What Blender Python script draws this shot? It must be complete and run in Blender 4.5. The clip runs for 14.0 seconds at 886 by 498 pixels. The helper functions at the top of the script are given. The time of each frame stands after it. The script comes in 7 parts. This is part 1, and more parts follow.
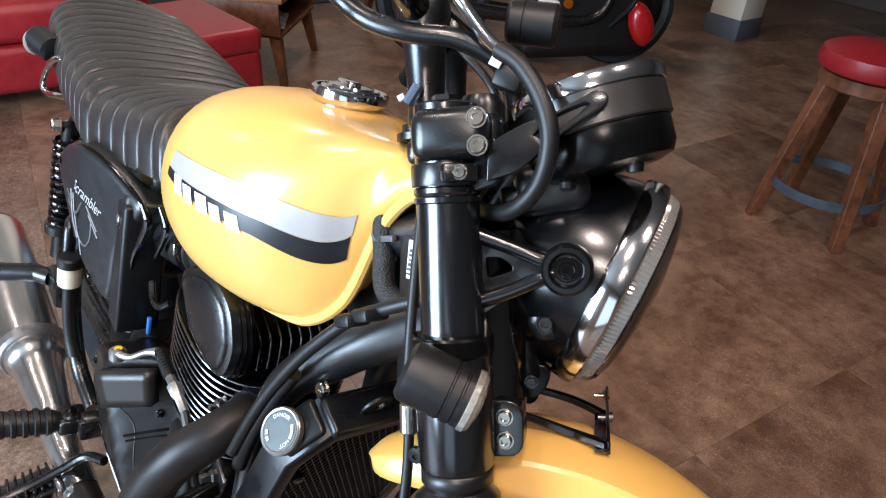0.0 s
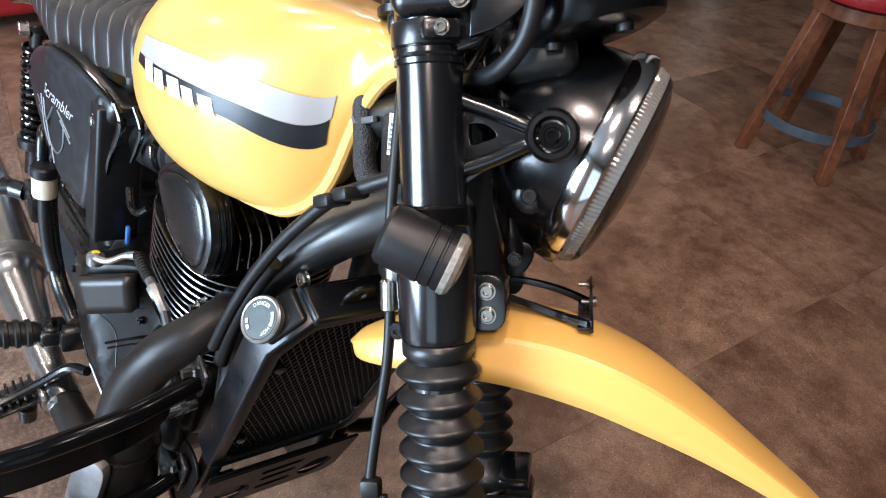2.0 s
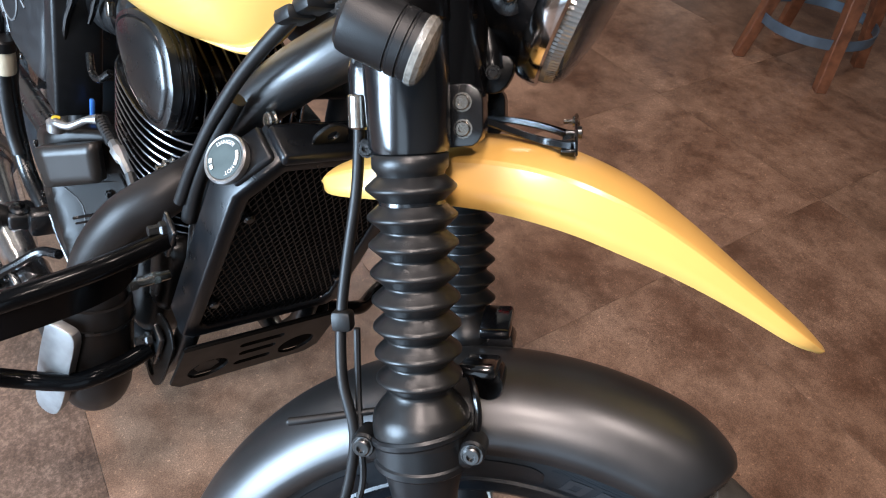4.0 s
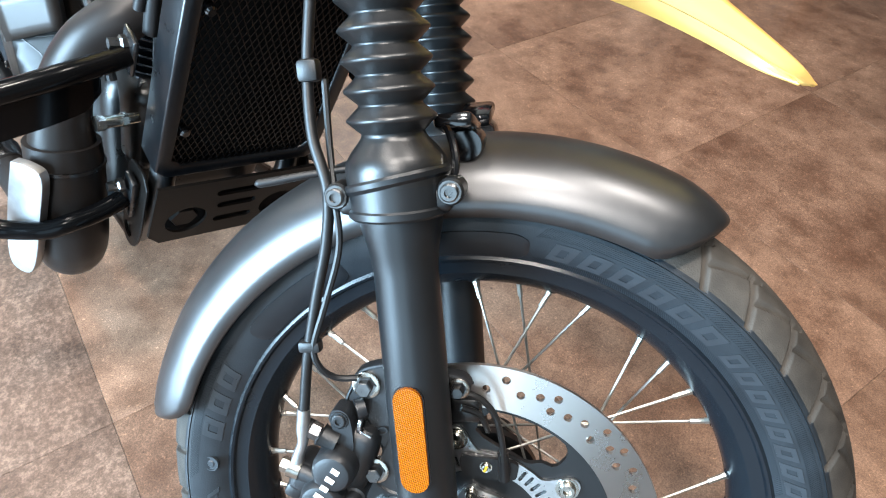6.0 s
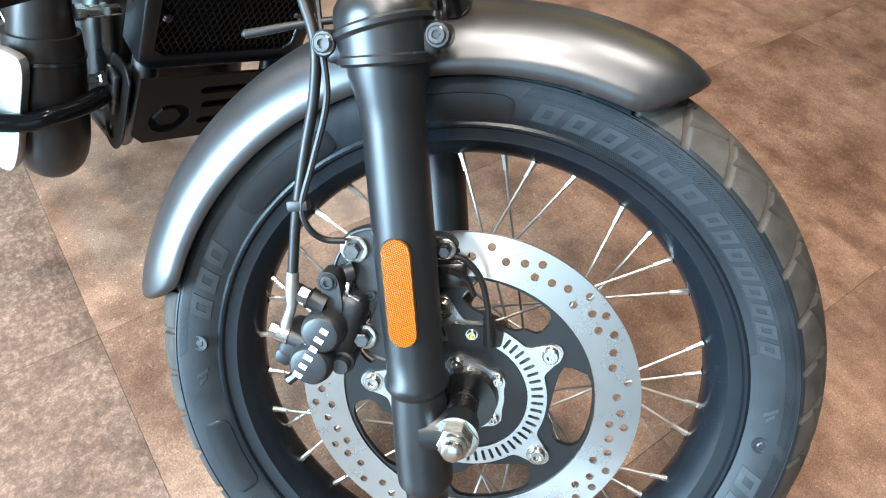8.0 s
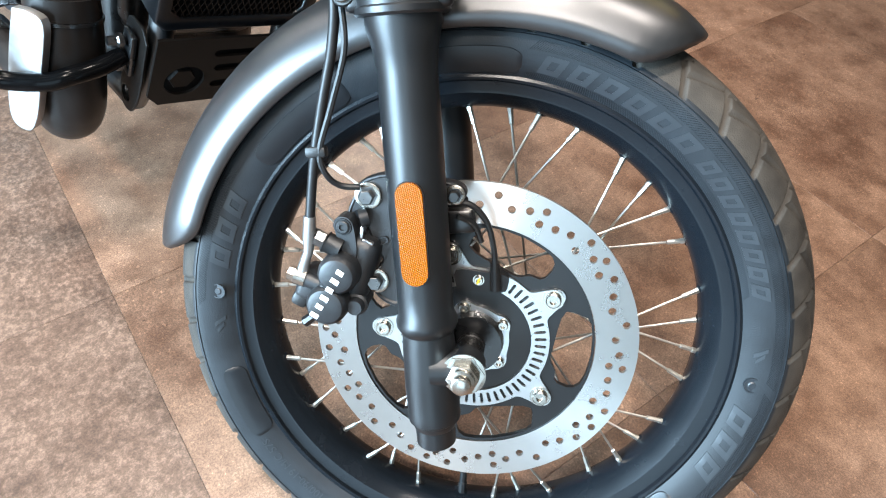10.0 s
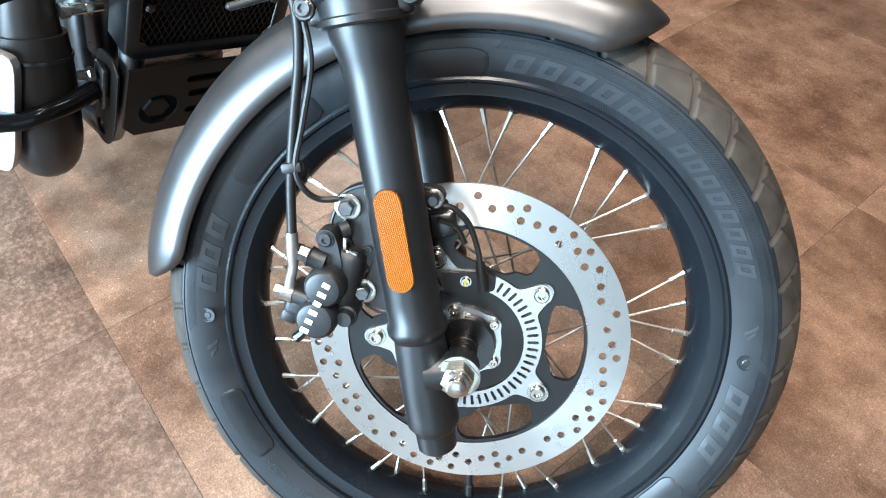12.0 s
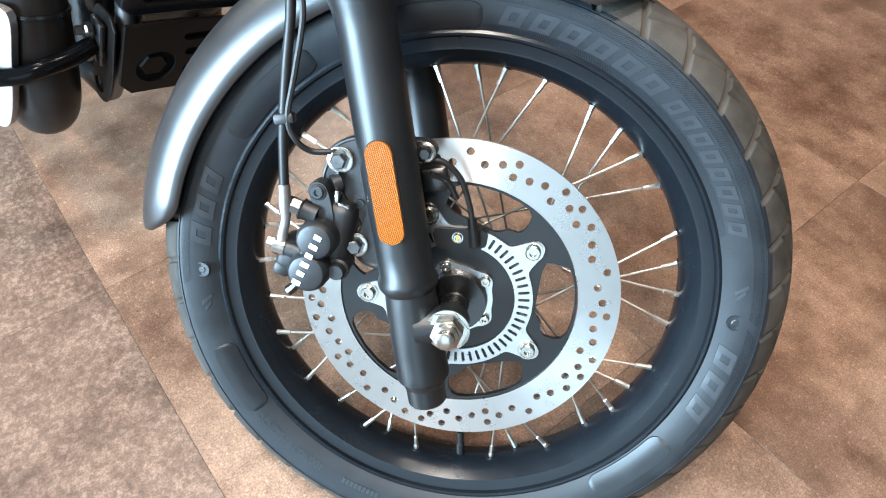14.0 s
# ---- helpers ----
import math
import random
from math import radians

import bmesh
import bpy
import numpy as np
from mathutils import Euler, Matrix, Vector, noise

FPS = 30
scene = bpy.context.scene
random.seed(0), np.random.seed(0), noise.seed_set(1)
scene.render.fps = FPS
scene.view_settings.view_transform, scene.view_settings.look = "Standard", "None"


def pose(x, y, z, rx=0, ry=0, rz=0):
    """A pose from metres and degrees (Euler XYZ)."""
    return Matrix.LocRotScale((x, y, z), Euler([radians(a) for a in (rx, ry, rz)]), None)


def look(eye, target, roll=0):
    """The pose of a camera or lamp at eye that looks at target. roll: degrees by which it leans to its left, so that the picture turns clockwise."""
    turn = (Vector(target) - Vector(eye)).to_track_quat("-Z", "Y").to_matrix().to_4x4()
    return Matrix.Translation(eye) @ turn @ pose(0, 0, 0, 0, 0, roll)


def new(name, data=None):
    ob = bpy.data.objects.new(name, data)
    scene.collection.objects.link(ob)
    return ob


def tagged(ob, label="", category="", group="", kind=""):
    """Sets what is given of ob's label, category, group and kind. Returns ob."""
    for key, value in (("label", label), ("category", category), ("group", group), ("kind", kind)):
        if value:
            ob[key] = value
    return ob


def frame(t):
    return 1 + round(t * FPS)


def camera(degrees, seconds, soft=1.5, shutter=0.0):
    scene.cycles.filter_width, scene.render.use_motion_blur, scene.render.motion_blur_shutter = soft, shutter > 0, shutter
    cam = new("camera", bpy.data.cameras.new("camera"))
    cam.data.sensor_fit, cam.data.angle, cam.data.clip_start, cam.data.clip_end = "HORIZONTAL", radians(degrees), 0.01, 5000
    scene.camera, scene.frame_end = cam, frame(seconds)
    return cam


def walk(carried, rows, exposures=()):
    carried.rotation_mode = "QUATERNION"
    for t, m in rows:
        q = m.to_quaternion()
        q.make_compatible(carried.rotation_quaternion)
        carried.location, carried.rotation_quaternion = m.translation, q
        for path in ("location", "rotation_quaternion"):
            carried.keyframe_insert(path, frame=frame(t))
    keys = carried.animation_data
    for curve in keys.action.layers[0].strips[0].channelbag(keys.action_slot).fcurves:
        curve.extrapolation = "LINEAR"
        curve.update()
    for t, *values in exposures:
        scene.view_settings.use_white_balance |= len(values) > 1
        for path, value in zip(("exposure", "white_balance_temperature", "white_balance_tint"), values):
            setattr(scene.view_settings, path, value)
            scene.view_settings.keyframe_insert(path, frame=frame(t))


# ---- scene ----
cam = camera(68.4, 14.0, 1.1)
METRES, EYE, TILT, LEAN, TURN = 0.55, 1.1, -25.0, 0.0, 0.0
# the walk's own axes, laid into the shop's (floor at z 0, x along the motorcycle)
SHOP = pose(0.25175, -0.10521, 0.10068, -9.37985, -3.45949, 55.49811)
ROWS = [
    (0.0, 0.0, 0.0, 0.0, -0.0, 0.0, 0.0),
    (0.5, 0.0032, 0.016, -0.0224, -0.1, -1.44, -0.02),
    (1.0, 0.0045, 0.0256, -0.0465, -0.46, -2.3, -0.61),
    (1.5, 0.0041, 0.0191, -0.0677, -0.8, -2.92, -0.6),
    (2.0, 0.0097, 0.0231, -0.1081, -1.01, -4.47, -0.17),
    (2.5, 0.0197, 0.0314, -0.1387, -1.42, -5.94, 0.55),
    (3.0, 0.0331, 0.0348, -0.1838, -1.41, -7.27, -0.07),
    (5.5, 0.0417, 0.0746, -0.4974, -1.89, -12.17, 1.21),
    (6.0, 0.0586, 0.0512, -0.5992, -2.47, -11.85, 2.55),
    (6.5, 0.0644, 0.0537, -0.6669, -3.68, -12.28, 2.92),
    (7.0, 0.0717, 0.0375, -0.6984, -3.4, -12.79, 2.68),
    (7.5, 0.0655, 0.0191, -0.7248, -3.0, -13.35, 2.2),
    (8.0, 0.0424, 0.001, -0.7599, -3.99, -14.22, 2.26),
    (8.5, 0.0282, -0.0333, -0.7906, -4.05, -15.29, 1.53),
    (11.0, 0.017, -0.075, -0.8127, -4.67, -14.9, 3.84),
    (11.5, 0.0351, -0.0724, -0.8078, -5.79, -13.68, 6.01),
    (12.0, 0.0337, -0.0743, -0.8194, -5.83, -14.64, 6.62),
    (12.5, 0.0263, -0.0808, -0.8356, -5.85, -15.23, 6.51),
    (13.0, 0.0309, -0.0895, -0.8407, -5.4, -15.49, 6.2),
    (13.5, 0.04, -0.0816, -0.855, -5.41, -15.98, 6.21),
    (14.0, 0.0503, -0.092, -0.8619, -5.18, -16.28, 5.93),
]
EXPOSURES = [(0, 0.18, 6620, 22), (3, 0.33, 6680, 23), (5.5, 1.06, 6100, 14), (6.5, 1.66, 6130, 10), (8.5, 1.49, 6220, 11), (11, 1.41, 6320, 12.5), (14, 1.38, 6300, 12.5)]
walk(cam, [(t, SHOP @ pose(0, 0, EYE, TILT, LEAN, TURN) @ pose(METRES * x, METRES * y, METRES * z, 90 + pitch, roll, yaw)) for t, x, y, z, yaw, pitch, roll in ROWS], EXPOSURES)

# ---- world and lamps ----
world = bpy.data.worlds.new("shop_air")
scene.world = world
world.use_nodes = True
world.node_tree.nodes["Background"].inputs[0].default_value = (0.9, 0.85, 0.8, 1)
world.node_tree.nodes["Background"].inputs[1].default_value = 0.008


def area_lamp(name, eye, target, sx, sy, watts, colour):
    data = bpy.data.lights.new(name, "AREA")
    data.shape, data.size, data.size_y, data.energy, data.color = "RECTANGLE", sx, sy, watts, colour
    ob = new(name, data)
    ob.matrix_world = look(eye, target)
    return ob


# daylight of the shop window behind the camera, and the ceiling's lamps
area_lamp("window_light", (-0.62, -2.9, 1.35), (-0.62, 0.0, 1.2), 1.5, 2.0, 262, (0.56, 0.82, 1.0))
area_lamp("window_light", (2.5, -2.9, 1.25), (2.5, 0.0, 1.2), 2.2, 2.2, 22, (0.62, 0.86, 1.0))
CEILING_LAMPS = [(0.15, -0.35, 25), (-0.85, -0.45, 11), (-2.2, 0.3, 10), (1.05, -1.15, 30), (-3.3, 2.1, 18), (-3.2, -1.4, 10), (0.35, 0.80, 17)]
for lx, ly, watts in CEILING_LAMPS:
    area_lamp("ceiling_light", (lx, ly, 2.86), (lx, ly, 0), 0.24, 0.24, watts, (1.0, 0.90, 0.78))


# ---- materials ----
def material(name, colour, rough=0.5, metal=0.0, vary=0.12, fine=60.0, bump=0.0, bump_scale=300.0, coat=0.0, rough_vary=0.08, second=None, island=False, spec=0.5):
    m = bpy.data.materials.new(name)
    m.use_nodes = True
    nt = m.node_tree
    b = nt.nodes["Principled BSDF"]
    co = nt.nodes.new("ShaderNodeTexCoord")

    def noise_tex(scale, detail=4.0):
        n = nt.nodes.new("ShaderNodeTexNoise")
        n.inputs["Scale"].default_value, n.inputs["Detail"].default_value = scale, detail
        nt.links.new(co.outputs["Object"], n.inputs["Vector"])
        return n
    big, small = noise_tex(fine * 0.12), noise_tex(fine)
    mixed = nt.nodes.new("ShaderNodeMix")
    mixed.data_type = "FLOAT"
    mixed.inputs[0].default_value = 0.45
    nt.links.new(big.outputs["Fac"], mixed.inputs[2])
    nt.links.new(small.outputs["Fac"], mixed.inputs[3])
    ramp = nt.nodes.new("ShaderNodeValToRGB")
    dark = [max(0.0, c * (1 - 1.6 * vary)) for c in colour]
    light = [min(1.0, c * (1 + 1.6 * vary)) for c in (second or colour)]
    ramp.color_ramp.elements[0].position, ramp.color_ramp.elements[1].position = 0.3, 0.7
    ramp.color_ramp.elements[0].color, ramp.color_ramp.elements[1].color = (*dark, 1), (*light, 1)
    nt.links.new(mixed.outputs[0], ramp.inputs[0])
    nt.links.new(ramp.outputs[0], b.inputs["Base Color"])
    rr = nt.nodes.new("ShaderNodeMapRange")
    rr.inputs["To Min"].default_value, rr.inputs["To Max"].default_value = max(0.02, rough - rough_vary), min(1, rough + rough_vary)
    nt.links.new(small.outputs["Fac"], rr.inputs["Value"])
    nt.links.new(rr.outputs[0], b.inputs["Roughness"])
    b.inputs["Metallic"].default_value = metal
    b.inputs["Coat Weight"].default_value = coat
    b.inputs["Coat Roughness"].default_value = 0.14
    b.inputs["Specular IOR Level"].default_value = spec
    if bump:
        bn = nt.nodes.new("ShaderNodeBump")
        bn.inputs["Strength"].default_value, bn.inputs["Distance"].default_value = bump, 0.001
        nt.links.new(noise_tex(bump_scale, 2.0).outputs["Fac"], bn.inputs["Height"])
        nt.links.new(bn.outputs[0], b.inputs["Normal"])
    return m


YELLOW = material("yellow_paint", (0.75, 0.422, 0.108), 0.33, 0, 0.03, 20, coat=0.4, rough_vary=0.04)
BLACK_SATIN = material("satin_black_paint", (0.0036, 0.0040, 0.0046), 0.28, 0, 0.15, 40, 0.05, 900, rough_vary=0.05, spec=0.7)
BLACK_GLOSS = material("gloss_black_paint", (0.0022, 0.0022, 0.0026), 0.12, 0, 0.1, 40, coat=0.5, rough_vary=0.04)
FORK_BLACK = material("semi_gloss_black_paint", (0.0036, 0.0044, 0.0056), 0.20, 0, 0.1, 40, rough_vary=0.05, spec=1.0)
BLACK_MATT = material("matt_black_plastic", (0.0050, 0.0052, 0.0058), 0.42, 0, 0.15, 80, 0.15, 1500, spec=0.42)
ENGINE_BLACK = material("engine_black_enamel", (0.0045, 0.0040, 0.0037), 0.30, 0, 0.2, 60, 0.1, 700, spec=0.40)
SIDE_COVER = material("matt_side_cover_plastic", (0.0060, 0.0072, 0.0088), 0.37, 0, 0.12, 60, 0.08, 1500, spec=0.75)
# pale metal: highlights painted along the black fins' edges, and their bright nubs
FIN_BRIGHT = material("fin_highlight_and_nub_metal", (0.30, 0.30, 0.31), 0.25, 1.0, 0.3, 60)
# paler copy of the clutch enamel: highlight on facet and creases put into colour
CLUTCH_LIT = material("lit_clutch_enamel", (0.016, 0.013, 0.011), 0.36, 0, 0.1, 60, 0.05, 900, spec=0.45)
PIPE_BLACK = material("heat_darkened_pipe", (0.0130, 0.0105, 0.0092), 0.40, 0.2, 0.2, 20, 0.06, 700, second=(0.016, 0.0138, 0.0130), spec=0.3)
RAD_CORE = material("radiator_core", (0.0015, 0.0015, 0.0015), 0.8, 0, 0.2, 200, spec=0.1)
RAD_FRAME = material("radiator_guard_paint", (0.0038, 0.0044, 0.0055), 0.30, 0, 0.12, 50, 0.05, 900, spec=0.4)
FENDER_BLACK = material("satin_graphite_fender", (0.094, 0.094, 0.096), 0.37, 0.9, 0.08, 30, 0.03, 900, rough_vary=0.04)
RUBBER = material("black_rubber", (0.0056, 0.0058, 0.0062), 0.46, 0, 0.2, 70, 0.12, 900, spec=0.45)
TYRE_RUBBER = material("tyre_rubber", (0.0068, 0.0095, 0.0125), 0.52, 0, 0.25, 40, 0.2, 700, second=(0.0100, 0.0135, 0.0170), spec=0.40)
TREAD_RUBBER = material("dusty_tread_rubber", (0.026, 0.0238, 0.0210), 0.70, 0, 0.3, 50, 0.3, 700, second=(0.044, 0.039, 0.033), spec=0.3)
LETTER_RUBBER = material("raised_tyre_lettering", (0.0160, 0.0205, 0.0250), 0.40, 0, 0.15, 60, spec=0.55)
FIELD_RUBBER = material("smooth_tyre_field", (0.0072, 0.0090, 0.0112), 0.36, 0, 0.15, 60, spec=0.45)
BOOT_RUBBER = material("fork_boot_rubber", (0.0062, 0.0062, 0.0064), 0.36, 0, 0.25, 60, 0.10, 900, spec=0.55)
CARRIER_BLACK = material("satin_black_carrier", (0.0052, 0.0058, 0.0066), 0.36, 0, 0.12, 60, 0.06, 900, spec=0.45)
RING_ALU = material("clear_anodised_aluminium", (0.50, 0.505, 0.51), 0.30, 1.0, 0.06, 160, 0.05, 1500)
RIM_BLACK = material("rim_black", (0.0055, 0.0076, 0.0102), 0.26, 0, 0.12, 30, 0.03, 800, rough_vary=0.05, spec=0.30)
STEEL = material("brushed_steel", (0.52, 0.52, 0.53), 0.20, 1.0, 0.06, 60, 0.015, 1200, rough_vary=0.05)
DISC_STEEL = material("brake_disc_steel", (0.44, 0.425, 0.41), 0.28, 1.0, 0.05, 40, 0.0, 1500, rough_vary=0.03)


def brushed_round(m, amount):
    """Circular brushing about the part's y axis."""
    nt = m.node_tree
    b = nt.nodes["Principled BSDF"]
    tangent = nt.nodes.new("ShaderNodeTangent")
    tangent.direction_type, tangent.axis = "RADIAL", "Y"
    nt.links.new(tangent.outputs[0], b.inputs["Tangent"])
    b.inputs["Anisotropic"].default_value, b.inputs["Anisotropic Rotation"].default_value = amount, 0.25


brushed_round(DISC_STEEL, 0.9)
ALU = material("cast_aluminium", (0.36, 0.355, 0.35), 0.36, 0.9, 0.12, 140, 0.12, 900)
HEEL_ALU = material("satin_cast_aluminium", (0.34, 0.34, 0.34), 0.40, 0.8, 0.15, 90, 0.08, 900)
ZINC = material("zinc_plated_bolt", (0.42, 0.40, 0.36), 0.24, 1.0, 0.1, 200)
LEG_SATIN = material("satin_fork_leg_paint", (0.0046, 0.0054, 0.0064), 0.39, 0, 0.12, 40, 0.05, 900, spec=0.5, rough_vary=0.05)
GUARD_BLACK = material("deep_black_guard_paint", (0.0020, 0.0020, 0.0022), 0.17, 0, 0.1, 40, rough_vary=0.04, spec=0.10)
POD_SATIN = material("satin_instrument_shell", (0.013, 0.0125, 0.012), 0.36, 0, 0.1, 40, spec=0.8, rough_vary=0.05)
POD_BASE = material("deep_black_instrument_base", (0.0022, 0.0022, 0.0024), 0.24, 0, 0.1, 40, spec=0.22)
BELLY_BLACK = material("warm_black_plate_paint", (0.0046, 0.0040, 0.0036), 0.36, 0, 0.2, 40, 0.06, 700, spec=0.13)
CLUTCH_BLACK = material("clutch_cover_enamel", (0.0056, 0.0046, 0.0039), 0.34, 0, 0.2, 60, 0.08, 700, spec=0.22)
PLUG_PLASTIC = material("grey_black_plastic", (0.012, 0.013, 0.014), 0.36, 0, 0.12, 60, 0.1, 900)
CALIPER_BLACK = material("caliper_coating", (0.0085, 0.0095, 0.0110), 0.42, 0, 0.15, 90, 0.2, 900)
CLEAR_LENS = material("clear_lens_plastic", (0.20, 0.185, 0.16), 0.16, 0, 0.35, 260, 0.5, 420, spec=0.7)
FLUTE_GLASS = material("ribbed_rim_glass", (0.16, 0.155, 0.145), 0.10, 0, 0.15, 60, spec=0.9, rough_vary=0.03)
CAP_GREY = material("dark_label_print", (0.05, 0.068, 0.068), 0.4, 0, 0.2, 80)
DULL_BOLT = material("dull_steel_bolt", (0.15, 0.15, 0.15), 0.30, 1.0, 0.15, 200)
DARK_BOLT = material("blackened_bolt", (0.05, 0.05, 0.05), 0.28, 0.9, 0.15, 200)
LAMP_SHELL = material("lamp_shell_black", (0.0034, 0.0038, 0.0044), 0.22, 0, 0.1, 40, spec=0.6, rough_vary=0.03)
CHROME = material("chrome", (0.72, 0.72, 0.73), 0.115, 1.0, 0.02, 20, rough_vary=0.03)
SPOKE_STEEL = material("spoke_steel", (0.42, 0.40, 0.36), 0.42, 1.0, 0.1, 120)
SILVER_DECAL = material("silver_decal", (0.37, 0.36, 0.35), 0.42, 0.15, 0.05, 60)
BLACK_DECAL = material("black_decal", (0.008, 0.009, 0.011), 0.35, 0, 0.1, 60)
WHITE_DECAL = material("white_decal", (0.80, 0.80, 0.80), 0.4, 0, 0.03, 60)
DIM_DECAL = material("off_white_print", (0.42, 0.43, 0.44), 0.45, 0, 0.05, 60)
GREY_DECAL = material("grey_decal", (0.085, 0.09, 0.095), 0.45, 0, 0.05, 60)
SEAT_VINYL = material("dark_brown_black_vinyl", (0.0150, 0.0138, 0.0135), 0.37, 0, 0.15, 50, 0.15, 1200, spec=0.75)
FRAME_BLACK = material("textured_frame_enamel", (0.0035, 0.0042, 0.0050), 0.36, 0, 0.15, 60, 0.12, 420, spec=1.0)
BRACKET_BLACK = material("glossy_cast_black", (0.0035, 0.0037, 0.0042), 0.20, 0, 0.12, 50, 0.06, 500, coat=0.4, rough_vary=0.05)
SILENCER_STEEL = material("brushed_silencer_steel", (0.74, 0.73, 0.71), 0.26, 1.0, 0.03, 40, rough_vary=0.03)
WOOD = material("dark_stained_wood", (0.105, 0.036, 0.018), 0.42, 0, 0.35, 40, 0.2, 200, second=(0.16, 0.062, 0.03))
WOOD_TOP = material("warm_brown_wood", (0.30, 0.13, 0.055), 0.40, 0, 0.25, 30, 0.15, 200)
RED_LEATHER = material("red_leather", (0.26, 0.012, 0.016), 0.36, 0, 0.18, 30, 0.35, 500)
RED_PAINT = material("red_paint", (0.42, 0.008, 0.008), 0.25, 0, 0.05, 30, coat=0.5)
BLUE_STEEL = material("blue_grey_painted_steel", (0.085, 0.125, 0.17), 0.42, 0.3, 0.15, 40)
WALL_PAINT = material("cream_wall_paint", (0.62, 0.57, 0.48), 0.75, 0, 0.06, 6, 0.1, 120)
SKIRTING = material("slate_skirting", (0.07, 0.08, 0.10), 0.5, 0, 0.1, 20)
MID_WALL = material("mid_brown_wall_paint", (0.24, 0.21, 0.18), 0.7, 0, 0.1, 6, 0.1, 120)
DARK_WALL = material("dark_brown_panel", (0.045, 0.035, 0.030), 0.5, 0, 0.2, 10)
CEILING_PAINT = material("ceiling_paint", (0.16, 0.150, 0.138), 0.8, 0, 0.05, 5)
PAPER = material("printed_paper", (0.45, 0.47, 0.50), 0.6, 0, 0.3, 40)
CREAM_PLASTIC = material("cream_plastic", (0.62, 0.56, 0.42), 0.45, 0, 0.05, 60)
WIRE_YELLOW = material("yellow_mark", (0.75, 0.55, 0.04), 0.5, 0, 0.05, 60)
BLUE_PLASTIC = material("blue_plastic", (0.03, 0.14, 0.45), 0.4, 0, 0.05, 60)


def amber():
    m = material("amber_reflector", (0.52, 0.100, 0.001), 0.27, 0, 0.08, 60, coat=0.0, spec=0.14)
    nt = m.node_tree
    b = nt.nodes["Principled BSDF"]
    co = nt.nodes.new("ShaderNodeTexCoord")
    facets = []
    for turn in (0.6, -0.6):
        mp = nt.nodes.new("ShaderNodeMapping")
        mp.inputs["Rotation"].default_value = (0, turn, 0)
        nt.links.new(co.outputs["Object"], mp.inputs["Vector"])
        w = nt.nodes.new("ShaderNodeTexWave")
        w.bands_direction = "X"
        w.inputs["Scale"].default_value = 230
        nt.links.new(mp.outputs[0], w.inputs["Vector"])
        facets.append(w.outputs["Fac"])
    add = nt.nodes.new("ShaderNodeMath")
    nt.links.new(facets[0], add.inputs[0])
    nt.links.new(facets[1], add.inputs[1])
    cells = nt.nodes.new("ShaderNodeValToRGB")
    cells.color_ramp.elements[0].position, cells.color_ramp.elements[1].position = 0.15, 0.75
    cells.color_ramp.elements[0].color, cells.color_ramp.elements[1].color = (0.11, 0.021, 0.0003, 1), (0.30, 0.084, 0.0010, 1)
    half = nt.nodes.new("ShaderNodeMath")
    half.operation = "MULTIPLY"
    half.inputs[1].default_value = 0.5
    nt.links.new(add.outputs[0], half.inputs[0])
    nt.links.new(half.outputs[0], cells.inputs[0])
    nt.links.new(cells.outputs[0], b.inputs["Base Color"])
    bn = nt.nodes.new("ShaderNodeBump")
    bn.inputs["Strength"].default_value, bn.inputs["Distance"].default_value = 0.25, 0.001
    nt.links.new(add.outputs[0], bn.inputs["Height"])
    nt.links.new(bn.outputs[0], b.inputs["Normal"])
    return m


AMBER = amber()


def glass(name, colour, rough):
    m = bpy.data.materials.new(name)
    m.use_nodes = True
    b = m.node_tree.nodes["Principled BSDF"]
    b.inputs["Base Color"].default_value = (*colour, 1)
    b.inputs["Transmission Weight"].default_value = 1.0
    b.inputs["Roughness"].default_value = rough
    b.inputs["IOR"].default_value = 1.45
    return m


LENS = glass("ribbed_lamp_glass", (0.86, 0.86, 0.84), 0.03)
def ribbed_glass():
    m = glass("fluted_lamp_glass", (0.86, 0.87, 0.87), 0.05)
    nt = m.node_tree
    w = nt.nodes.new("ShaderNodeTexWave")
    w.bands_direction = "Y"
    w.inputs["Scale"].default_value = 150
    co = nt.nodes.new("ShaderNodeTexCoord")
    nt.links.new(co.outputs["Object"], w.inputs["Vector"])
    bn = nt.nodes.new("ShaderNodeBump")
    bn.inputs["Strength"].default_value, bn.inputs["Distance"].default_value = 0.10, 0.001
    nt.links.new(w.outputs["Fac"], bn.inputs["Height"])
    nt.links.new(bn.outputs[0], nt.nodes["Principled BSDF"].inputs["Normal"])
    return m


FLUTED = ribbed_glass()
REFLECTOR_BOWL = material("lamp_reflector", (0.7, 0.7, 0.7), 0.12, 1.0, 0.03, 30)


def braided():
    m = material("braided_sleeve", (0.010, 0.010, 0.010), 0.6, 0, 0.3, 300)
    nt = m.node_tree
    co = nt.nodes.new("ShaderNodeTexCoord")
    w = nt.nodes.new("ShaderNodeTexVoronoi")
    w.inputs["Scale"].default_value = 520
    nt.links.new(co.outputs["Object"], w.inputs["Vector"])
    bn = nt.nodes.new("ShaderNodeBump")
    bn.inputs["Strength"].default_value, bn.inputs["Distance"].default_value = 0.9, 0.001
    nt.links.new(w.outputs["Distance"], bn.inputs["Height"])
    nt.links.new(bn.outputs[0], nt.nodes["Principled BSDF"].inputs["Normal"])
    return m


BRAID = braided()


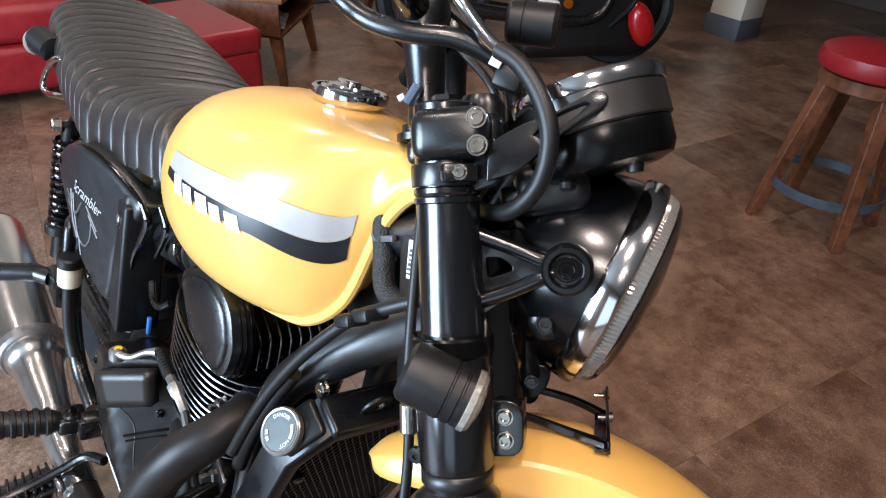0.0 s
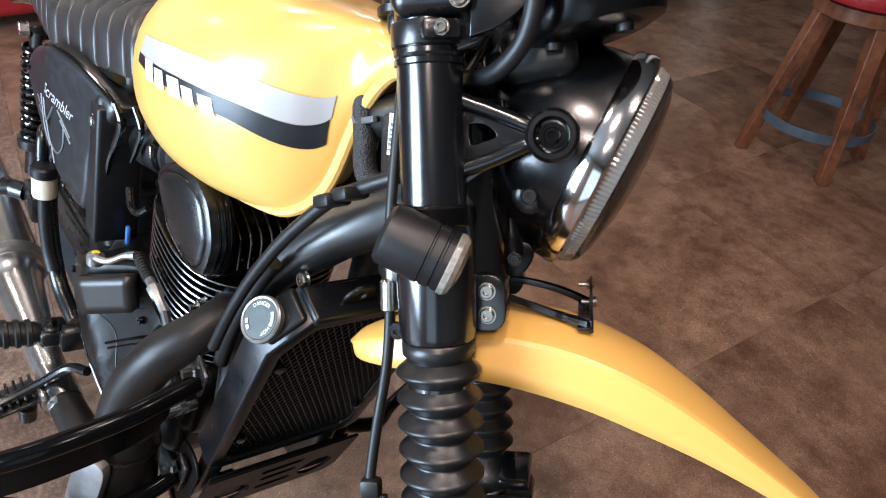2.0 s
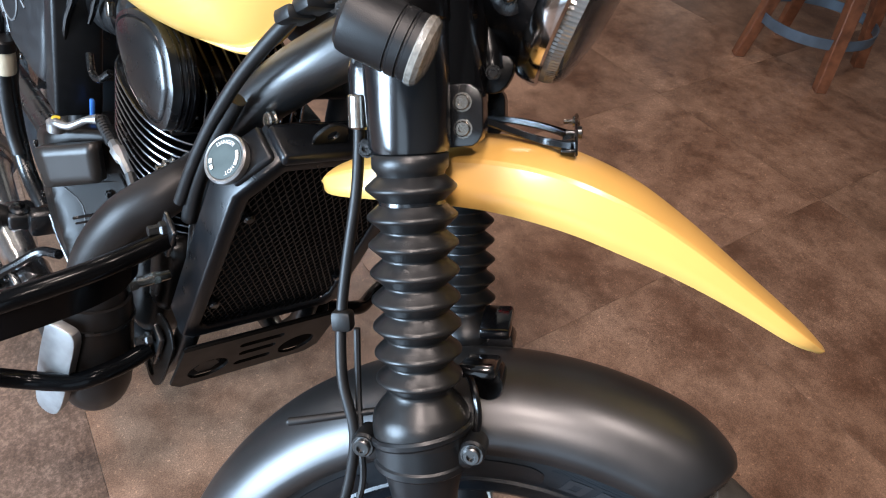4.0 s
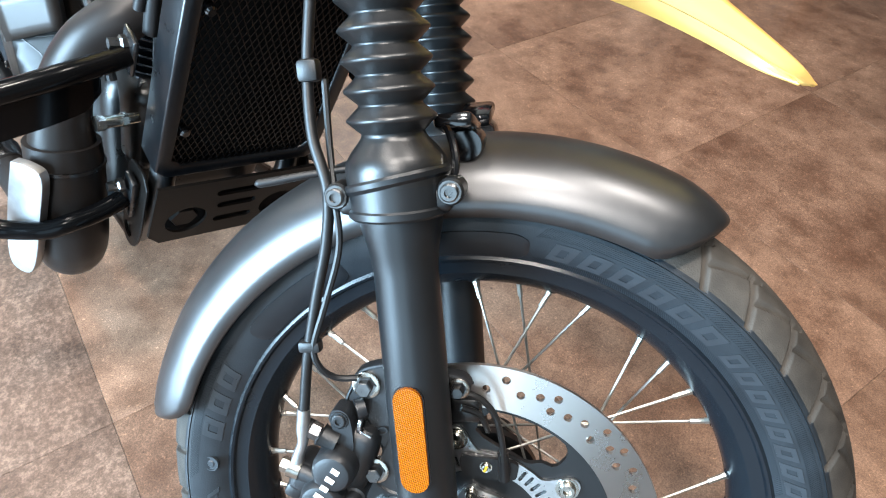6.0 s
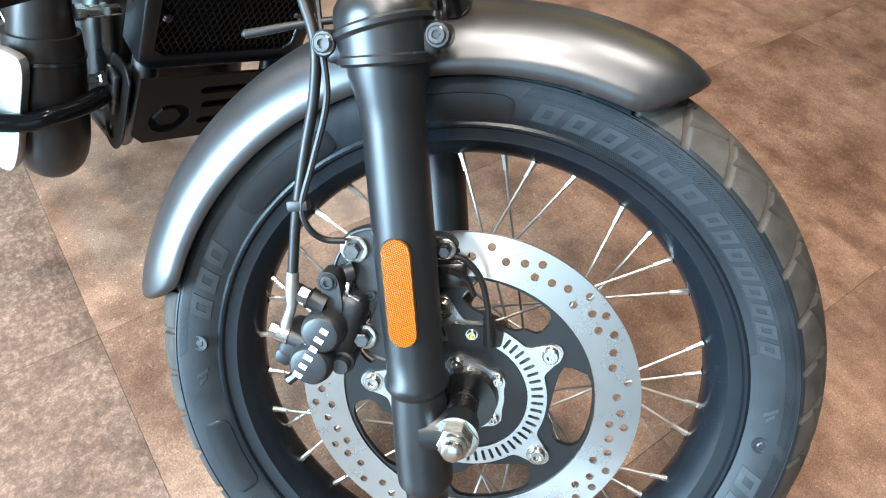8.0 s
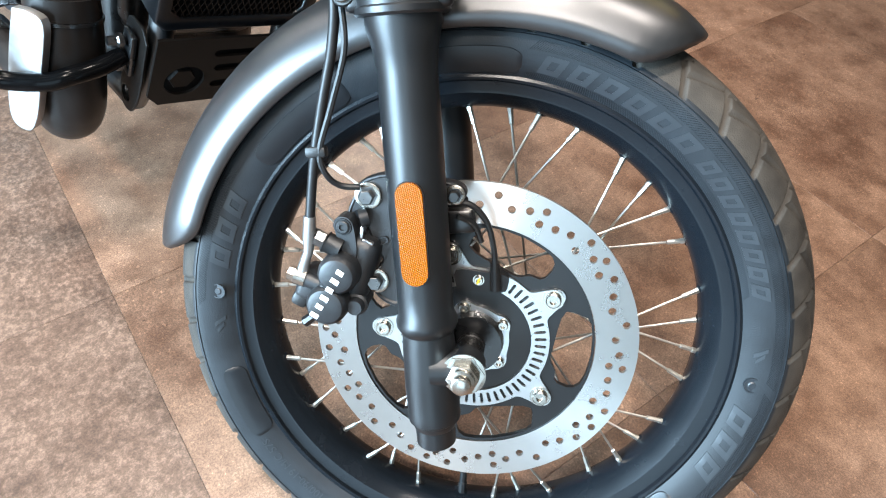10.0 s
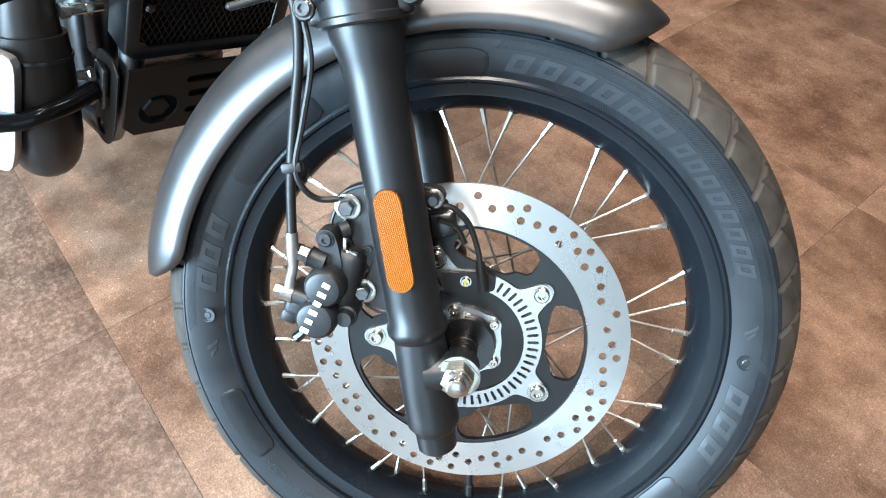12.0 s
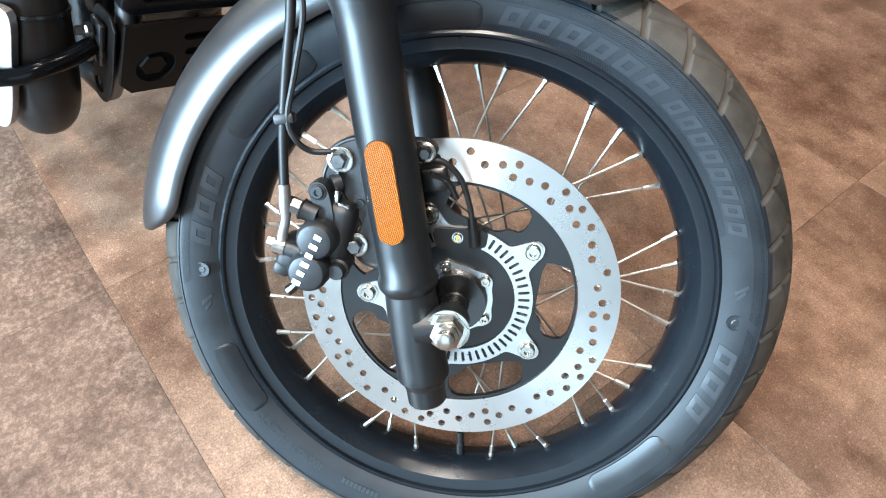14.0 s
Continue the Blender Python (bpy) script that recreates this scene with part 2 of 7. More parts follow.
def floor_material(name, layers):
    """Vinyl tile: layers of noise, each with its scale, detail, limits and two tints, multiplied."""
    m = bpy.data.materials.new(name)
    m.use_nodes = True
    nt = m.node_tree
    b = nt.nodes["Principled BSDF"]
    co, oi = nt.nodes.new("ShaderNodeTexCoord"), nt.nodes.new("ShaderNodeObjectInfo")
    shift = nt.nodes.new("ShaderNodeVectorMath")
    shift.operation = "MULTIPLY_ADD"
    nt.links.new(oi.outputs["Random"], shift.inputs[0])
    shift.inputs[1].default_value = (37, 23, 11)
    nt.links.new(co.outputs["Object"], shift.inputs[2])

    def noise_tex(scale, detail, rough=0.65):
        n = nt.nodes.new("ShaderNodeTexNoise")
        n.inputs["Scale"].default_value, n.inputs["Detail"].default_value, n.inputs["Roughness"].default_value = scale, detail, rough
        nt.links.new(shift.outputs[0], n.inputs["Vector"])
        return n
    out = None
    for scale, detail, lo, hi, a, c in layers:
        r = nt.nodes.new("ShaderNodeValToRGB")
        r.color_ramp.elements[0].position, r.color_ramp.elements[1].position = lo, hi
        r.color_ramp.elements[0].color, r.color_ramp.elements[1].color = (*a, 1), (*c, 1)
        nt.links.new(noise_tex(scale, detail).outputs["Fac"], r.inputs[0])
        if out is None:
            out = r.outputs[0]
            continue
        mul = nt.nodes.new("ShaderNodeVectorMath")
        mul.operation = "MULTIPLY"
        nt.links.new(out, mul.inputs[0])
        nt.links.new(r.outputs[0], mul.inputs[1])
        out = mul.outputs[0]
    tint = nt.nodes.new("ShaderNodeMapRange")
    tint.inputs["To Min"].default_value, tint.inputs["To Max"].default_value = 0.87, 1.13
    nt.links.new(oi.outputs["Random"], tint.inputs["Value"])
    mul = nt.nodes.new("ShaderNodeVectorMath")
    mul.operation = "MULTIPLY"
    nt.links.new(out, mul.inputs[0])
    nt.links.new(tint.outputs[0], mul.inputs[1])
    nt.links.new(mul.outputs[0], b.inputs["Base Color"])
    rr = nt.nodes.new("ShaderNodeMapRange")
    rr.inputs["To Min"].default_value, rr.inputs["To Max"].default_value = 0.22, 0.46
    nt.links.new(noise_tex(60, 5).outputs["Fac"], rr.inputs["Value"])
    nt.links.new(rr.outputs[0], b.inputs["Roughness"])
    bn = nt.nodes.new("ShaderNodeBump")
    bn.inputs["Strength"].default_value, bn.inputs["Distance"].default_value = 0.12, 0.001
    nt.links.new(noise_tex(300, 3).outputs["Fac"], bn.inputs["Height"])
    nt.links.new(bn.outputs[0], b.inputs["Normal"])
    return m


TILE = floor_material("mottled_brown_vinyl_tile", ((4.0, 7, 0.34, 0.66, (0.113, 0.0600, 0.0375), (0.276, 0.173, 0.118)), (20.0, 9, 0.42, 0.70, (1.10, 1.08, 1.06), (0.62, 0.56, 0.52)),
                                                   (70.0, 5, 0.64, 0.74, (1, 1, 1), (0.40, 0.36, 0.34)), (170.0, 6, 0.58, 0.68, (0.93, 0.93, 0.93), (1.70, 1.66, 1.60)), (430.0, 4, 0.40, 0.62, (0.70, 0.69, 0.68), (1.30, 1.30, 1.30))))
TILE_PALE = floor_material("pale_flecked_vinyl_tile", ((3.0, 7, 0.34, 0.66, (0.118, 0.072, 0.050), (0.195, 0.130, 0.095)), (22.0, 9, 0.40, 0.68, (1.10, 1.08, 1.06), (0.62, 0.57, 0.54)),
                                                       (100.0, 8, 0.43, 0.61, (0.72, 0.69, 0.67), (1.30, 1.30, 1.31)), (300.0, 5, 0.42, 0.62, (0.76, 0.75, 0.74), (1.25, 1.25, 1.26))))
GROUT = material("dark_joint", (0.125, 0.085, 0.062), 0.7, 0, 0.2, 20)

# ---- mesh helpers ----
IDENT = Matrix.Identity(4)


def part(name, bm, mat, parent, label="", m=None, sharp=32, kind="", solid=0.0):
    """One mesh object under a thing or a part."""
    if m is not None:
        bm.transform(m)
    bmesh.ops.recalc_face_normals(bm, faces=bm.faces)
    me = bpy.data.meshes.new(name)
    bm.to_mesh(me)
    bm.free()
    for p in me.polygons:
        p.use_smooth = True
    me.set_sharp_from_angle(angle=radians(sharp))
    for one in (mat if isinstance(mat, (list, tuple)) else [mat]):
        me.materials.append(one)
    ob = new(name, me)
    ob.parent = parent
    if solid:
        mod = ob.modifiers.new("thickness", "SOLIDIFY")
        mod.thickness, mod.offset = solid, -1
    return tagged(ob, label=label, kind=kind)


def join(*bms):
    """One bmesh out of several."""
    out = bmesh.new()
    for b in bms:
        me = bpy.data.meshes.new("temp")
        b.to_mesh(me)
        b.free()
        out.from_mesh(me)
        bpy.data.meshes.remove(me)
    return out


def grid_bm(rings, closed=True, cap0=False, cap1=False, loop=False):
    """A skin over rings of points."""
    bm = bmesh.new()
    vs = [[bm.verts.new(p) for p in ring] for ring in rings]
    n = len(vs[0])
    rows = len(vs)
    for i in range(rows if loop else rows - 1):
        a, b = vs[i], vs[(i + 1) % rows]
        for j in range(n if closed else n - 1):
            k = (j + 1) % n
            bm.faces.new((a[j], a[k], b[k], b[j]))
    if cap0:
        bm.faces.new(vs[0])
    if cap1:
        bm.faces.new(list(reversed(vs[-1])))
    return bm


AXES = {"z": lambda r, h, a: (r * math.cos(a), r * math.sin(a), h), "y": lambda r, h, a: (r * math.cos(a), h, r * math.sin(a)),
        "x": lambda r, h, a: (h, r * math.cos(a), r * math.sin(a))}


def lathe(profile, axis="z", n=32, m=None):
    f = AXES[axis]
    bm = grid_bm([[f(max(r, 0.0002), h, 2 * math.pi * k / n) for k in range(n)] for r, h in profile], True, True, True)
    if m is not None:
        bm.transform(m)
    return bm


def lathe_ring(profile, axis="y", n=96, m=None):
    f = AXES[axis]
    bm = grid_bm([[f(r, h, 2 * math.pi * k / n) for k in range(n)] for r, h in profile], True, loop=True)
    if m is not None:
        bm.transform(m)
    return bm


def curve_points(pts, steps=8):
    """A smooth line through the points (Catmull-Rom)."""
    p = [Vector(q) for q in pts]
    p = [2 * p[0] - p[1]] + p + [2 * p[-1] - p[-2]]
    out = []
    for i in range(1, len(p) - 2):
        a, b, c, d = p[i - 1:i + 3]
        for s in range(steps):
            t = s / steps
            out.append(0.5 * ((2 * b) + (c - a) * t + (2 * a - 5 * b + 4 * c - d) * t * t + (3 * b - a - 3 * c + d) * t ** 3))
    return out + [p[-2]]


def tube(pts, r, n=12, steps=8, smooth=True):
    """A round tube along the points; r a number or one for each point."""
    line = curve_points(pts, steps) if smooth else [Vector(q) for q in pts]
    radii = r if isinstance(r, (list, tuple)) else [r] * len(pts)
    count = len(line)
    side = None
    rings = []
    for i, p in enumerate(line):
        d = (line[min(i + 1, count - 1)] - line[max(i - 1, 0)]).normalized()
        if side is None:
            side = d.orthogonal().normalized()
        side = (side - d * side.dot(d)).normalized()
        up = d.cross(side)
        s = i / (count - 1) * (len(radii) - 1)
        k = min(int(s), len(radii) - 2)
        rad = radii[k] + (radii[k + 1] - radii[k]) * (s - k)
        rings.append([p + rad * (math.cos(2 * math.pi * j / n) * side + math.sin(2 * math.pi * j / n) * up) for j in range(n)])
    return grid_bm(rings, True, True, True)


def block(sx, sy, sz, m=IDENT, bevel=0.003, segs=2):
    bm = bmesh.new()
    bmesh.ops.create_cube(bm, size=1)
    bmesh.ops.scale(bm, vec=(sx, sy, sz), verts=bm.verts)
    if bevel:
        bmesh.ops.bevel(bm, geom=bm.edges[:], offset=min(bevel, 0.45 * min(sx, sy, sz)), segments=segs, affect="EDGES", profile=0.5)
    bm.transform(m)
    return bm


def circle2(x, y, r, n=12, a0=0.0):
    return [(x + r * math.cos(a0 + 2 * math.pi * k / n), y + r * math.sin(a0 + 2 * math.pi * k / n)) for k in range(n)]


def slot2(x, y, length, r, turn=0.0, n=6):
    """A long hole with round ends."""
    c, s = math.cos(turn), math.sin(turn)
    pts = [(length / 2 + r * math.cos(a), r * math.sin(a)) for a in [-math.pi / 2 + math.pi * k / n for k in range(n + 1)]]
    pts += [(-length / 2 + r * math.cos(a), r * math.sin(a)) for a in [math.pi / 2 + math.pi * k / n for k in range(n + 1)]]
    return [(x + c * u - s * v, y + s * u + c * v) for u, v in pts]


def plate(outer, holes=(), thick=0.004, m=IDENT):
    """A flat plate of that outline with holes through it, in its x-y plane, its thickness along -z."""
    bm = bmesh.new()
    edges = []
    for ring in (outer, *holes):
        vs = [bm.verts.new((x, y, 0)) for x, y in ring]
        edges += [bm.edges.new((vs[i], vs[(i + 1) % len(vs)])) for i in range(len(vs))]
    bmesh.ops.triangle_fill(bm, use_beauty=True, use_dissolve=False, edges=edges)
    top = bm.faces[:]
    out = bmesh.ops.extrude_face_region(bm, geom=top)
    bmesh.ops.translate(bm, vec=(0, 0, -thick), verts=[v for v in out["geom"] if isinstance(v, bmesh.types.BMVert)])
    bm.transform(m)
    return bm


# plates that face the right side: x ahead, z up, thickness towards the left
SIDE = Matrix(((1, 0, 0, 0), (0, 0, -1, 0), (0, 1, 0, 0), (0, 0, 0, 1)))


def side_plate(outer, y, thick, holes=()):
    return plate(outer, holes, thick, Matrix.Translation((0, y, 0)) @ SIDE)


def cast_plate(outline, y, thick, holes=(), round_by=0.003, segs=3):
    """A cast plate facing the right side, its edges rounded."""
    bm = side_plate(outline, y, thick, holes)
    bmesh.ops.recalc_face_normals(bm, faces=bm.faces)
    edges = [e for e in bm.edges if len(e.link_faces) == 2 and e.calc_face_angle(0) > 1.2]
    bmesh.ops.bevel(bm, geom=edges, offset=round_by, segments=segs, affect="EDGES", profile=0.5, clamp_overlap=True)
    return bm


def strap(pts, wide, high, steps=6):
    """A flat bar along the points, wide across and high upwards."""
    line = curve_points(pts, steps)
    rings = []
    for i, p in enumerate(line):
        d = (line[min(i + 1, len(line) - 1)] - line[max(i - 1, 0)]).normalized()
        side = d.cross(Vector((0, 0, 1))).normalized()
        up = side.cross(d)
        rings.append([p + side * u * wide / 2 + up * v * high / 2 for u, v in ((-1, -0.6), (-0.7, -1), (0.7, -1), (1, -0.6), (1, 1.0), (0.72, 1.0), (0.66, 0.2), (-0.66, 0.2), (-0.72, 1.0), (-1, 1.0))])
    return grid_bm(rings, True, True, True)


def bolt(x, y, z, r=0.006, h=0.005, socket=True, axis="y"):
    """A round-headed bolt that faces -y, with a socket in its head."""
    prof = [(r * 1.25, 0.0), (r * 1.25, -0.001), (r, -0.001), (r, -h * 0.8), (r * 0.85, -h)]
    prof += [(r * 0.5, -h), (r * 0.5, -h * 0.45), (0, -h * 0.45)] if socket else [(0, -h)]
    return lathe(prof, axis, 12, Matrix.Translation((x, y, z)))


def hexnut(x, y, z, r, h):
    return lathe([(r * 1.3, 0), (r * 1.3, -0.0015), (r, -0.0016), (r, -h * 0.9), (r * 0.86, -h), (0, -h)], "y", 6, Matrix.Translation((x, y, z)))


def letters(text, size):
    """A text's outline as a flat mesh, in Blender's own font."""
    data = bpy.data.curves.new("letters", "FONT")
    data.body, data.size, data.align_x, data.align_y = text, size, "CENTER", "CENTER"
    ob = new("letters", data)
    bpy.context.view_layer.update()
    me = ob.evaluated_get(bpy.context.evaluated_depsgraph_get()).to_mesh()
    bm = bmesh.new()
    bm.from_mesh(me)
    ob.to_mesh_clear()
    bpy.data.objects.remove(ob)
    bpy.data.curves.remove(data)
    return bm


def bowl(outline, levels, skin=None):
    """A closed cap over an outline of (x, z): levels of (scale, depth towards +y); skin gives y at x, z."""
    cx = sum(p[0] for p in outline) / len(outline)
    cz = sum(p[1] for p in outline) / len(outline)
    rings = []
    for grow, deep in levels:
        ring = []
        for x, z in outline:
            u, v = cx + (x - cx) * grow, cz + (z - cz) * grow
            ring.append((u, (skin(u, v) if skin else 0.0) + deep, v))
        rings.append(ring)
    return grid_bm(rings, True, True, True)


def rounded(outline, steps=4):
    return [(p.x, p.z) for p in curve_points([(x, 0, z) for x, z in outline + outline[:1]], steps)[:-1]]


# ---- the shop ----
def setting(name, bm, mat, label, category=""):
    ob = part(name, bm, mat, None, label, kind="structure")
    return tagged(ob, category=category or name.split("_")[0])


floor = setting("floor", block(10.0, 9.4, 0.06, pose(-0.2, 1.4, -0.035), 0), GROUT, "brown mottled vinyl tile floor of a showroom", "floor")
setting("wall_north", block(8.9, 0.12, 3.0, pose(0.1, 6.06, 1.5), 0), DARK_WALL, "dark brown panelled wall of the showroom", "wall")
setting("wall_east", block(0.12, 9.4, 3.0, pose(4.46, 1.4, 1.5), 0), MID_WALL, "brown painted showroom wall", "wall")
setting("wall_west", block(0.12, 9.4, 3.0, pose(-4.3, 1.4, 1.5), 0), WALL_PAINT, "cream painted showroom wall", "wall")
setting("wall_south", join(block(8.8, 0.12, 0.14, pose(0.1, -3.06, 0.07), 0), block(8.8, 0.12, 0.64, pose(0.1, -3.06, 2.68), 0), block(2.88, 0.12, 2.22, pose(-2.81, -3.06, 1.25), 0),
                           block(1.27, 0.12, 2.22, pose(0.765, -3.06, 1.25), 0), block(0.8, 0.12, 2.22, pose(4.0, -3.06, 1.25), 0)), MID_WALL, "brown painted wall round the shop windows", "wall")
setting("ceiling", block(10.0, 9.4, 0.1, pose(-0.2, 1.4, 2.96), 0), CEILING_PAINT, "pale painted showroom ceiling", "ceiling")
setting("baseboard", block(0.03, 9.2, 0.14, pose(-4.225, 1.4, 0.07), 0.004), SKIRTING, "slate grey baseboard along the wall", "baseboard")
pillar = setting("pillar", block(0.24, 0.24, 2.9, pose(-2.5, 4.18, 1.45), 0.006), WALL_PAINT, "cream painted square pillar", "pillar")
setting("trim", block(0.262, 0.262, 0.13, pose(-2.5, 4.18, 0.065), 0.004), SKIRTING, "slate grey skirting round the pillar", "skirting")
# ---- the motorcycle ----
# leaned on its side stand; x ahead, y to its left, z up in its own plane
bike = tagged(new("motorcycle"), "yellow and black retro motorcycle leaning on its side stand", "motorcycle")
bike.matrix_world = pose(0, 0, 0, -14.944, 0, 0)
# the fork's own axes: origin on the front axle, z up along the legs, turned left on the steering
FORK = pose(0.05535, 0.04925, 0.28412, -18.559, -22.166, 41.666)
LEG_X, LEG_Y = -0.034, 0.1


def fork_part(name, bm, mat, parent=bike, label="", sharp=32, solid=0.0, kind=""):
    return part(name, bm, mat, parent, label, FORK, sharp, kind, solid)


# front wheel
def arc(r, y, a):
    return Vector((r * math.cos(a), y, r * math.sin(a)))


RIM = [(0.2590, -0.0350), (0.2580, -0.0385), (0.2550, -0.0398), (0.2528, -0.0388), (0.2512, -0.0350), (0.2430, -0.0318), (0.2405, -0.0312), (0.2388, -0.0292), (0.2340, -0.0235), (0.2290, -0.0165), (0.2262, -0.0095), (0.2252, 0.0)]
rim = fork_part("front_wheel", lathe_ring(RIM + [(r, -y) for r, y in reversed(RIM[:-1])] + [(0.2525, 0.028), (0.246, 0.020), (0.236, 0.010), (0.2345, 0.0), (0.236, -0.010), (0.246, -0.020), (0.2525, -0.028)], "y", 144), RIM_BLACK, label="black spoked front wheel", sharp=24)


def tyre_mesh():
    """The tyre's skin, with slanting grooves cut into its tread."""
    half = [(0.254, -0.0355), (0.259, -0.0395), (0.265, -0.0435), (0.272, -0.0472), (0.280, -0.0498), (0.288, -0.0512), (0.293, -0.0513), (0.2965, -0.0508)]
    half += [(0.331 - 0.033 * (abs(y) / 0.050) ** 2.2, y) for y in [-0.050 + 0.050 * k / 44 for k in range(0, 45)]]
    prof = half + [(r, -y) for r, y in reversed(half[:-1])]
    n = 2000
    verts, deep, faces = [], [], []
    for k in range(n):
        for r, y in prof:
            cut = 0.0
            s = abs(y) / 0.050
            if r > 0.2968:
                turn = k / n * 40 + (0.5 if y > 0 else 0.0)
                phase = (turn + 0.42 * s ** 1.6) % 1.0
                off = min(phase, 1 - phase)
                if s > 0.30 and off < 0.085:
                    cut = 0.0052 * min(1.0, 1.8 * (1 - off / 0.085)) * min(1.0, (s - 0.30) * 10)
                zig = abs(s - 0.34 - 0.36 * ((turn + 0.30) % 1.0))
                if zig < 0.060:
                    cut = max(cut, 0.0030 * (1 - (zig / 0.060) ** 2))
            a = 2 * math.pi * k / n
            verts.append(((r - cut) * math.cos(a), y, (r - cut) * math.sin(a)))
            deep.append(r <= 0.2992)
    w = len(prof)
    for k in range(n):
        for j in range(w - 1):
            a, b = k * w + j, (k + 1) % n * w + j
            faces.append((a, a + 1, b + 1, b))
    bm = bmesh.new()
    me = bpy.data.meshes.new("temp")
    me.from_pydata(verts, [], faces)
    me.polygons.foreach_set("material_index", [0 if sum(deep[v] for v in f) > 1 else 1 for f in faces])
    bm.from_mesh(me)
    bpy.data.meshes.remove(me)
    return bm


fork_part("tyre", tyre_mesh(), [TYRE_RUBBER, TREAD_RUBBER], rim, "black road tyre with slanting tread grooves", 40)


SIDEWALL = [(0.254, -0.0355), (0.259, -0.0395), (0.265, -0.0435), (0.272, -0.0472), (0.280, -0.0498), (0.288, -0.0512), (0.293, -0.0513), (0.2965, -0.0508)]


def wall_y(r):
    """The side wall's place across the wheel at a radius."""
    for (r0, y0), (r1, y1) in zip(SIDEWALL, SIDEWALL[1:]):
        if r <= r1:
            return y0 + (y1 - y0) * (r - r0) / (r1 - r0)
    return SIDEWALL[-1][1]


def wall_patch(a0, a1, r0, r1, lean=0.0, proud=0.0007, n=4):
    """A raised patch on the tyre's right side wall between two angles (degrees) and two radii, its outer edge leaning."""
    rings = []
    for k in range(n + 1):
        a = a0 + (a1 - a0) * k / n
        ring = []
        for u in (0.0, 0.35, 0.7, 1.0):
            r = r0 + (r1 - r0) * u
            ring.append(arc(r, wall_y(r) - proud, radians(a + lean * u)))
        ring.append(arc(r1, wall_y(r1) + 0.002, radians(a + lean)))
        ring.append(arc(r0, wall_y(r0) + 0.002, radians(a)))
        rings.append(ring)
    return grid_bm(rings, True, True, True)


def word(a_from, count, step, r0, r1, fill=0.72):
    """Plain raised open blocks in place of a maker's lettering."""
    lean = -1.3
    for k in range(count):
        a, w, b = a_from - step * k, step * fill, (r1 - r0)
        bar = w * 0.32
        pieces = [wall_patch(a, a - bar, r0, r1, lean), wall_patch(a - w + bar, a - w, r0, r1, lean),
                  wall_patch(a - bar + lean * 0.74, a - w + bar + lean * 0.74, r1 - 0.26 * b, r1, lean * 0.26)]
        pieces.append(wall_patch(a - bar, a - w + bar, r0, r0 + 0.26 * b, lean * 0.26))
        fork_part("raised_mark", join(*pieces), LETTER_RUBBER, rim)


word(75.0, 6, 5.7, 0.2645, 0.2805)
word(39.8, 8, 3.9, 0.2655, 0.2800)
word(-15.5, 3, 6.5, 0.2640, 0.2820)
word(163.5, 3, 6.3, 0.2640, 0.2820)
for a in (-10.0, 169.0):
    spot = arc(0.272, -0.0474, radians(a))
    fork_part("raised_mark", lathe([(0.0080, 0.002), (0.0080, -0.0010), (0.0068, -0.0010), (0.0066, -0.0002), (0.0040, -0.0002), (0.0030, -0.0011), (0, -0.0011)], "y", 20, Matrix.Translation(spot)), LETTER_RUBBER, rim)
for a, r0, r1 in ((-3.0, 0.268, 0.279), (-4.2, 0.270, 0.277), (176.0, 0.266, 0.277), (177.6, 0.268, 0.275)):
    fork_part("raised_mark", wall_patch(a, a - 0.9, r0, r1, 1.6), LETTER_RUBBER, rim)
# fine slanting ridges beside the lettering
ridges = []
for a_hi, a_lo, r0, r1, lean in ((77, -9, 0.2830, 0.2920, -1.5), (76, 8, 0.2565, 0.2635, 1.2), (-11, -40, 0.2835, 0.2920, -1.5), (171, 140, 0.2835, 0.2920, 1.5)):
    for k in range(int((a_hi - a_lo) / 0.40)):
        a = a_hi - 0.40 * k
        ring0 = [arc(r0, wall_y(r0) + q, radians(a + d)) for d, q in ((-0.11, 0.0008), (0.0, -0.0006), (0.11, 0.0008))]
        ring1 = [arc(r1, wall_y(r1) + q, radians(a + d + lean)) for d, q in ((-0.11, 0.0008), (0.0, -0.0006), (0.11, 0.0008))]
        ridges.append((ring0, ring1))
ridge_bm = bmesh.new()
for ring0, ring1 in ridges:
    v = [ridge_bm.verts.new(p) for p in ring0 + ring1]
    ridge_bm.faces.new((v[0], v[1], v[4], v[3]))
    ridge_bm.faces.new((v[1], v[2], v[5], v[4]))
    ridge_bm.faces.new((v[2], v[0], v[3], v[5]))
fork_part("sidewall_ridge", ridge_bm, TYRE_RUBBER, rim, "fine slanting ridges on the side wall", kind="stuff")
# a thin moulded line round the side wall
fork_part("sidewall_line", lathe_ring([(0.2945, -0.0508), (0.2950, -0.0520), (0.2956, -0.0508)], "y", 160), TYRE_RUBBER, rim)
# smooth fields with rounded ends on the side wall
for a0, a1 in ((104, 77.5), (137, 112), (207, 188), (318, 296)):
    n = 28
    pts = []
    for k in range(n + 1):
        a = a0 + (a1 - a0) * k / n
        e = min(k, n - k) / n * 7
        half_w = 0.0003 + 0.0120 * max(0.0, 1 - max(0, 1 - e) ** 2) ** 0.5
        row = []
        for u in (-1, -0.92, -0.5, 0, 0.5, 0.92, 1):
            r = 0.2705 + half_w * u
            row.append(arc(r, wall_y(r) - (0.0011 if abs(u) < 0.95 and 0 < k < n else -0.001), radians(a)))
        pts.append(row)
    fork_part("smooth_field", grid_bm(pts, False), FIELD_RUBBER, rim)


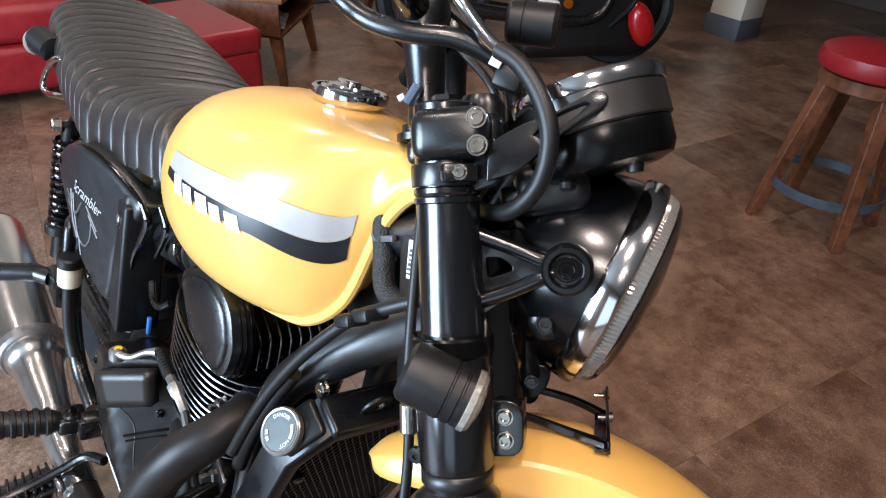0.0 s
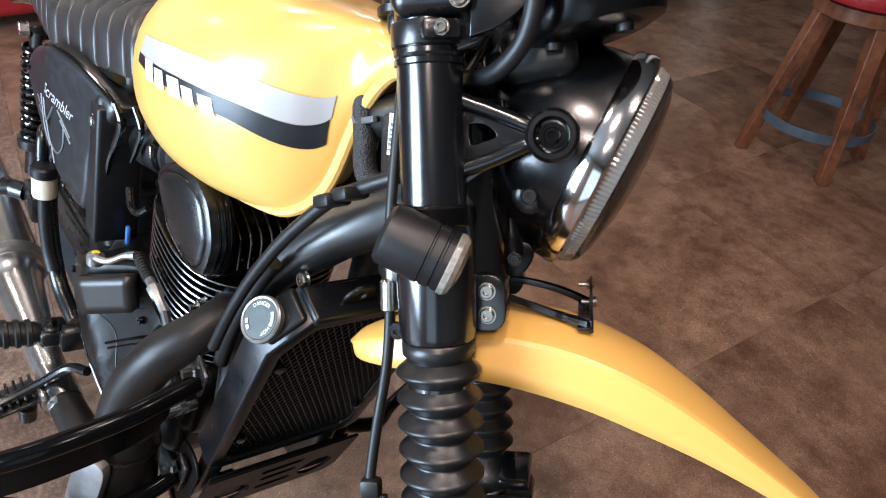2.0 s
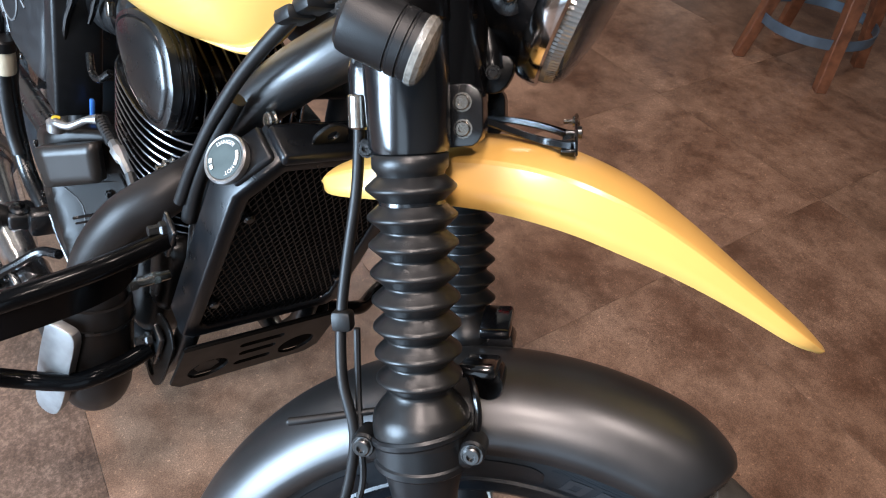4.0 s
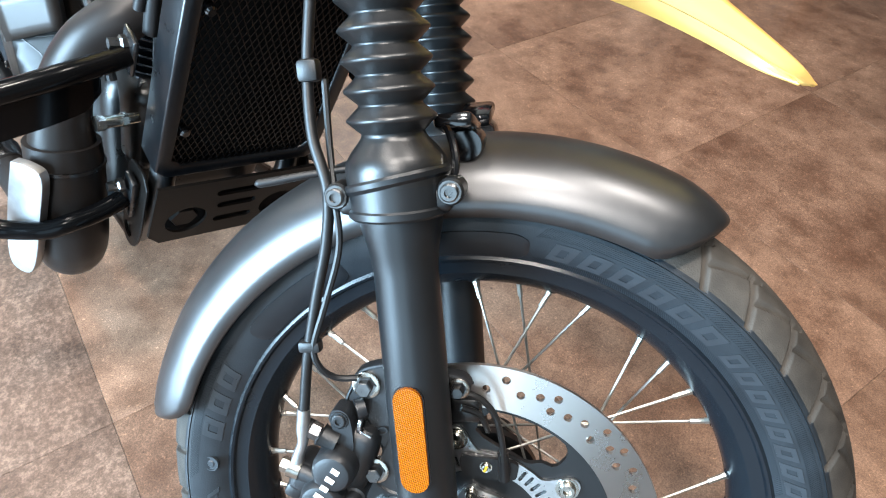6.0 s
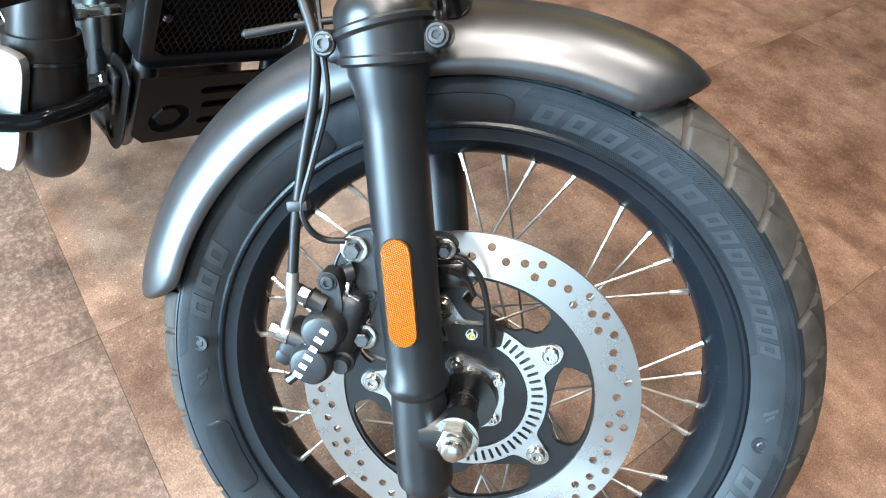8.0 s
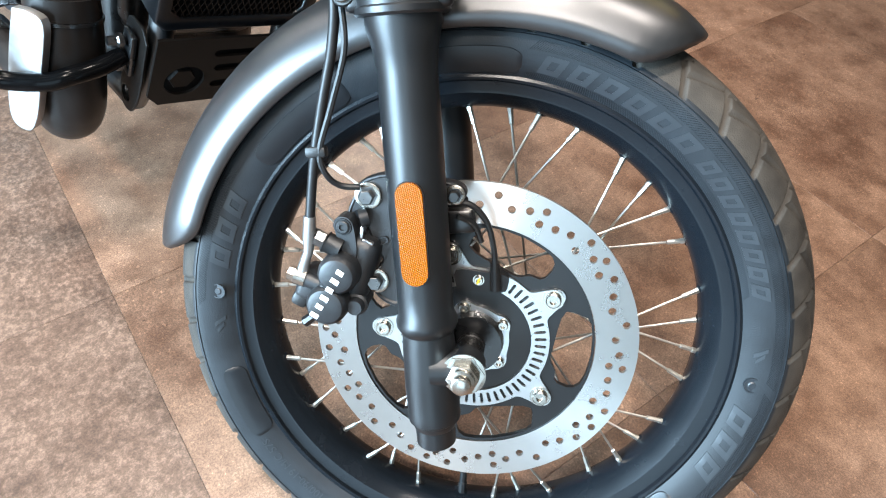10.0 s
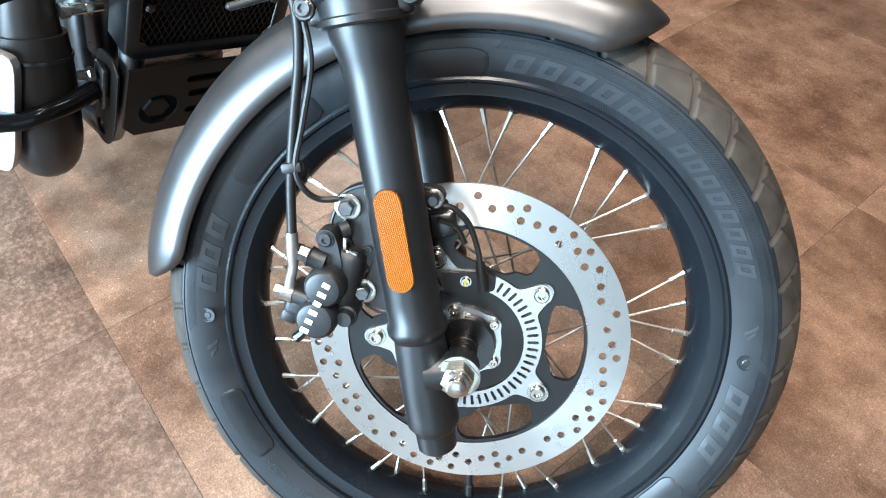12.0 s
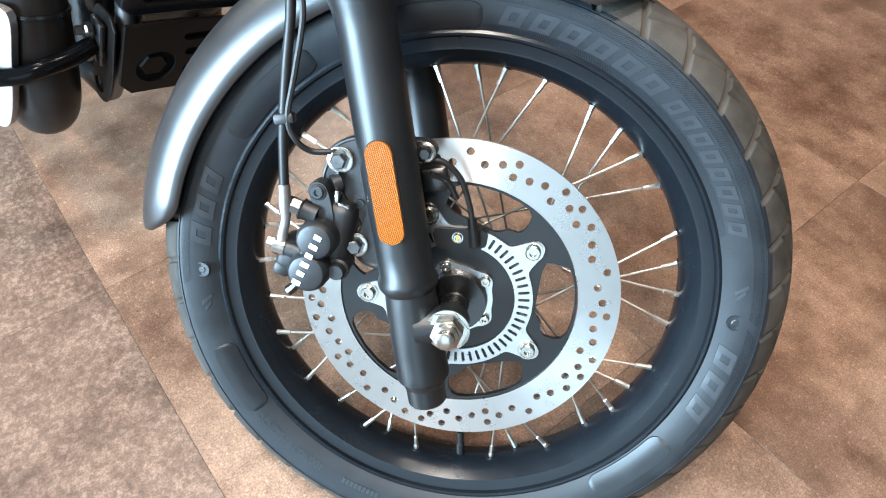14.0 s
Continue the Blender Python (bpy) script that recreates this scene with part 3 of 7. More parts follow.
def bent_letters(text, size, r, mid):
    bm = letters(text, size)
    for v in bm.verts:
        a = radians(mid) - v.co.x / r
        v.co = arc(r + v.co.y, wall_y(r + v.co.y) - 0.0008, a)
    return bm


fork_part("size_marking", bent_letters("100/90-19 M/C 57S", 0.0122, 0.2745, 218), LETTER_RUBBER, rim, "raised tyre size lettering")
for k in range(9):
    fork_part("raised_mark", wall_patch(243 - 1.1 * k, 242.35 - 1.1 * k, 0.272, 0.278), LETTER_RUBBER, rim)

hub = fork_part("hub", join(lathe([(0.0, -0.062), (0.030, -0.062), (0.032, -0.046), (0.050, -0.044), (0.0505, -0.032), (0.036, -0.028), (0.030, 0.0), (0.034, 0.026), (0.050, 0.030), (0.050, 0.040), (0.03, 0.045), (0.0, 0.05)], "y", 40)), BLACK_SATIN, rim)
SPOKE_STEPS = [(0.0, -72), (-9.7, -72), (-17.4, 72), (-27.7, 72)]
for i in range(36):
    step, turn = SPOKE_STEPS[i % 4]
    a = 89.2 - 40 * (i // 4) + step
    ys, yh = (-0.006, -0.030) if i % 2 == 0 else (0.006, 0.036)
    p0, p1 = arc(0.2275, ys, radians(a)), arc(0.054, yh, radians(a + turn))
    way = (p1 - p0).normalized()
    fork_part("spoke", join(tube([p0, p1], 0.0014, 6, 1, False), tube([p0 - way * 0.004, p0 + way * 0.0060, p0 + way * 0.0065, p0 + way * 0.0185, p0 + way * 0.0195], [0.0031, 0.0031, 0.0026, 0.0026, 0.0016], 6, 1, False)), SPOKE_STEEL, rim)
    fork_part("spoke_seat", tube([p0 - way * 0.008, p0 + way * 0.0005, p0 + way * 0.0022], [0.0085, 0.0066, 0.0042], 10, 1, False), RIM_BLACK, rim)
valve_at = arc(0.226, 0.0, radians(-97.5))
fork_part("valve", tube([valve_at, arc(0.212, -0.001, radians(-97.5)), arc(0.211, -0.001, radians(-97.5)), arc(0.195, -0.002, radians(-97.5))], [0.0055, 0.005, 0.004, 0.004], 10, 1, False), RUBBER, rim, "black rubber valve stem with a cap")

# brake disc, its carrier and the toothed ring
DRILLED = [(77.8, 0.1507), (71.9, 0.1401), (65.3, 0.1446), (59.7, 0.1504), (59.9, 0.1368), (53.5, 0.1403), (47.7, 0.1449), (42.1, 0.1370), (40.5, 0.1530), (35.0, 0.1446), (31.9, 0.1535), (28.4, 0.1405), (24.5, 0.1512), (18.2, 0.1443), (12.4, 0.1396)]
EARS = [28, 100, 172, 244, 316]
holes = [circle2(r * math.cos(radians(a + 72 * k)), r * math.sin(radians(a + 72 * k)), 0.0039, 12) for k in range(5) for a, r in DRILLED]


def wheel_part(name, bm, mat, label=""):
    """A part that keeps the wheel's own axes, for brushed metal."""
    ob = part(name, bm, mat, rim, label)
    ob.matrix_local = FORK
    return ob


wheel_part("brake_disc", side_plate(circle2(0, 0, 0.1620, 120), -0.0478, 0.0045, [circle2(0, 0, 0.1210, 96)] + holes), DISC_STEEL, "drilled steel brake disc")


def polar(pts):
    return [(r * math.cos(radians(a)), r * math.sin(radians(a))) for a, r in pts]


# the carrier's five windows, from one ear to the next
WINDOW = [(17.3, 0.0975), (13.5, 0.0905), (5.5, 0.0845), (-2, 0.0815), (-9.4, 0.0798), (-15, 0.0794), (-19, 0.0815), (-23.2, 0.0885), (-29.5, 0.0925), (-31.0, 0.0975), (-30.4, 0.1070), (-28.6, 0.1135), (-25.4, 0.1172), (-20, 0.1180), (-10, 0.1182), (0, 0.1182), (7.0, 0.1180), (11.0, 0.1158), (13.6, 0.1090), (15.8, 0.1040)]
carrier = fork_part("disc_carrier", side_plate(circle2(0, 0, 0.1203, 110), -0.0462, 0.0055, [circle2(0, 0, 0.026, 40)] + [polar([(a + 72 * k, r) for a, r in WINDOW]) for k in range(5)]),
                    CARRIER_BLACK, rim, "black five-armed disc carrier")


def lobed(r0, r1, width, sharp=2.0, n=240):
    pts = []
    for k in range(n):
        a = 360 * k / n
        d = min(abs((a - e + 180) % 360 - 180) for e in EARS)
        pts.append((a, r0 + (r1 - r0) * math.exp(-(d / width) ** sharp)))
    return polar(pts)


slots = [slot2(0.0678 * math.cos(radians(360 / 55 * k)), 0.0678 * math.sin(radians(360 / 55 * k)), 0.0088, 0.00155, radians(360 / 55 * k), 3) for k in range(55)]
fork_part("tone_ring", side_plate(lobed(0.0765, 0.1035, 8.2, 2.8), -0.0488, 0.0024, [circle2(0, 0, 0.0586, 90)] + slots), RING_ALU, rim, "slotted aluminium sensor ring")
for e in EARS:
    fork_part("disc_bolt", join(bolt(0.0915 * math.cos(radians(e)), -0.0488, 0.0915 * math.sin(radians(e)), 0.0076, 0.0055), lathe([(0.0105, 0), (0.0105, -0.0012), (0, -0.0012)], "y", 20, Matrix.Translation((0.0915 * math.cos(radians(e)), -0.0488, 0.0915 * math.sin(radians(e)))))), ZINC, rim)
fork_part("hub_cover", join(side_plate(lobed(0.0365, 0.0418, 14, 2.6), -0.0500, 0.006, [circle2(0, 0, 0.0265, 40)]), lathe_ring([(0.0270, -0.0495), (0.0270, -0.0530), (0.0300, -0.0530), (0.0305, -0.0495)], "y", 40)), RING_ALU, rim, "aluminium hub flange with bolts")
for e in EARS:
    a = radians(e)
    fork_part("hub_bolt", bolt(0.0355 * math.cos(a), -0.0502, 0.0355 * math.sin(a), 0.0050, 0.0048), ZINC, rim)
fork_part("hub_seal", lathe([(0.0268, -0.047), (0.0265, -0.0515), (0.0235, -0.0525), (0.0220, -0.050), (0.0165, -0.050), (0.0150, -0.052), (0.0, -0.052)], "y", 30), RUBBER, rim)
fork_part("axle_sleeve", lathe([(0.0, -0.049), (0.0140, -0.049), (0.0140, -0.060), (0.0128, -0.0605), (0.0128, -0.0625), (0.0140, -0.063), (0.0140, -0.068), (0.0128, -0.0685), (0.0128, -0.0705), (0.0140, -0.071), (0.0140, -0.092), (0.0, -0.092)], "y", 28), DARK_BOLT, rim, "dark steel axle sleeve")

# fork legs
for side in (-1, 1):
    at = Matrix.Translation((LEG_X, side * LEG_Y, 0))
    leg = fork_part("fork_leg", lathe([(0.0, -0.0860), (0.0172, -0.0860), (0.0190, -0.0838), (0.0194, -0.0665), (0.0206, -0.0650), (0.0212, -0.0600), (0.0250, -0.0570), (0.0256, -0.050), (0.0252, -0.046), (0.0256, -0.020), (0.0245, 0.020), (0.0236, 0.034), (0.0262, 0.038),
                                       (0.0282, 0.0415), (0.0284, 0.047), (0.0256, 0.053), (0.0252, 0.075), (0.0258, 0.15), (0.0255, 0.22), (0.0250, 0.265), (0.0268, 0.283), (0.0312, 0.302), (0.0318, 0.318), (0.02, 0.32)], "z", 48, at),
                    LEG_SATIN, label="satin black fork lower leg")
    fork_part("axle_lug", join(tube([(LEG_X + 0.004, side * 0.106, 0.0), (0.0, side * 0.107, 0.0)], [0.021, 0.0165], 24, 1, False), lathe([(0.0, -0.0115), (0.0165, -0.0115), (0.0182, -0.0090), (0.0182, 0.0090), (0.0165, 0.0115), (0, 0.0115)], "y", 32, Matrix.Translation((0.0, side * 0.1075, 0.0)))),
              LEG_SATIN, leg)
    band = []
    for r, lift, z in ((0.0250, 0, 0.3085), (0.0368, 0, 0.3090), (0.0386, 0, 0.3110), (0.0386, 0, 0.3155), (0.0372, 0, 0.3170), (0.0372, 1, 0.3225), (0.0398, 1, 0.3255), (0.0400, 1, 0.3290), (0.0385, 1, 0.3310), (0.0300, 1, 0.3290)):
        band.append([(LEG_X + r * math.cos(2 * math.pi * k / 56), side * LEG_Y + r * math.sin(2 * math.pi * k / 56), z + lift * (0.5 + 0.5 * math.cos(2 * math.pi * k / 56 - side * 0.5)) * 0.015) for k in range(56)])
    clamp = fork_part("boot_clamp", join(grid_bm(band, True, True, True), *[join(lathe([(0.0, -0.010), (0.0086, -0.010), (0.0100, -0.008), (0.0100, 0.010), (0.0, 0.010)], "y", 24, Matrix.Translation((x, side * 0.110, 0.327))),
                                         block(0.024, 0.018, 0.020, Matrix.Translation((LEG_X + (x - LEG_X) * 0.74, side * 0.110, 0.322)), 0.006, 3)) for x in (-0.0760, 0.0080)]), LEG_SATIN, leg, "satin black clamp round the boot's foot")
    for bx in (-0.0760, 0.0080):
        fork_part("clamp_bolt", bolt(bx, side * 0.110 - 0.0102, 0.327, 0.0068, 0.0045), DULL_BOLT, leg)
    prof = [(0.026, 0.320), (0.0335, 0.322), (0.0362, 0.327), (0.0375, 0.335), (0.0376, 0.344), (0.0366, 0.350), (0.0335, 0.355), (0.0262, 0.3635), (0.0240, 0.3665)]
    z = 0.379
    for k in range(8):
        prof += [(0.0232, z - 0.0098), (0.0240, z - 0.0088), (0.0318, z - 0.0016), (0.0329, z - 0.0004), (0.0327, z + 0.0012), (0.0310, z + 0.0030), (0.0240, z + 0.0090)]
        z += 0.0204
    prof += [(0.0250, z - 0.009), (0.0275, z - 0.006), (0.0275, 0.5455), (0.025, 0.5465)]
    fork_part("fork_boot", lathe(prof, "z", 56, at), BOOT_RUBBER, label="ribbed black rubber fork boot", sharp=70)
    upper = fork_part("fork_tube", lathe([(0.0240, 0.50), (0.0240, 0.7455), (0.0255, 0.7465), (0.0258, 0.7500), (0.0245, 0.7515), (0.0258, 0.7535), (0.0258, 0.7570), (0.0240, 0.758), (0.0240, 0.818), (0.020, 0.820), (0.0, 0.820)], "z", 48, at),
                      FORK_BLACK, label="glossy black upper fork tube")
    fork_part("clamp_collar", join(lathe([(0.0245, 0.7585), (0.0268, 0.7588), (0.0272, 0.7605), (0.0272, 0.7735), (0.0266, 0.775), (0.0245, 0.775)], "z", 40, at),
                                   block(0.026, 0.012, 0.0135, Matrix.Translation((LEG_X + 0.014, side * 0.124, 0.767)) @ pose(0, 0, 0, 0, 0, -side * 25), 0.003)), BLACK_SATIN, upper)
    fork_part("collar_screw", bolt(LEG_X + 0.016, -0.1305 if side < 0 else 0.1, 0.767, 0.0046, 0.004), ZINC, upper)
    fork_part("fork_cap", lathe([(0.014, 0.814), (0.016, 0.815), (0.016, 0.820), (0.010, 0.8205), (0.010, 0.826), (0.0, 0.826)], "z", 6, at), BLACK_SATIN, upper)

# right leg's amber reflector
refl_outline = slot2(0, 0, 0.068, 0.0115, math.pi / 2, 10)
right_leg = bpy.data.objects["fork_leg"]
refl_at = Matrix.Translation((-0.0355, -0.1285, 0.134)) @ pose(0, 0, 0, 0, 0, 0)
reflector = fork_part("reflector", plate(refl_outline, (), 0.006, refl_at @ SIDE), AMBER, right_leg, "amber oval reflector")
fork_part("reflector_base", plate(slot2(0, 0, 0.068, 0.0125, math.pi / 2, 10), (), 0.012, Matrix.Translation((-0.0355, -0.1255, 0.134)) @ SIDE), BLACK_MATT, right_leg)
fork_part("axle_nut", join(lathe([(0.0, -0.119), (0.0200, -0.119), (0.0203, -0.1215), (0.0160, -0.122), (0.0160, -0.1225)], "y", 36), hexnut(0, -0.1215, 0, 0.0150, 0.011), lathe([(0.0120, -0.132), (0.0120, -0.1365), (0.009, -0.1375), (0.0085, -0.1430), (0.0065, -0.1440), (0, -0.1440)], "y", 24)), ZINC, right_leg, "zinc plated axle nut")
fork_part("axle", lathe([(0.0, -0.118), (0.0095, -0.118), (0.0095, 0.118), (0, 0.118)], "y", 20), STEEL, right_leg)

# fork yokes
low = []
for side in (-1, 1):
    low.append(lathe([(0.024, 0.546), (0.0275, 0.547), (0.0290, 0.552), (0.0298, 0.60), (0.0300, 0.632), (0.0285, 0.640), (0.024, 0.641)], "z", 48, Matrix.Translation((LEG_X, side * LEG_Y, 0))))
    low.append(cast_plate([(x + (-0.012 if x < 0.003 else 0.0), z) for x, z in slot2(0.003, 0.5700, 0.019, 0.0128, math.pi / 2, 8)], side * 0.0710 - 0.012, 0.026, (), 0.005))
low.append(block(0.062, 0.17, 0.055, Matrix.Translation((LEG_X - 0.02, 0, 0.59)), 0.012, 3))
yoke = fork_part("lower_yoke", join(*low), FORK_BLACK, label="black lower fork yoke")
for z in (0.5795, 0.5610):
    fork_part("yoke_bolt", bolt(0.0015, -0.0832, z, 0.0056, 0.0045), ZINC, yoke)
fork_part("yoke_shroud", join(lathe([(0.0292, 0.632), (0.0315, 0.634), (0.0315, 0.646), (0.030, 0.648), (0.0246, 0.648)], "z", 40, Matrix.Translation((LEG_X, -LEG_Y, 0))), block(0.026, 0.020, 0.092, Matrix.Translation((-0.006, -0.060, 0.634)) @ pose(0, 0, 0, 0, -4, 0), 0.009, 4)), POD_BASE, yoke)
top = []
for side in (-1, 1):
    top.append(block(0.058, 0.062, 0.038, Matrix.Translation((LEG_X + 0.008, side * 0.102, 0.795)), 0.012, 4))
    top.append(block(0.03, 0.05, 0.032, Matrix.Translation((LEG_X + 0.030, side * 0.088, 0.795)), 0.010, 3))
top.append(block(0.05, 0.10, 0.024, Matrix.Translation((LEG_X - 0.026, 0.012, 0.793)), 0.008, 3))
top.append(block(0.036, 0.19, 0.024, Matrix.Translation((LEG_X + 0.002, 0, 0.793)), 0.008, 3))
top.append(lathe([(0.0, 0.806), (0.022, 0.806), (0.022, 0.812), (0.017, 0.814), (0.017, 0.82), (0, 0.82)], "z", 24, Matrix.Translation((-0.08, 0, 0))))
upper_yoke = fork_part("upper_yoke", join(*top), BLACK_SATIN, label="satin black upper fork yoke")
for z in (0.8035, 0.7845):
    fork_part("yoke_bolt", join(bolt(-0.0045, -0.1325, z, 0.0060, 0.0040), lathe_ring([(0.0060, -0.1328), (0.0062, -0.1350), (0.0074, -0.1350), (0.0080, -0.1328)], "y", 28, Matrix.Translation((-0.0045, 0, z)))), ZINC, upper_yoke)
fork_part("steering_stem", lathe([(0.0, 0.56), (0.026, 0.56), (0.026, 0.57), (0.022, 0.60), (0.022, 0.75), (0.024, 0.775), (0.0, 0.778)], "z", 32, Matrix.Translation((-0.052, 0.012, 0))), BLACK_MATT)

# mudguard over the front wheel
def guard_mesh():
    rows = []
    n = 56
    for k in range(n + 1):
        s = k / n
        s = s * s / (s + 0.06) * 1.06
        a = radians(51.7 + (164.8 - 51.7) * s)
        tip = min(1.0, s / 0.080)
        nose = math.sqrt(1 - (1 - tip) ** 2)
        tail = min(1.0, (1 - s) / 0.095)
        heel = math.sqrt(1 - (1 - tail) ** 2)
        wide = 0.069 * (0.06 + 0.94 * nose) * (0.08 + 0.92 * heel)
        drop = 0.060 * (0.03 + 0.97 * math.sin(tip * math.pi / 2)) * (0.06 + 0.94 * math.sin(tail * math.pi / 2))
        crown = 0.361 - 0.011 * s - 0.009 * (1 - tip) ** 2
        row = []
        for j in range(-8, 9):
            u = j / 8
            ang = u * math.pi / 2
            y = wide * math.copysign(abs(math.sin(ang)) ** 0.85, u) if j else 0.0
            r = crown - drop * (1 - abs(math.cos(ang)) ** 0.9)
            row.append(arc(r, y, a))
        rows.append(row)
    return grid_bm(rows, False)


guard = fork_part("front_mudguard", guard_mesh(), FENDER_BLACK, label="satin black metal front mudguard", solid=0.003)
for side in (-1, 1):
    fork_part("mudguard_stay", join(tube([(0.006, side * 0.106, 0.327), (0.010, side * 0.098, 0.345), (0.004, side * 0.085, 0.366), (-0.005, side * 0.07, 0.372)], 0.003, 8),
                                    block(0.03, 0.05, 0.012, Matrix.Translation((0.006, side * 0.055, 0.369)) @ pose(0, 0, 0, side * 12, 0, 0), 0.004),
                                    lathe([(0.0, -0.010), (0.0125, -0.010), (0.0135, -0.006), (0.0135, 0.02), (0, 0.02)], "y", 20, Matrix.Translation((0.011, side * 0.045, 0.352)))), BLACK_GLOSS, guard)
fork_part("cable_guide", tube([(-0.066, -0.092, 0.344), (-0.10, -0.103, 0.342), (-0.128, -0.109, 0.339), (-0.139, -0.111, 0.338), (-0.1405, -0.1112, 0.3378)], [0.0028, 0.0030, 0.0034, 0.0034, 0.0012], 14), RUBBER, guard, "black wire cable guide")

# yellow beak
TOPLINE = [(-0.140, 0.517), (-0.120, 0.531), (-0.060, 0.548), (0.0, 0.554), (0.060, 0.545), (0.119, 0.519), (0.166, 0.484), (0.213, 0.441), (0.258, 0.3990), (0.2765, 0.3785)]
LOWLINE = [(-0.137, 0.514), (-0.118, 0.508), (-0.060, 0.506), (0.010, 0.500), (0.070, 0.484), (0.117, 0.464), (0.159, 0.4435), (0.201, 0.419), (0.243, 0.3915), (0.2700, 0.3765)]
WIDE = [0.010, 0.040, 0.062, 0.068, 0.067, 0.063, 0.057, 0.049, 0.038, 0.016]


def beak_mesh():
    tops, lows = curve_points([(x, 0, z) for x, z in TOPLINE], 5), curve_points([(x, 0, z) for x, z in LOWLINE], 5)
    wides = [p.x for p in curve_points([(w, 0, 0) for w in WIDE], 5)]
    rows = []
    for t, l, w in zip(tops, lows, wides):
        row = []
        for u, y in ((1.0, 1.0), (0.7, 0.975), (0.36, 0.915), (0.30, 0.880), (0.26, 0.83), (0.13, 0.58), (0.05, 0.33), (0.01, 0.12)):
            p = t.lerp(l, u)
            row.append((p.x, -w * y, p.z))
        row += [(t.x, 0, t.z)] + [(x, -y, z) for x, y, z in reversed(row)]
        rows.append(row)
    return grid_bm(rows, False)


beak = fork_part("beak", beak_mesh(), YELLOW, label="bright yellow painted beak mudguard", solid=0.003, sharp=20)
fork_part("beak_bracket", strap([(-0.030, -0.046, 0.570), (-0.006, -0.035, 0.568), (0.010, -0.029, 0.564), (0.030, -0.024, 0.556), (0.055, -0.024, 0.5475), (0.0780, -0.034, 0.5435)], 0.0095, 0.0055), BRACKET_BLACK, beak, "glossy black channelled bracket arm")
fork_part("beak_bracket", strap([(-0.030, 0.066, 0.566), (-0.008, 0.062, 0.5645), (0.020, 0.058, 0.5620), (0.0445, 0.051, 0.5575), (0.062, 0.044, 0.5525), (0.0760, 0.036, 0.5475)], 0.0095, 0.0055), BRACKET_BLACK, beak, "glossy black channelled bracket arm")
fork_part("beak_crossbar", join(block(0.0030, 0.100, 0.012, Matrix.Translation((0.0800, 0.013, 0.5510)) @ pose(0, 0, 0, 11, 0, 0), 0.001), block(0.012, 0.076, 0.0030, Matrix.Translation((0.0745, 0.000, 0.5440)) @ pose(0, 0, 0, 6, 0, 0), 0.001),
                                tube([(0.0800, 0.058, 0.557), (0.0806, 0.072, 0.564)], [0.003, 0.0012], 8, 1, False)), BRACKET_BLACK, beak)
for x, y, z, mat in ((0.0745, 0.060, 0.5590, ZINC), (0.0775, 0.016, 0.5515, DULL_BOLT)):
    fork_part("bracket_screw", join(lathe([(0, -0.006), (0.0022, -0.006), (0.0022, 0.004), (0, 0.004)], "x", 10, Matrix.Translation((x, y, z))), lathe([(0, 0.002), (0.0050, 0.002), (0.0052, 0.007), (0, 0.008)], "x", 12, Matrix.Translation((x, y, z)))), mat, beak)

# brake caliper
bracket_outline = rounded([(-0.096, 0.160), (-0.090, 0.171), (-0.075, 0.177), (-0.058, 0.178), (-0.036, 0.174), (-0.006, 0.169), (0.004, 0.164), (0.006, 0.156), (-0.002, 0.149), (-0.026, 0.148), (-0.040, 0.110), (-0.046, 0.070), (-0.062, 0.050), (-0.080, 0.056), (-0.088, 0.070), (-0.079, 0.085), (-0.0755, 0.098), (-0.082, 0.108), (-0.085, 0.122), (-0.092, 0.136), (-0.104, 0.143)], 3)
caliper_hold = fork_part("caliper_bracket", bowl(bracket_outline, [(1.0, 0.012), (1.0, 0.0015), (0.985, 0.0), (0.955, -0.0003), (0.935, 0.0012), (0.6, 0.0012), (0.2, 0.0012)], lambda x, z: -0.083), CALIPER_BLACK, label="black cast caliper bracket")
for x, z, r in ((-0.0827, 0.159, 0.0098), (-0.0829, 0.077, 0.0095), (-0.0035, 0.1575, 0.0072)):
    fork_part("washer", lathe([(0, -0.0815), (r * 1.25, -0.0815), (r * 1.25, -0.0845), (r * 1.1, -0.0850), (0, -0.0850)], "y", 24, Matrix.Translation((x, 0, z))), ZINC, caliper_hold)
    fork_part("bracket_bolt", hexnut(x, -0.0850, z, r * 0.74, 0.0085), DULL_BOLT if x < -0.01 else BLACK_SATIN, caliper_hold)
fork_part("bracket_mark", side_plate(slot2(-0.0735, 0.116, 0.004, 0.0036, 0.3, 5), -0.0842, 0.002, [slot2(-0.0735, 0.116, 0.003, 0.0024, 0.3, 5)]), CALIPER_BLACK, caliper_hold)
CAL_A, CAL_B = Vector((-0.1105, 0, 0.0935)), Vector((-0.1245, 0, 0.0640))


def piston(at, r):
    return lathe([(0.0, -0.1185), (r - 0.0075, -0.1185), (r - 0.0035, -0.1172), (r - 0.0010, -0.1142), (r, -0.110), (r + 0.0008, -0.070), (0, -0.070)], "y", 40, Matrix.Translation(at))


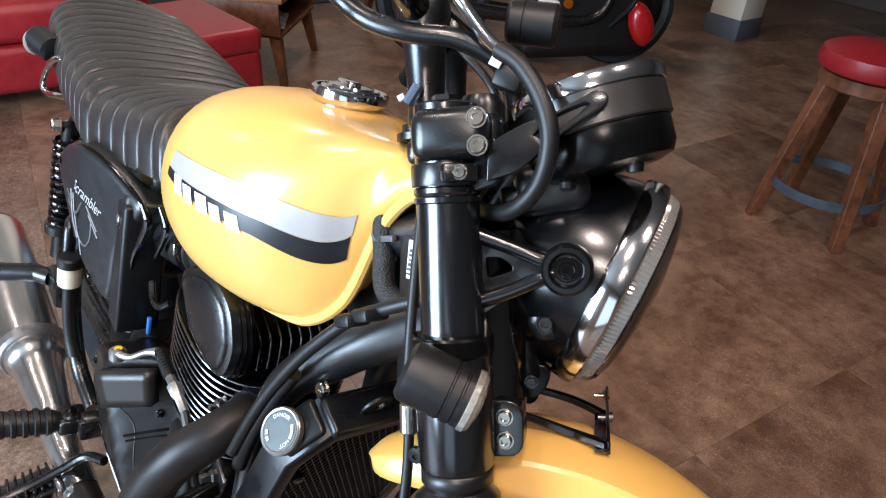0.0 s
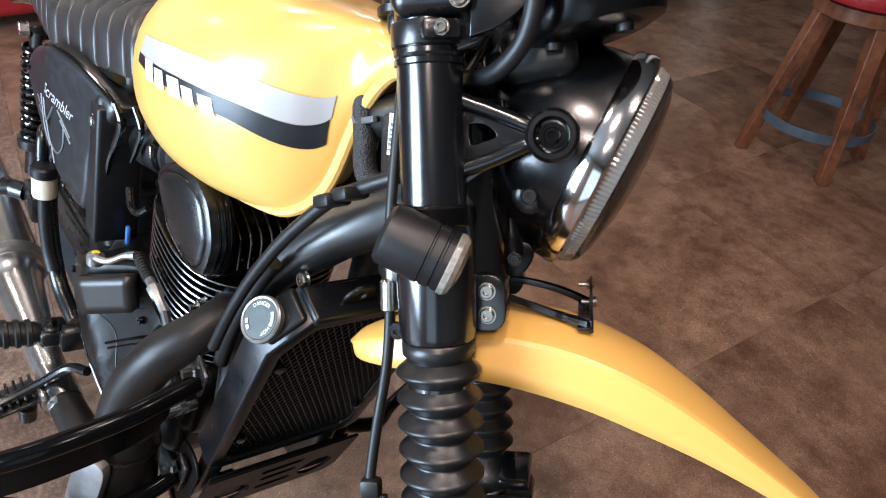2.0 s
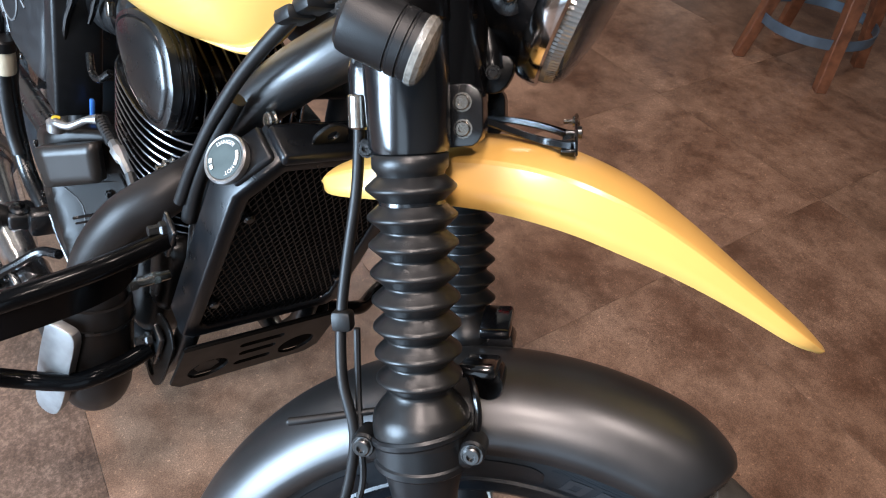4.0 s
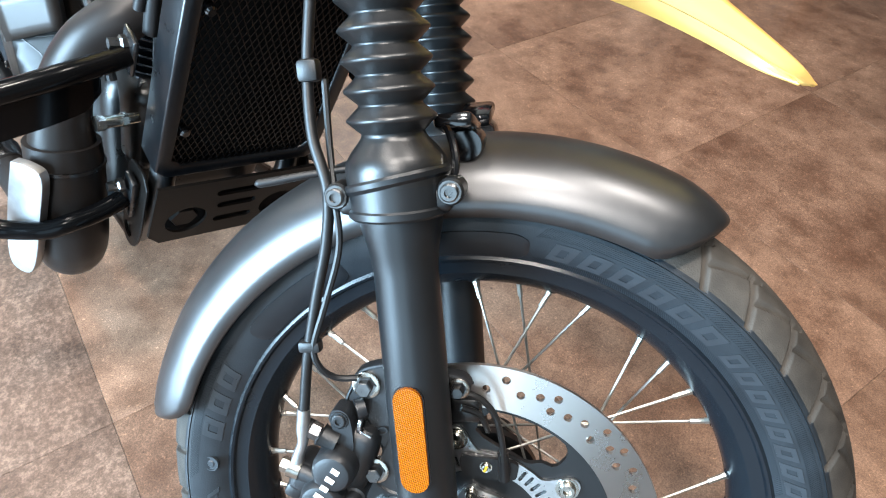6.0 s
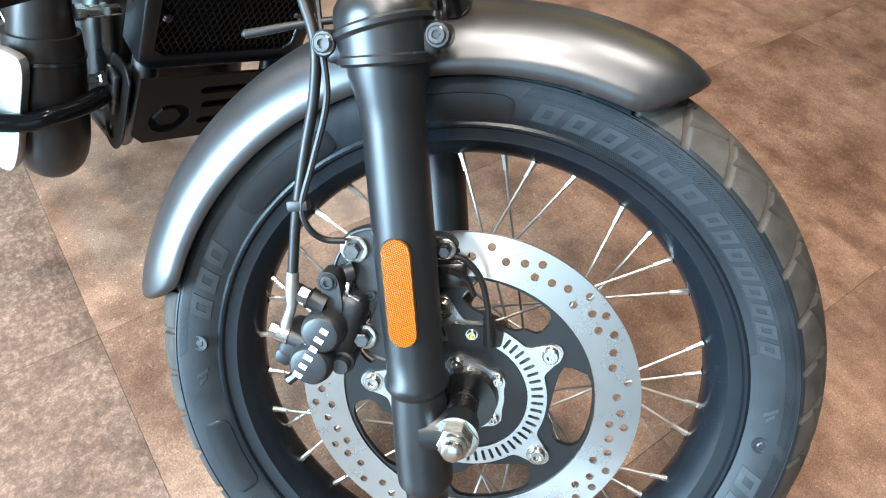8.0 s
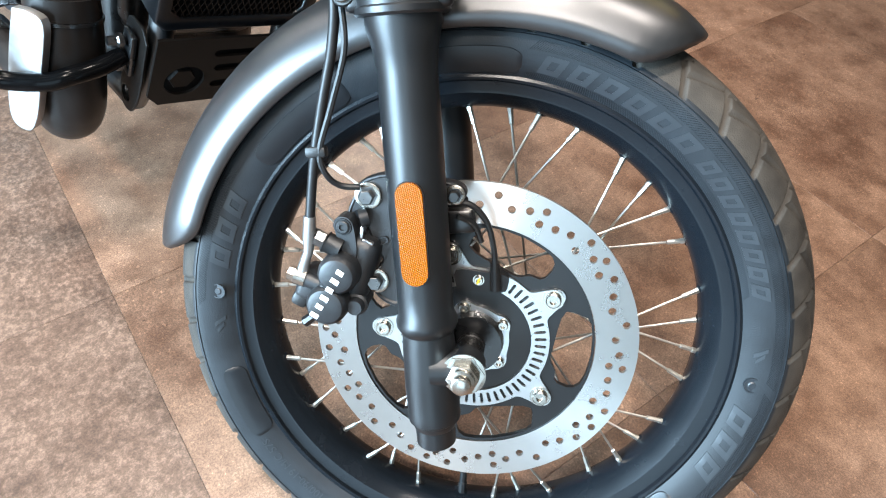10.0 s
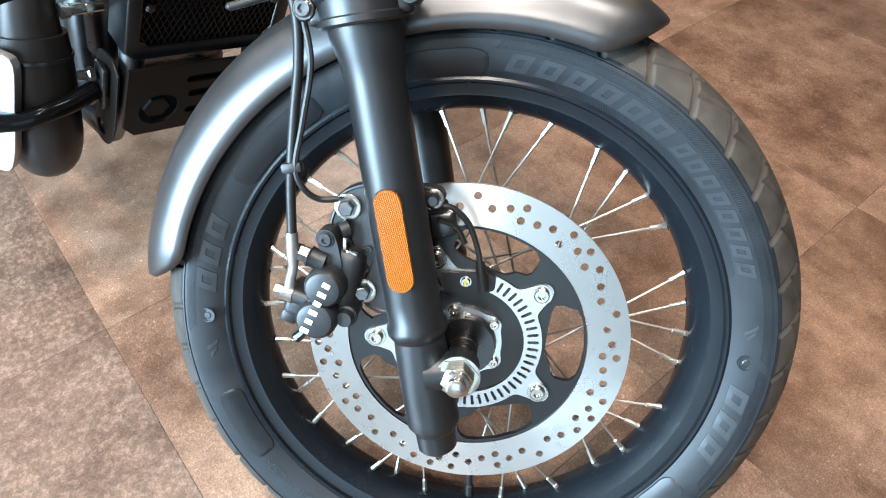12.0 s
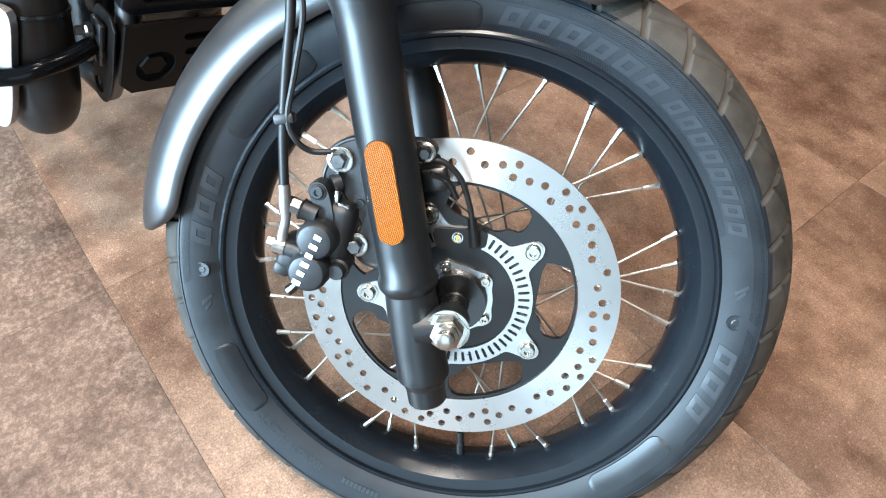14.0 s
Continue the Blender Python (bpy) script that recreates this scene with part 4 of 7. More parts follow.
cal = fork_part("brake_caliper", join(piston(CAL_A, 0.0188), piston(CAL_B, 0.0196),
                                      block(0.020, 0.040, 0.030, Matrix.Translation((-0.1205, -0.0940, 0.0805)) @ pose(0, 0, 0, 0, 26, 0), 0.006, 3),
                                      block(0.034, 0.040, 0.070, Matrix.Translation((-0.1000, -0.0790, 0.0900)) @ pose(0, 0, 0, 0, 22, 0), 0.012, 4),
                                      block(0.026, 0.036, 0.030, Matrix.Translation((-0.1420, -0.0880, 0.0780)) @ pose(0, 0, 0, 0, 26, 0), 0.007, 3)), CALIPER_BLACK, label="black two-piston brake caliper")
fork_part("caliper_arm", join(side_plate(rounded([(-0.1130, 0.137), (-0.1090, 0.1435), (-0.1010, 0.1440), (-0.0950, 0.138), (-0.0935, 0.122), (-0.0950, 0.106), (-0.1035, 0.104), (-0.1085, 0.118)], 4), -0.1010, 0.020),
                              tube([(-0.0930, -0.088, 0.138), (-0.0860, -0.084, 0.139)], 0.009, 14, 1, False)), CALIPER_BLACK, cal)
fork_part("caliper_bolt", join(bolt(-0.1035, -0.1012, 0.1352, 0.0060, 0.0030), lathe_ring([(0.0064, -0.1010), (0.0064, -0.1022), (0.0076, -0.1022), (0.0080, -0.1010)], "y", 24, Matrix.Translation((-0.1035, 0, 0.1352)))), CALIPER_BLACK, cal)
fork_part("slide_pin", tube([(-0.1080, -0.10, 0.1140), (-0.1200, -0.10, 0.1205), (-0.1215, -0.10, 0.1212), (-0.1225, -0.10, 0.1220)], [0.0095, 0.0095, 0.0105, 0.0090], 16, 1, False), RUBBER, cal)
fork_part("slide_nut", tube([(-0.1225, -0.10, 0.1220), (-0.1300, -0.10, 0.1260)], 0.0078, 6, 1, False), DULL_BOLT, cal)
fork_part("slide_boot", tube([(-0.1300, -0.098, 0.1260), (-0.1370, -0.096, 0.1300)], [0.0070, 0.0055], 14, 1, False), RUBBER, cal)
fork_part("slide_pin", join(lathe([(0, -0.1080), (0.0070, -0.1080), (0.0080, -0.1060), (0.0082, -0.1000), (0.0105, -0.0990), (0.0105, -0.0940), (0.0090, -0.093), (0.0090, -0.07), (0, -0.07)], "y", 24, Matrix.Translation((-0.1000, 0, 0.0590)))), CALIPER_BLACK, cal)
fork_part("spring_clip", join(block(0.0035, 0.012, 0.012, Matrix.Translation((-0.0880, -0.092, 0.1280)) @ pose(0, 0, 0, 0, 15, 0), 0.001), block(0.011, 0.006, 0.003, Matrix.Translation((-0.0840, -0.093, 0.1185)) @ pose(0, 0, 0, 0, 30, 0), 0.001)), STEEL, cal)
fork_part("bleed_bolt", tube([(-0.1400, -0.1000, 0.0500), (-0.1520, -0.1010, 0.0420), (-0.1535, -0.1012, 0.0410)], [0.0045, 0.0055, 0.0035], 8, 1, False), BLACK_SATIN, cal)
fork_part("bleed_cap", block(0.016, 0.014, 0.014, Matrix.Translation((-0.1535, -0.098, 0.0655)) @ pose(0, 0, 0, 0, 30, 0), 0.004, 2), RUBBER, cal)
fork_part("banjo_bolt", join(tube([(-0.1540, -0.102, 0.0905), (-0.1440, -0.102, 0.0865)], 0.0088, 18, 1, False), tube([(-0.1605, -0.102, 0.0930), (-0.1540, -0.102, 0.0905)], 0.0068, 6, 1, False)), ZINC, cal)
fork_part("banjo_port", tube([(-0.1440, -0.102, 0.0865), (-0.1280, -0.102, 0.0790)], 0.0078, 16, 1, False), CALIPER_BLACK, cal)
# the maker's mark is a row of plain white strokes
for k in range(6):
    mid = Vector((-0.1365, -0.1192, 0.0545)).lerp(Vector((-0.1035, -0.1192, 0.1005)), 0.06 + 0.176 * k)
    turned = Matrix.Translation(mid) @ pose(0, 0, 0, 0, -54.3, 0)
    fork_part("white_mark", block(0.0046, 0.0006, 0.0080 - 0.0010 * (k % 2), turned, 0), WHITE_DECAL, cal)

# hoses at the fork
hose = fork_part("brake_hose", tube([(-0.062, -0.070, 0.745), (-0.069, -0.074, 0.69), (-0.076, -0.078, 0.62), (-0.0765, -0.080, 0.573), (-0.081, -0.082, 0.52), (-0.092, -0.086, 0.46), (-0.098, -0.090, 0.415), (-0.097, -0.098, 0.37), (-0.088, -0.104, 0.33), (-0.094, -0.104, 0.29), (-0.108, -0.104, 0.245), (-0.122, -0.104, 0.195), (-0.1335, -0.102, 0.142)], 0.0044, 12), RUBBER, label="black rubber brake hose")
fork_part("hose_ferrule", tube([(-0.0762, -0.080, 0.5875), (-0.0763, -0.080, 0.586), (-0.0768, -0.080, 0.564), (-0.0769, -0.080, 0.5625)], [0.0070, 0.0082, 0.0082, 0.0070], 16, 1, False), ZINC, hose)
fork_part("hose_clip", block(0.017, 0.014, 0.017, Matrix.Translation((-0.096, -0.091, 0.417)), 0.004), RUBBER, hose)
fork_part("hose_clip", block(0.019, 0.011, 0.010, Matrix.Translation((-0.118, -0.105, 0.204)), 0.003), RUBBER, hose)
fork_part("hose_fitting", tube([(-0.1330, -0.102, 0.146), (-0.1365, -0.102, 0.126), (-0.1385, -0.102, 0.114), (-0.1430, -0.102, 0.104), (-0.1475, -0.102, 0.092)], [0.0056, 0.0060, 0.0045, 0.0048, 0.006], 12, 3), ALU, hose, "bright crimped hose end")
fork_part("hose_bracket", join(tube([(-0.070, -0.092, 0.553), (-0.06, -0.094, 0.551)], 0.004, 8, 1, False), bolt(-0.068, -0.092, 0.549, 0.0055, 0.004)), BLACK_SATIN, hose)
fork_part("sensor_cable", tube([(-0.086, -0.088, 0.41), (-0.086, -0.094, 0.36), (-0.082, -0.106, 0.32), (-0.083, -0.108, 0.285), (-0.100, -0.108, 0.24), (-0.114, -0.108, 0.205), (-0.113, -0.104, 0.185), (-0.104, -0.096, 0.172), (-0.088, -0.089, 0.168)], 0.0028, 8), RUBBER, label="thin black sensor cable")
sensor_lead = fork_part("sensor_lead", tube([(-0.012, -0.078, 0.150), (0.008, -0.074, 0.146), (0.022, -0.070, 0.128), (0.027, -0.066, 0.10), (0.027, -0.064, 0.078)], 0.0028, 8), RUBBER, label="black wheel sensor lead")
fork_part("wheel_sensor", join(tube([(0.027, -0.062, 0.086), (0.0265, -0.060, 0.058)], [0.0045, 0.0058], 12, 1, False), side_plate(rounded([(-0.012, 0.056), (0.030, 0.052), (0.038, 0.060), (0.036, 0.070), (0.012, 0.074), (-0.012, 0.076)], 3), -0.0545, 0.005)), BLACK_MATT, sensor_lead)
fork_part("sensor_screw", join(bolt(0.010, -0.0545, 0.066, 0.0045, 0.004)), ZINC, sensor_lead)
fork_part("screw_mark", block(0.002, 0.001, 0.006, Matrix.Translation((0.010, -0.0588, 0.066)) @ pose(0, 0, 0, 0, 30, 0), 0), WIRE_YELLOW, sensor_lead)
fork_part("sensor_stay", join(tube([(-0.004, -0.076, 0.136), (0.010, -0.070, 0.126), (0.016, -0.066, 0.108)], 0.0028, 8), block(0.030, 0.014, 0.024, Matrix.Translation((-0.004, -0.062, 0.128)), 0.005, 2)), BLACK_SATIN, sensor_lead)

# headlamp
HL = Matrix.Translation((0.083, 0.0, 0.6765)) @ pose(0, 0, 0, 0, 28.0, 0)
lamp = fork_part("headlamp", lathe([(0.0, -0.105), (0.03, -0.103), (0.056, -0.093), (0.074, -0.073), (0.084, -0.045), (0.0875, -0.02), (0.0875, -0.008), (0.0872, -0.060)][:-1], "x", 64, HL), LAMP_SHELL, label="round black headlamp with chrome ring")
fork_part("chrome_ring", lathe_ring([(0.0872, -0.011), (0.0905, -0.0108), (0.0925, -0.008), (0.0942, 0.003), (0.0935, 0.008), (0.0905, 0.010), (0.0885, 0.009), (0.0865, 0.004), (0.0865, -0.008)], "x", 72, HL), CHROME, lamp, "chrome headlamp ring")
fork_part("lamp_bowl", grid_bm([[HL @ Vector((h, r * math.cos(2 * math.pi * k / 48), r * math.sin(2 * math.pi * k / 48))) for k in range(48)] for r, h in ((0.086, 0.004), (0.075, -0.010), (0.06, -0.03), (0.03, -0.05), (0.0005, -0.055))]), REFLECTOR_BOWL, lamp)
lens_prof = [(0.0865, 0.004), (0.0862, 0.014), (0.0850, 0.021), (0.0810, 0.0255), (0.070, 0.030), (0.04, 0.036), (0.0, 0.038)]
flutes = [[HL @ Vector((h, (r + lift * (k % 2)) * math.cos(2 * math.pi * k / 300), (r + lift * (k % 2)) * math.sin(2 * math.pi * k / 300))) for k in range(300)] for r, lift, h in ((0.0860, 0.0, 0.0050), (0.0872, 0.0010, 0.0062), (0.0870, 0.0010, 0.0135), (0.0855, 0.0, 0.0205), (0.0840, 0.0, 0.0200))]
fork_part("glass_rim", grid_bm(flutes), FLUTE_GLASS, lamp, "ribbed pale rim of the lamp glass", sharp=10)
fork_part("lamp_glass", lathe(lens_prof, "x", 96, HL), FLUTED, lamp, "fluted domed headlamp glass")
for side in (-1, 1):
    arm_y = side * 0.094
    out = []
    arm_line = rounded([(-0.014, 0.7285), (0.0025, 0.7225), (0.0200, 0.7145), (0.0370, 0.7080), (0.0430, 0.7110), (0.0530, 0.7130), (0.0655, 0.7080), (0.0720, 0.6945), (0.0660, 0.6810), (0.0520, 0.6765), (0.0420, 0.6800), (0.0360, 0.6850), (0.0200, 0.6775), (0.0010, 0.6695), (-0.014, 0.6660)], 3)
    arm_hole = rounded([(-0.0065, 0.7050), (0.0040, 0.7045), (0.0120, 0.6985), (0.0125, 0.6945), (0.0030, 0.6915), (-0.0060, 0.6900)], 2)
    arm = fork_part("headlamp_bracket", join(cast_plate(arm_line, arm_y - 0.004, 0.012, [arm_hole], 0.0035),
                                             tube([(-0.012, arm_y - 0.003, 0.7215), (0.010, arm_y - 0.003, 0.7130), (0.034, arm_y - 0.003, 0.7025), (0.044, arm_y - 0.001, 0.6985)], [0.0066, 0.0060, 0.0058, 0.004], 14),
                                             tube([(-0.012, arm_y - 0.003, 0.6725), (0.010, arm_y - 0.003, 0.6790), (0.034, arm_y - 0.003, 0.6885), (0.044, arm_y - 0.001, 0.6920)], [0.0066, 0.0060, 0.0058, 0.004], 14),
                                             lathe([(0.0, -0.0035), (0.0110, -0.0035), (0.0118, -0.0085), (0.0132, -0.0108), (0.0165, -0.0108), (0.0188, -0.0085), (0.0196, -0.003), (0.0196, 0.008), (0, 0.010)], "y", 48, Matrix.Translation((0.0525, arm_y, 0.6945)))), BRACKET_BLACK, lamp, "glossy black forked lamp bracket")
    if side < 0:
        fork_part("pivot_bolt", join(bolt(0.0525, arm_y - 0.0035, 0.6945, 0.0060, 0.0048), lathe_ring([(0.0078, -0.0035), (0.0080, -0.0056), (0.0096, -0.0056), (0.0098, -0.0035)], "y", 28, Matrix.Translation((0.0525, arm_y, 0.6945)))), BLACK_GLOSS, lamp)
        fork_part("adjuster_bolt", join(bolt(0.034, -0.072, 0.651, 0.0062, 0.006), lathe([(0, 0.02), (0.013, 0.02), (0.014, 0.002), (0.009, -0.001), (0, -0.001)], "y", 24, Matrix.Translation((0.034, -0.071, 0.651)))), BLACK_SATIN, lamp)
fork_part("lamp_stay", join(tube([(0.004, -0.030, 0.690), (0.010, -0.032, 0.650), (0.016, -0.036, 0.615), (0.018, -0.040, 0.600)], [0.014, 0.015, 0.014, 0.011], 20), cast_plate(rounded([(0.004, 0.612), (0.030, 0.612), (0.034, 0.600), (0.024, 0.586), (0.008, 0.588)], 3), -0.046, 0.014, (), 0.003)), POD_BASE, lamp)
fork_part("stay_bolt", bolt(0.02, -0.054, 0.600, 0.0045, 0.004), DARK_BOLT, lamp)

# instrument pod, set to the right of the lamp
IP = Matrix.Translation((0.075, -0.062, 0.798)) @ pose(0, 0, 0, 0, -13, 0)
pod = fork_part("instrument", lathe([(0.0, -0.003), (0.0560, -0.003), (0.0575, -0.0015), (0.0575, 0.022), (0.050, 0.024)], "z", 64, IP), POD_SATIN, label="round black instrument with chrome bezel")
fork_part("instrument_base", lathe([(0.0, -0.034), (0.040, -0.034), (0.051, -0.030), (0.0548, -0.022), (0.0552, -0.006), (0.0545, -0.003), (0.0, -0.003)], "z", 64, IP), POD_BASE, pod, "deep black lower shell")
fork_part("bezel", lathe_ring([(0.0570, 0.022), (0.0592, 0.0225), (0.0595, 0.030), (0.0575, 0.034), (0.053, 0.0355), (0.0505, 0.034), (0.050, 0.028), (0.055, 0.025)], "z", 64, IP), CHROME, pod, "chrome bezel")
fork_part("dial", lathe([(0.050, 0.026), (0.0, 0.0265)], "z", 48, IP), BLACK_GLOSS, pod)
fork_part("dial_glass", lathe([(0.0505, 0.029), (0.0503, 0.0305), (0.0, 0.032)], "z", 48, IP), LENS, pod)
fork_part("instrument_arm", join(cast_plate(rounded([(0.000, 0.7600), (0.0227, 0.7670), (0.0466, 0.7850), (0.0660, 0.7975), (0.0790, 0.8045), (0.0838, 0.8120), (0.0776, 0.8172), (0.0690, 0.8152), (0.0548, 0.8075), (0.0354, 0.8010), (0.0175, 0.7940), (0.0030, 0.7840)], 3), -0.1270, 0.012,
                                 [rounded([(0.0330, 0.7895), (0.0460, 0.8010), (0.0680, 0.8095), (0.0710, 0.8075), (0.0620, 0.8010), (0.0420, 0.7880)], 2)], 0.0030), side_plate([(0.030, 0.786), (0.046, 0.803), (0.072, 0.811), (0.060, 0.799), (0.042, 0.786)], -0.1205, 0.004),
                                 cast_plate([(-0.016, 0.752), (0.004, 0.757), (0.022, 0.776), (0.016, 0.790), (-0.006, 0.786), (-0.020, 0.772)], -0.112, 0.012, (), 0.003)), BRACKET_BLACK, pod, "black cast instrument bracket")
for x, z in ((0.054, 0.760), (0.102, 0.770)):
    fork_part("pod_screw", lathe([(0, -0.006), (0.006, -0.006), (0.007, 0.004), (0, 0.006)], "z", 12, Matrix.Translation((x, -0.085, z))), BLACK_MATT, pod)
fork_part("plug_box", join(block(0.058, 0.05, 0.040, Matrix.Translation((0.041, -0.056, 0.756)) @ pose(0, 0, 0, 0, -8, 0), 0.012, 4), block(0.022, 0.03, 0.022, Matrix.Translation((0.012, -0.062, 0.748)) @ pose(0, 0, 0, 0, -8, 0), 0.006, 3)), PLUG_PLASTIC, pod)

# indicators, one on each leg
for side in (-1, 1):
    IM = Matrix.Translation((-0.028, side * 0.15, 0.619)) @ pose(0, 0, 0, 0, 27, -side * 8)
    ind = fork_part("indicator", join(lathe([(0.0, -0.032), (0.018, -0.032), (0.0212, -0.029), (0.0218, -0.025), (0.0218, 0.001), (0.0208, 0.0016), (0.0208, 0.0028), (0.0218, 0.0034), (0.0218, 0.0092), (0.0206, 0.0098), (0.0206, 0.0112), (0.0214, 0.0118), (0.0214, 0.0160), (0.019, 0.017)], "x", 40, IM),
                                      tube([(LEG_X, side * 0.12, 0.612), (LEG_X + 0.003, side * 0.14, 0.616)], 0.011, 14, 1, False)), BLACK_MATT, label="black cylindrical turn indicator")
    fork_part("indicator_lens", lathe([(0.0212, 0.016), (0.0222, 0.017), (0.0222, 0.0205), (0.020, 0.0235), (0.012, 0.026), (0.0, 0.027)], "x", 36, IM), CLEAR_LENS, ind, "clear ribbed lens")
    fork_part("indicator_core", lathe([(0.020, 0.0168), (0.019, 0.0182), (0.008, 0.0185), (0.006, 0.022), (0, 0.023)], "x", 24, IM), REFLECTOR_BOWL, ind)

# handlebar and what hangs on it
bar = fork_part("handlebar", join(tube([(-0.20, -0.40, 0.955), (-0.15, -0.33, 0.97), (-0.105, -0.20, 0.985), (-0.075, -0.12, 0.94), (-0.064, -0.06, 0.905), (-0.064, 0.06, 0.905), (-0.075, 0.12, 0.94), (-0.105, 0.20, 0.985), (-0.15, 0.33, 0.97), (-0.20, 0.40, 0.955)], 0.0125, 16),
                                  ), BLACK_GLOSS, label="black motorcycle handlebar")
for side in (-1, 1):
    fork_part("riser", lathe([(0.0, 0.812), (0.016, 0.812), (0.0165, 0.82), (0.0150, 0.83), (0.0175, 0.875), (0.0225, 0.90), (0.0225, 0.916), (0.02, 0.922), (0, 0.922)], "z", 28, Matrix.Translation((-0.062, side * 0.045, 0))), BLACK_SATIN, bar)
    fork_part("grip", tube([(-0.205, side * 0.407, 0.953), (-0.155, side * 0.34, 0.969)], 0.0165, 16, 1, False), RUBBER, bar)
loom = fork_part("wiring_loom", tube([(-0.16, -0.14, 0.965), (-0.118, -0.10, 0.912), (-0.092, -0.10, 0.888), (-0.060, -0.10, 0.875), (-0.024, -0.095, 0.868), (0.006, -0.085, 0.850), (0.014, -0.07, 0.825), (0.012, -0.055, 0.79)], 0.0080, 12), BLACK_SATIN, label="glossy black sleeved wiring loom")
fork_part("loom_clip", block(0.022, 0.024, 0.018, Matrix.Translation((0.012, -0.080, 0.838)) @ pose(0, 0, 0, 0, 25, 0), 0.004), RUBBER, loom)
fork_part("loom_label", block(0.009, 0.003, 0.014, Matrix.Translation((0.006, -0.094, 0.852)) @ pose(0, 0, 0, 0, 30, 0), 0.0005), WHITE_DECAL, loom)
fork_part("steel_hose", tube([(-0.03, -0.10, 0.912), (-0.016, -0.10, 0.888), (0.000, -0.110, 0.864), (0.012, -0.118, 0.850)], 0.0050, 12), STEEL, label="bright braided hose in clear sleeve")
fork_part("clutch_hose", tube([(0.010, -0.118, 0.852), (0.026, -0.125, 0.838), (0.040, -0.130, 0.812), (0.0445, -0.130, 0.785), (0.036, -0.122, 0.757), (0.017, -0.108, 0.740), (-0.002, -0.088, 0.738), (-0.02, -0.06, 0.742)], 0.0066, 12), RUBBER, label="looped black rubber hose")
switch = fork_part("switch_housing", lathe([(0.0, -0.024), (0.0175, -0.024), (0.0195, -0.021), (0.0195, -0.010), (0.0185, -0.0095), (0.0185, -0.0085), (0.0195, -0.008), (0.0195, 0.018), (0.0165, 0.022), (0, 0.022)], "x", 28, Matrix.Translation((0.024, 0.02, 0.906)) @ pose(0, 0, 0, 0, 12, 0)), BLACK_MATT, label="black round switch housing")
fork_part("switch_label", block(0.020, 0.03, 0.026, Matrix.Translation((0.034, 0.03, 0.914)) @ pose(0, 0, 0, 0, 20, 0), 0.003), PAPER, switch)
fork_part("ignition_barrel", lathe([(0, 0.78), (0.02, 0.78), (0.02, 0.83), (0.016, 0.838), (0, 0.838)], "z", 24, Matrix.Translation((-0.02, -0.02, 0))), BLACK_SATIN, label="black ignition barrel")
for k, (x, y, c) in enumerate(((-0.02, 0.03, BLACK_SATIN), (0.005, 0.0, BLACK_MATT))):
    fork_part("bar_cable", tube([(x - 0.06, y - 0.02, 0.925), (x - 0.02, y - 0.01, 0.885), (x + 0.006, y, 0.845), (x + 0.006, y + 0.01, 0.79), (x - 0.03, y * 0.5, 0.73)], 0.004 + 0.0008 * k, 10), c)
plug = fork_part("wire_plug", tube([(-0.072, -0.070, 0.828), (-0.062, -0.070, 0.842)], 0.0045, 8, 1, False), BLUE_STEEL, label="blue-grey wire plug")
fork_part("wire_end", tube([(-0.079, -0.070, 0.832), (-0.074, -0.070, 0.834)], 0.0028, 8, 1, False), WHITE_DECAL, plug)
# tank: stations along the bike: x, half width, top, widest height, lower edge
TANK = [(-0.335, 0.016, 0.941, 0.933, 0.925), (-0.362, 0.024, 0.949, 0.930, 0.913), (-0.385, 0.032, 0.951, 0.900, 0.868), (-0.398, 0.046, 0.952, 0.860, 0.785), (-0.42, 0.078, 0.952, 0.842, 0.746), (-0.46, 0.112, 0.951, 0.835, 0.734),
        (-0.51, 0.135, 0.948, 0.828, 0.726), (-0.57, 0.147, 0.941, 0.818, 0.72), (-0.635, 0.143, 0.927, 0.807, 0.717), (-0.69, 0.13, 0.907, 0.795, 0.716), (-0.74, 0.107, 0.883, 0.785, 0.72), (-0.78, 0.078, 0.858, 0.778, 0.728), (-0.808, 0.04, 0.832, 0.774, 0.742)]


def tank_at(s):
    """The tank's station at s, 0 to 1 along its length, smoothed."""
    f = s * (len(TANK) - 1)
    i = min(int(f), len(TANK) - 2)
    t = f - i
    a, b, c, d = (TANK[max(0, min(len(TANK) - 1, i + k))] for k in (-1, 0, 1, 2))
    return [0.5 * ((2 * q) + (r - p) * t + (2 * p - 5 * q + 4 * r - u) * t * t + (3 * q - p - 3 * r + u) * t ** 3) for p, q, r, u in zip(a, b, c, d)]


def tank_point(s, v, side=-1, out=0.0):
    """A point of its skin: v runs from 0 at the top's middle over 1 at the widest to 2 at the lower edge."""
    x, w, zt, zm, zb = tank_at(s)
    if v <= 1:
        a = v * math.pi / 2
        y, z = w * math.sin(a) ** 0.80, zm + (zt - zm) * math.cos(a) ** 0.92
    else:
        a = (v - 1) * math.pi / 2
        y, z = w * (0.62 + 0.38 * math.cos(a) ** 0.9), zm - (zm - zb) * math.sin(a)
    return Vector((x, side * (y + out), z + out * (0.5 if v < 1 else 0)))


def tank_mesh():
    rows = []
    for k in range(49):
        s = k / 48
        right = [tank_point(s, v / 10) for v in range(1, 21)]
        x, w, zt, zm, zb = tank_at(s)
        lip = [Vector((x, -w * 0.50, zb + 0.002)), Vector((x, -w * 0.42, zb + 0.03))]
        half = right + lip
        rows.append([Vector((x, 0, zt))] + half + [Vector((p.x, -p.y, p.z)) for p in reversed(half)])
    return grid_bm(rows, True, True, True)


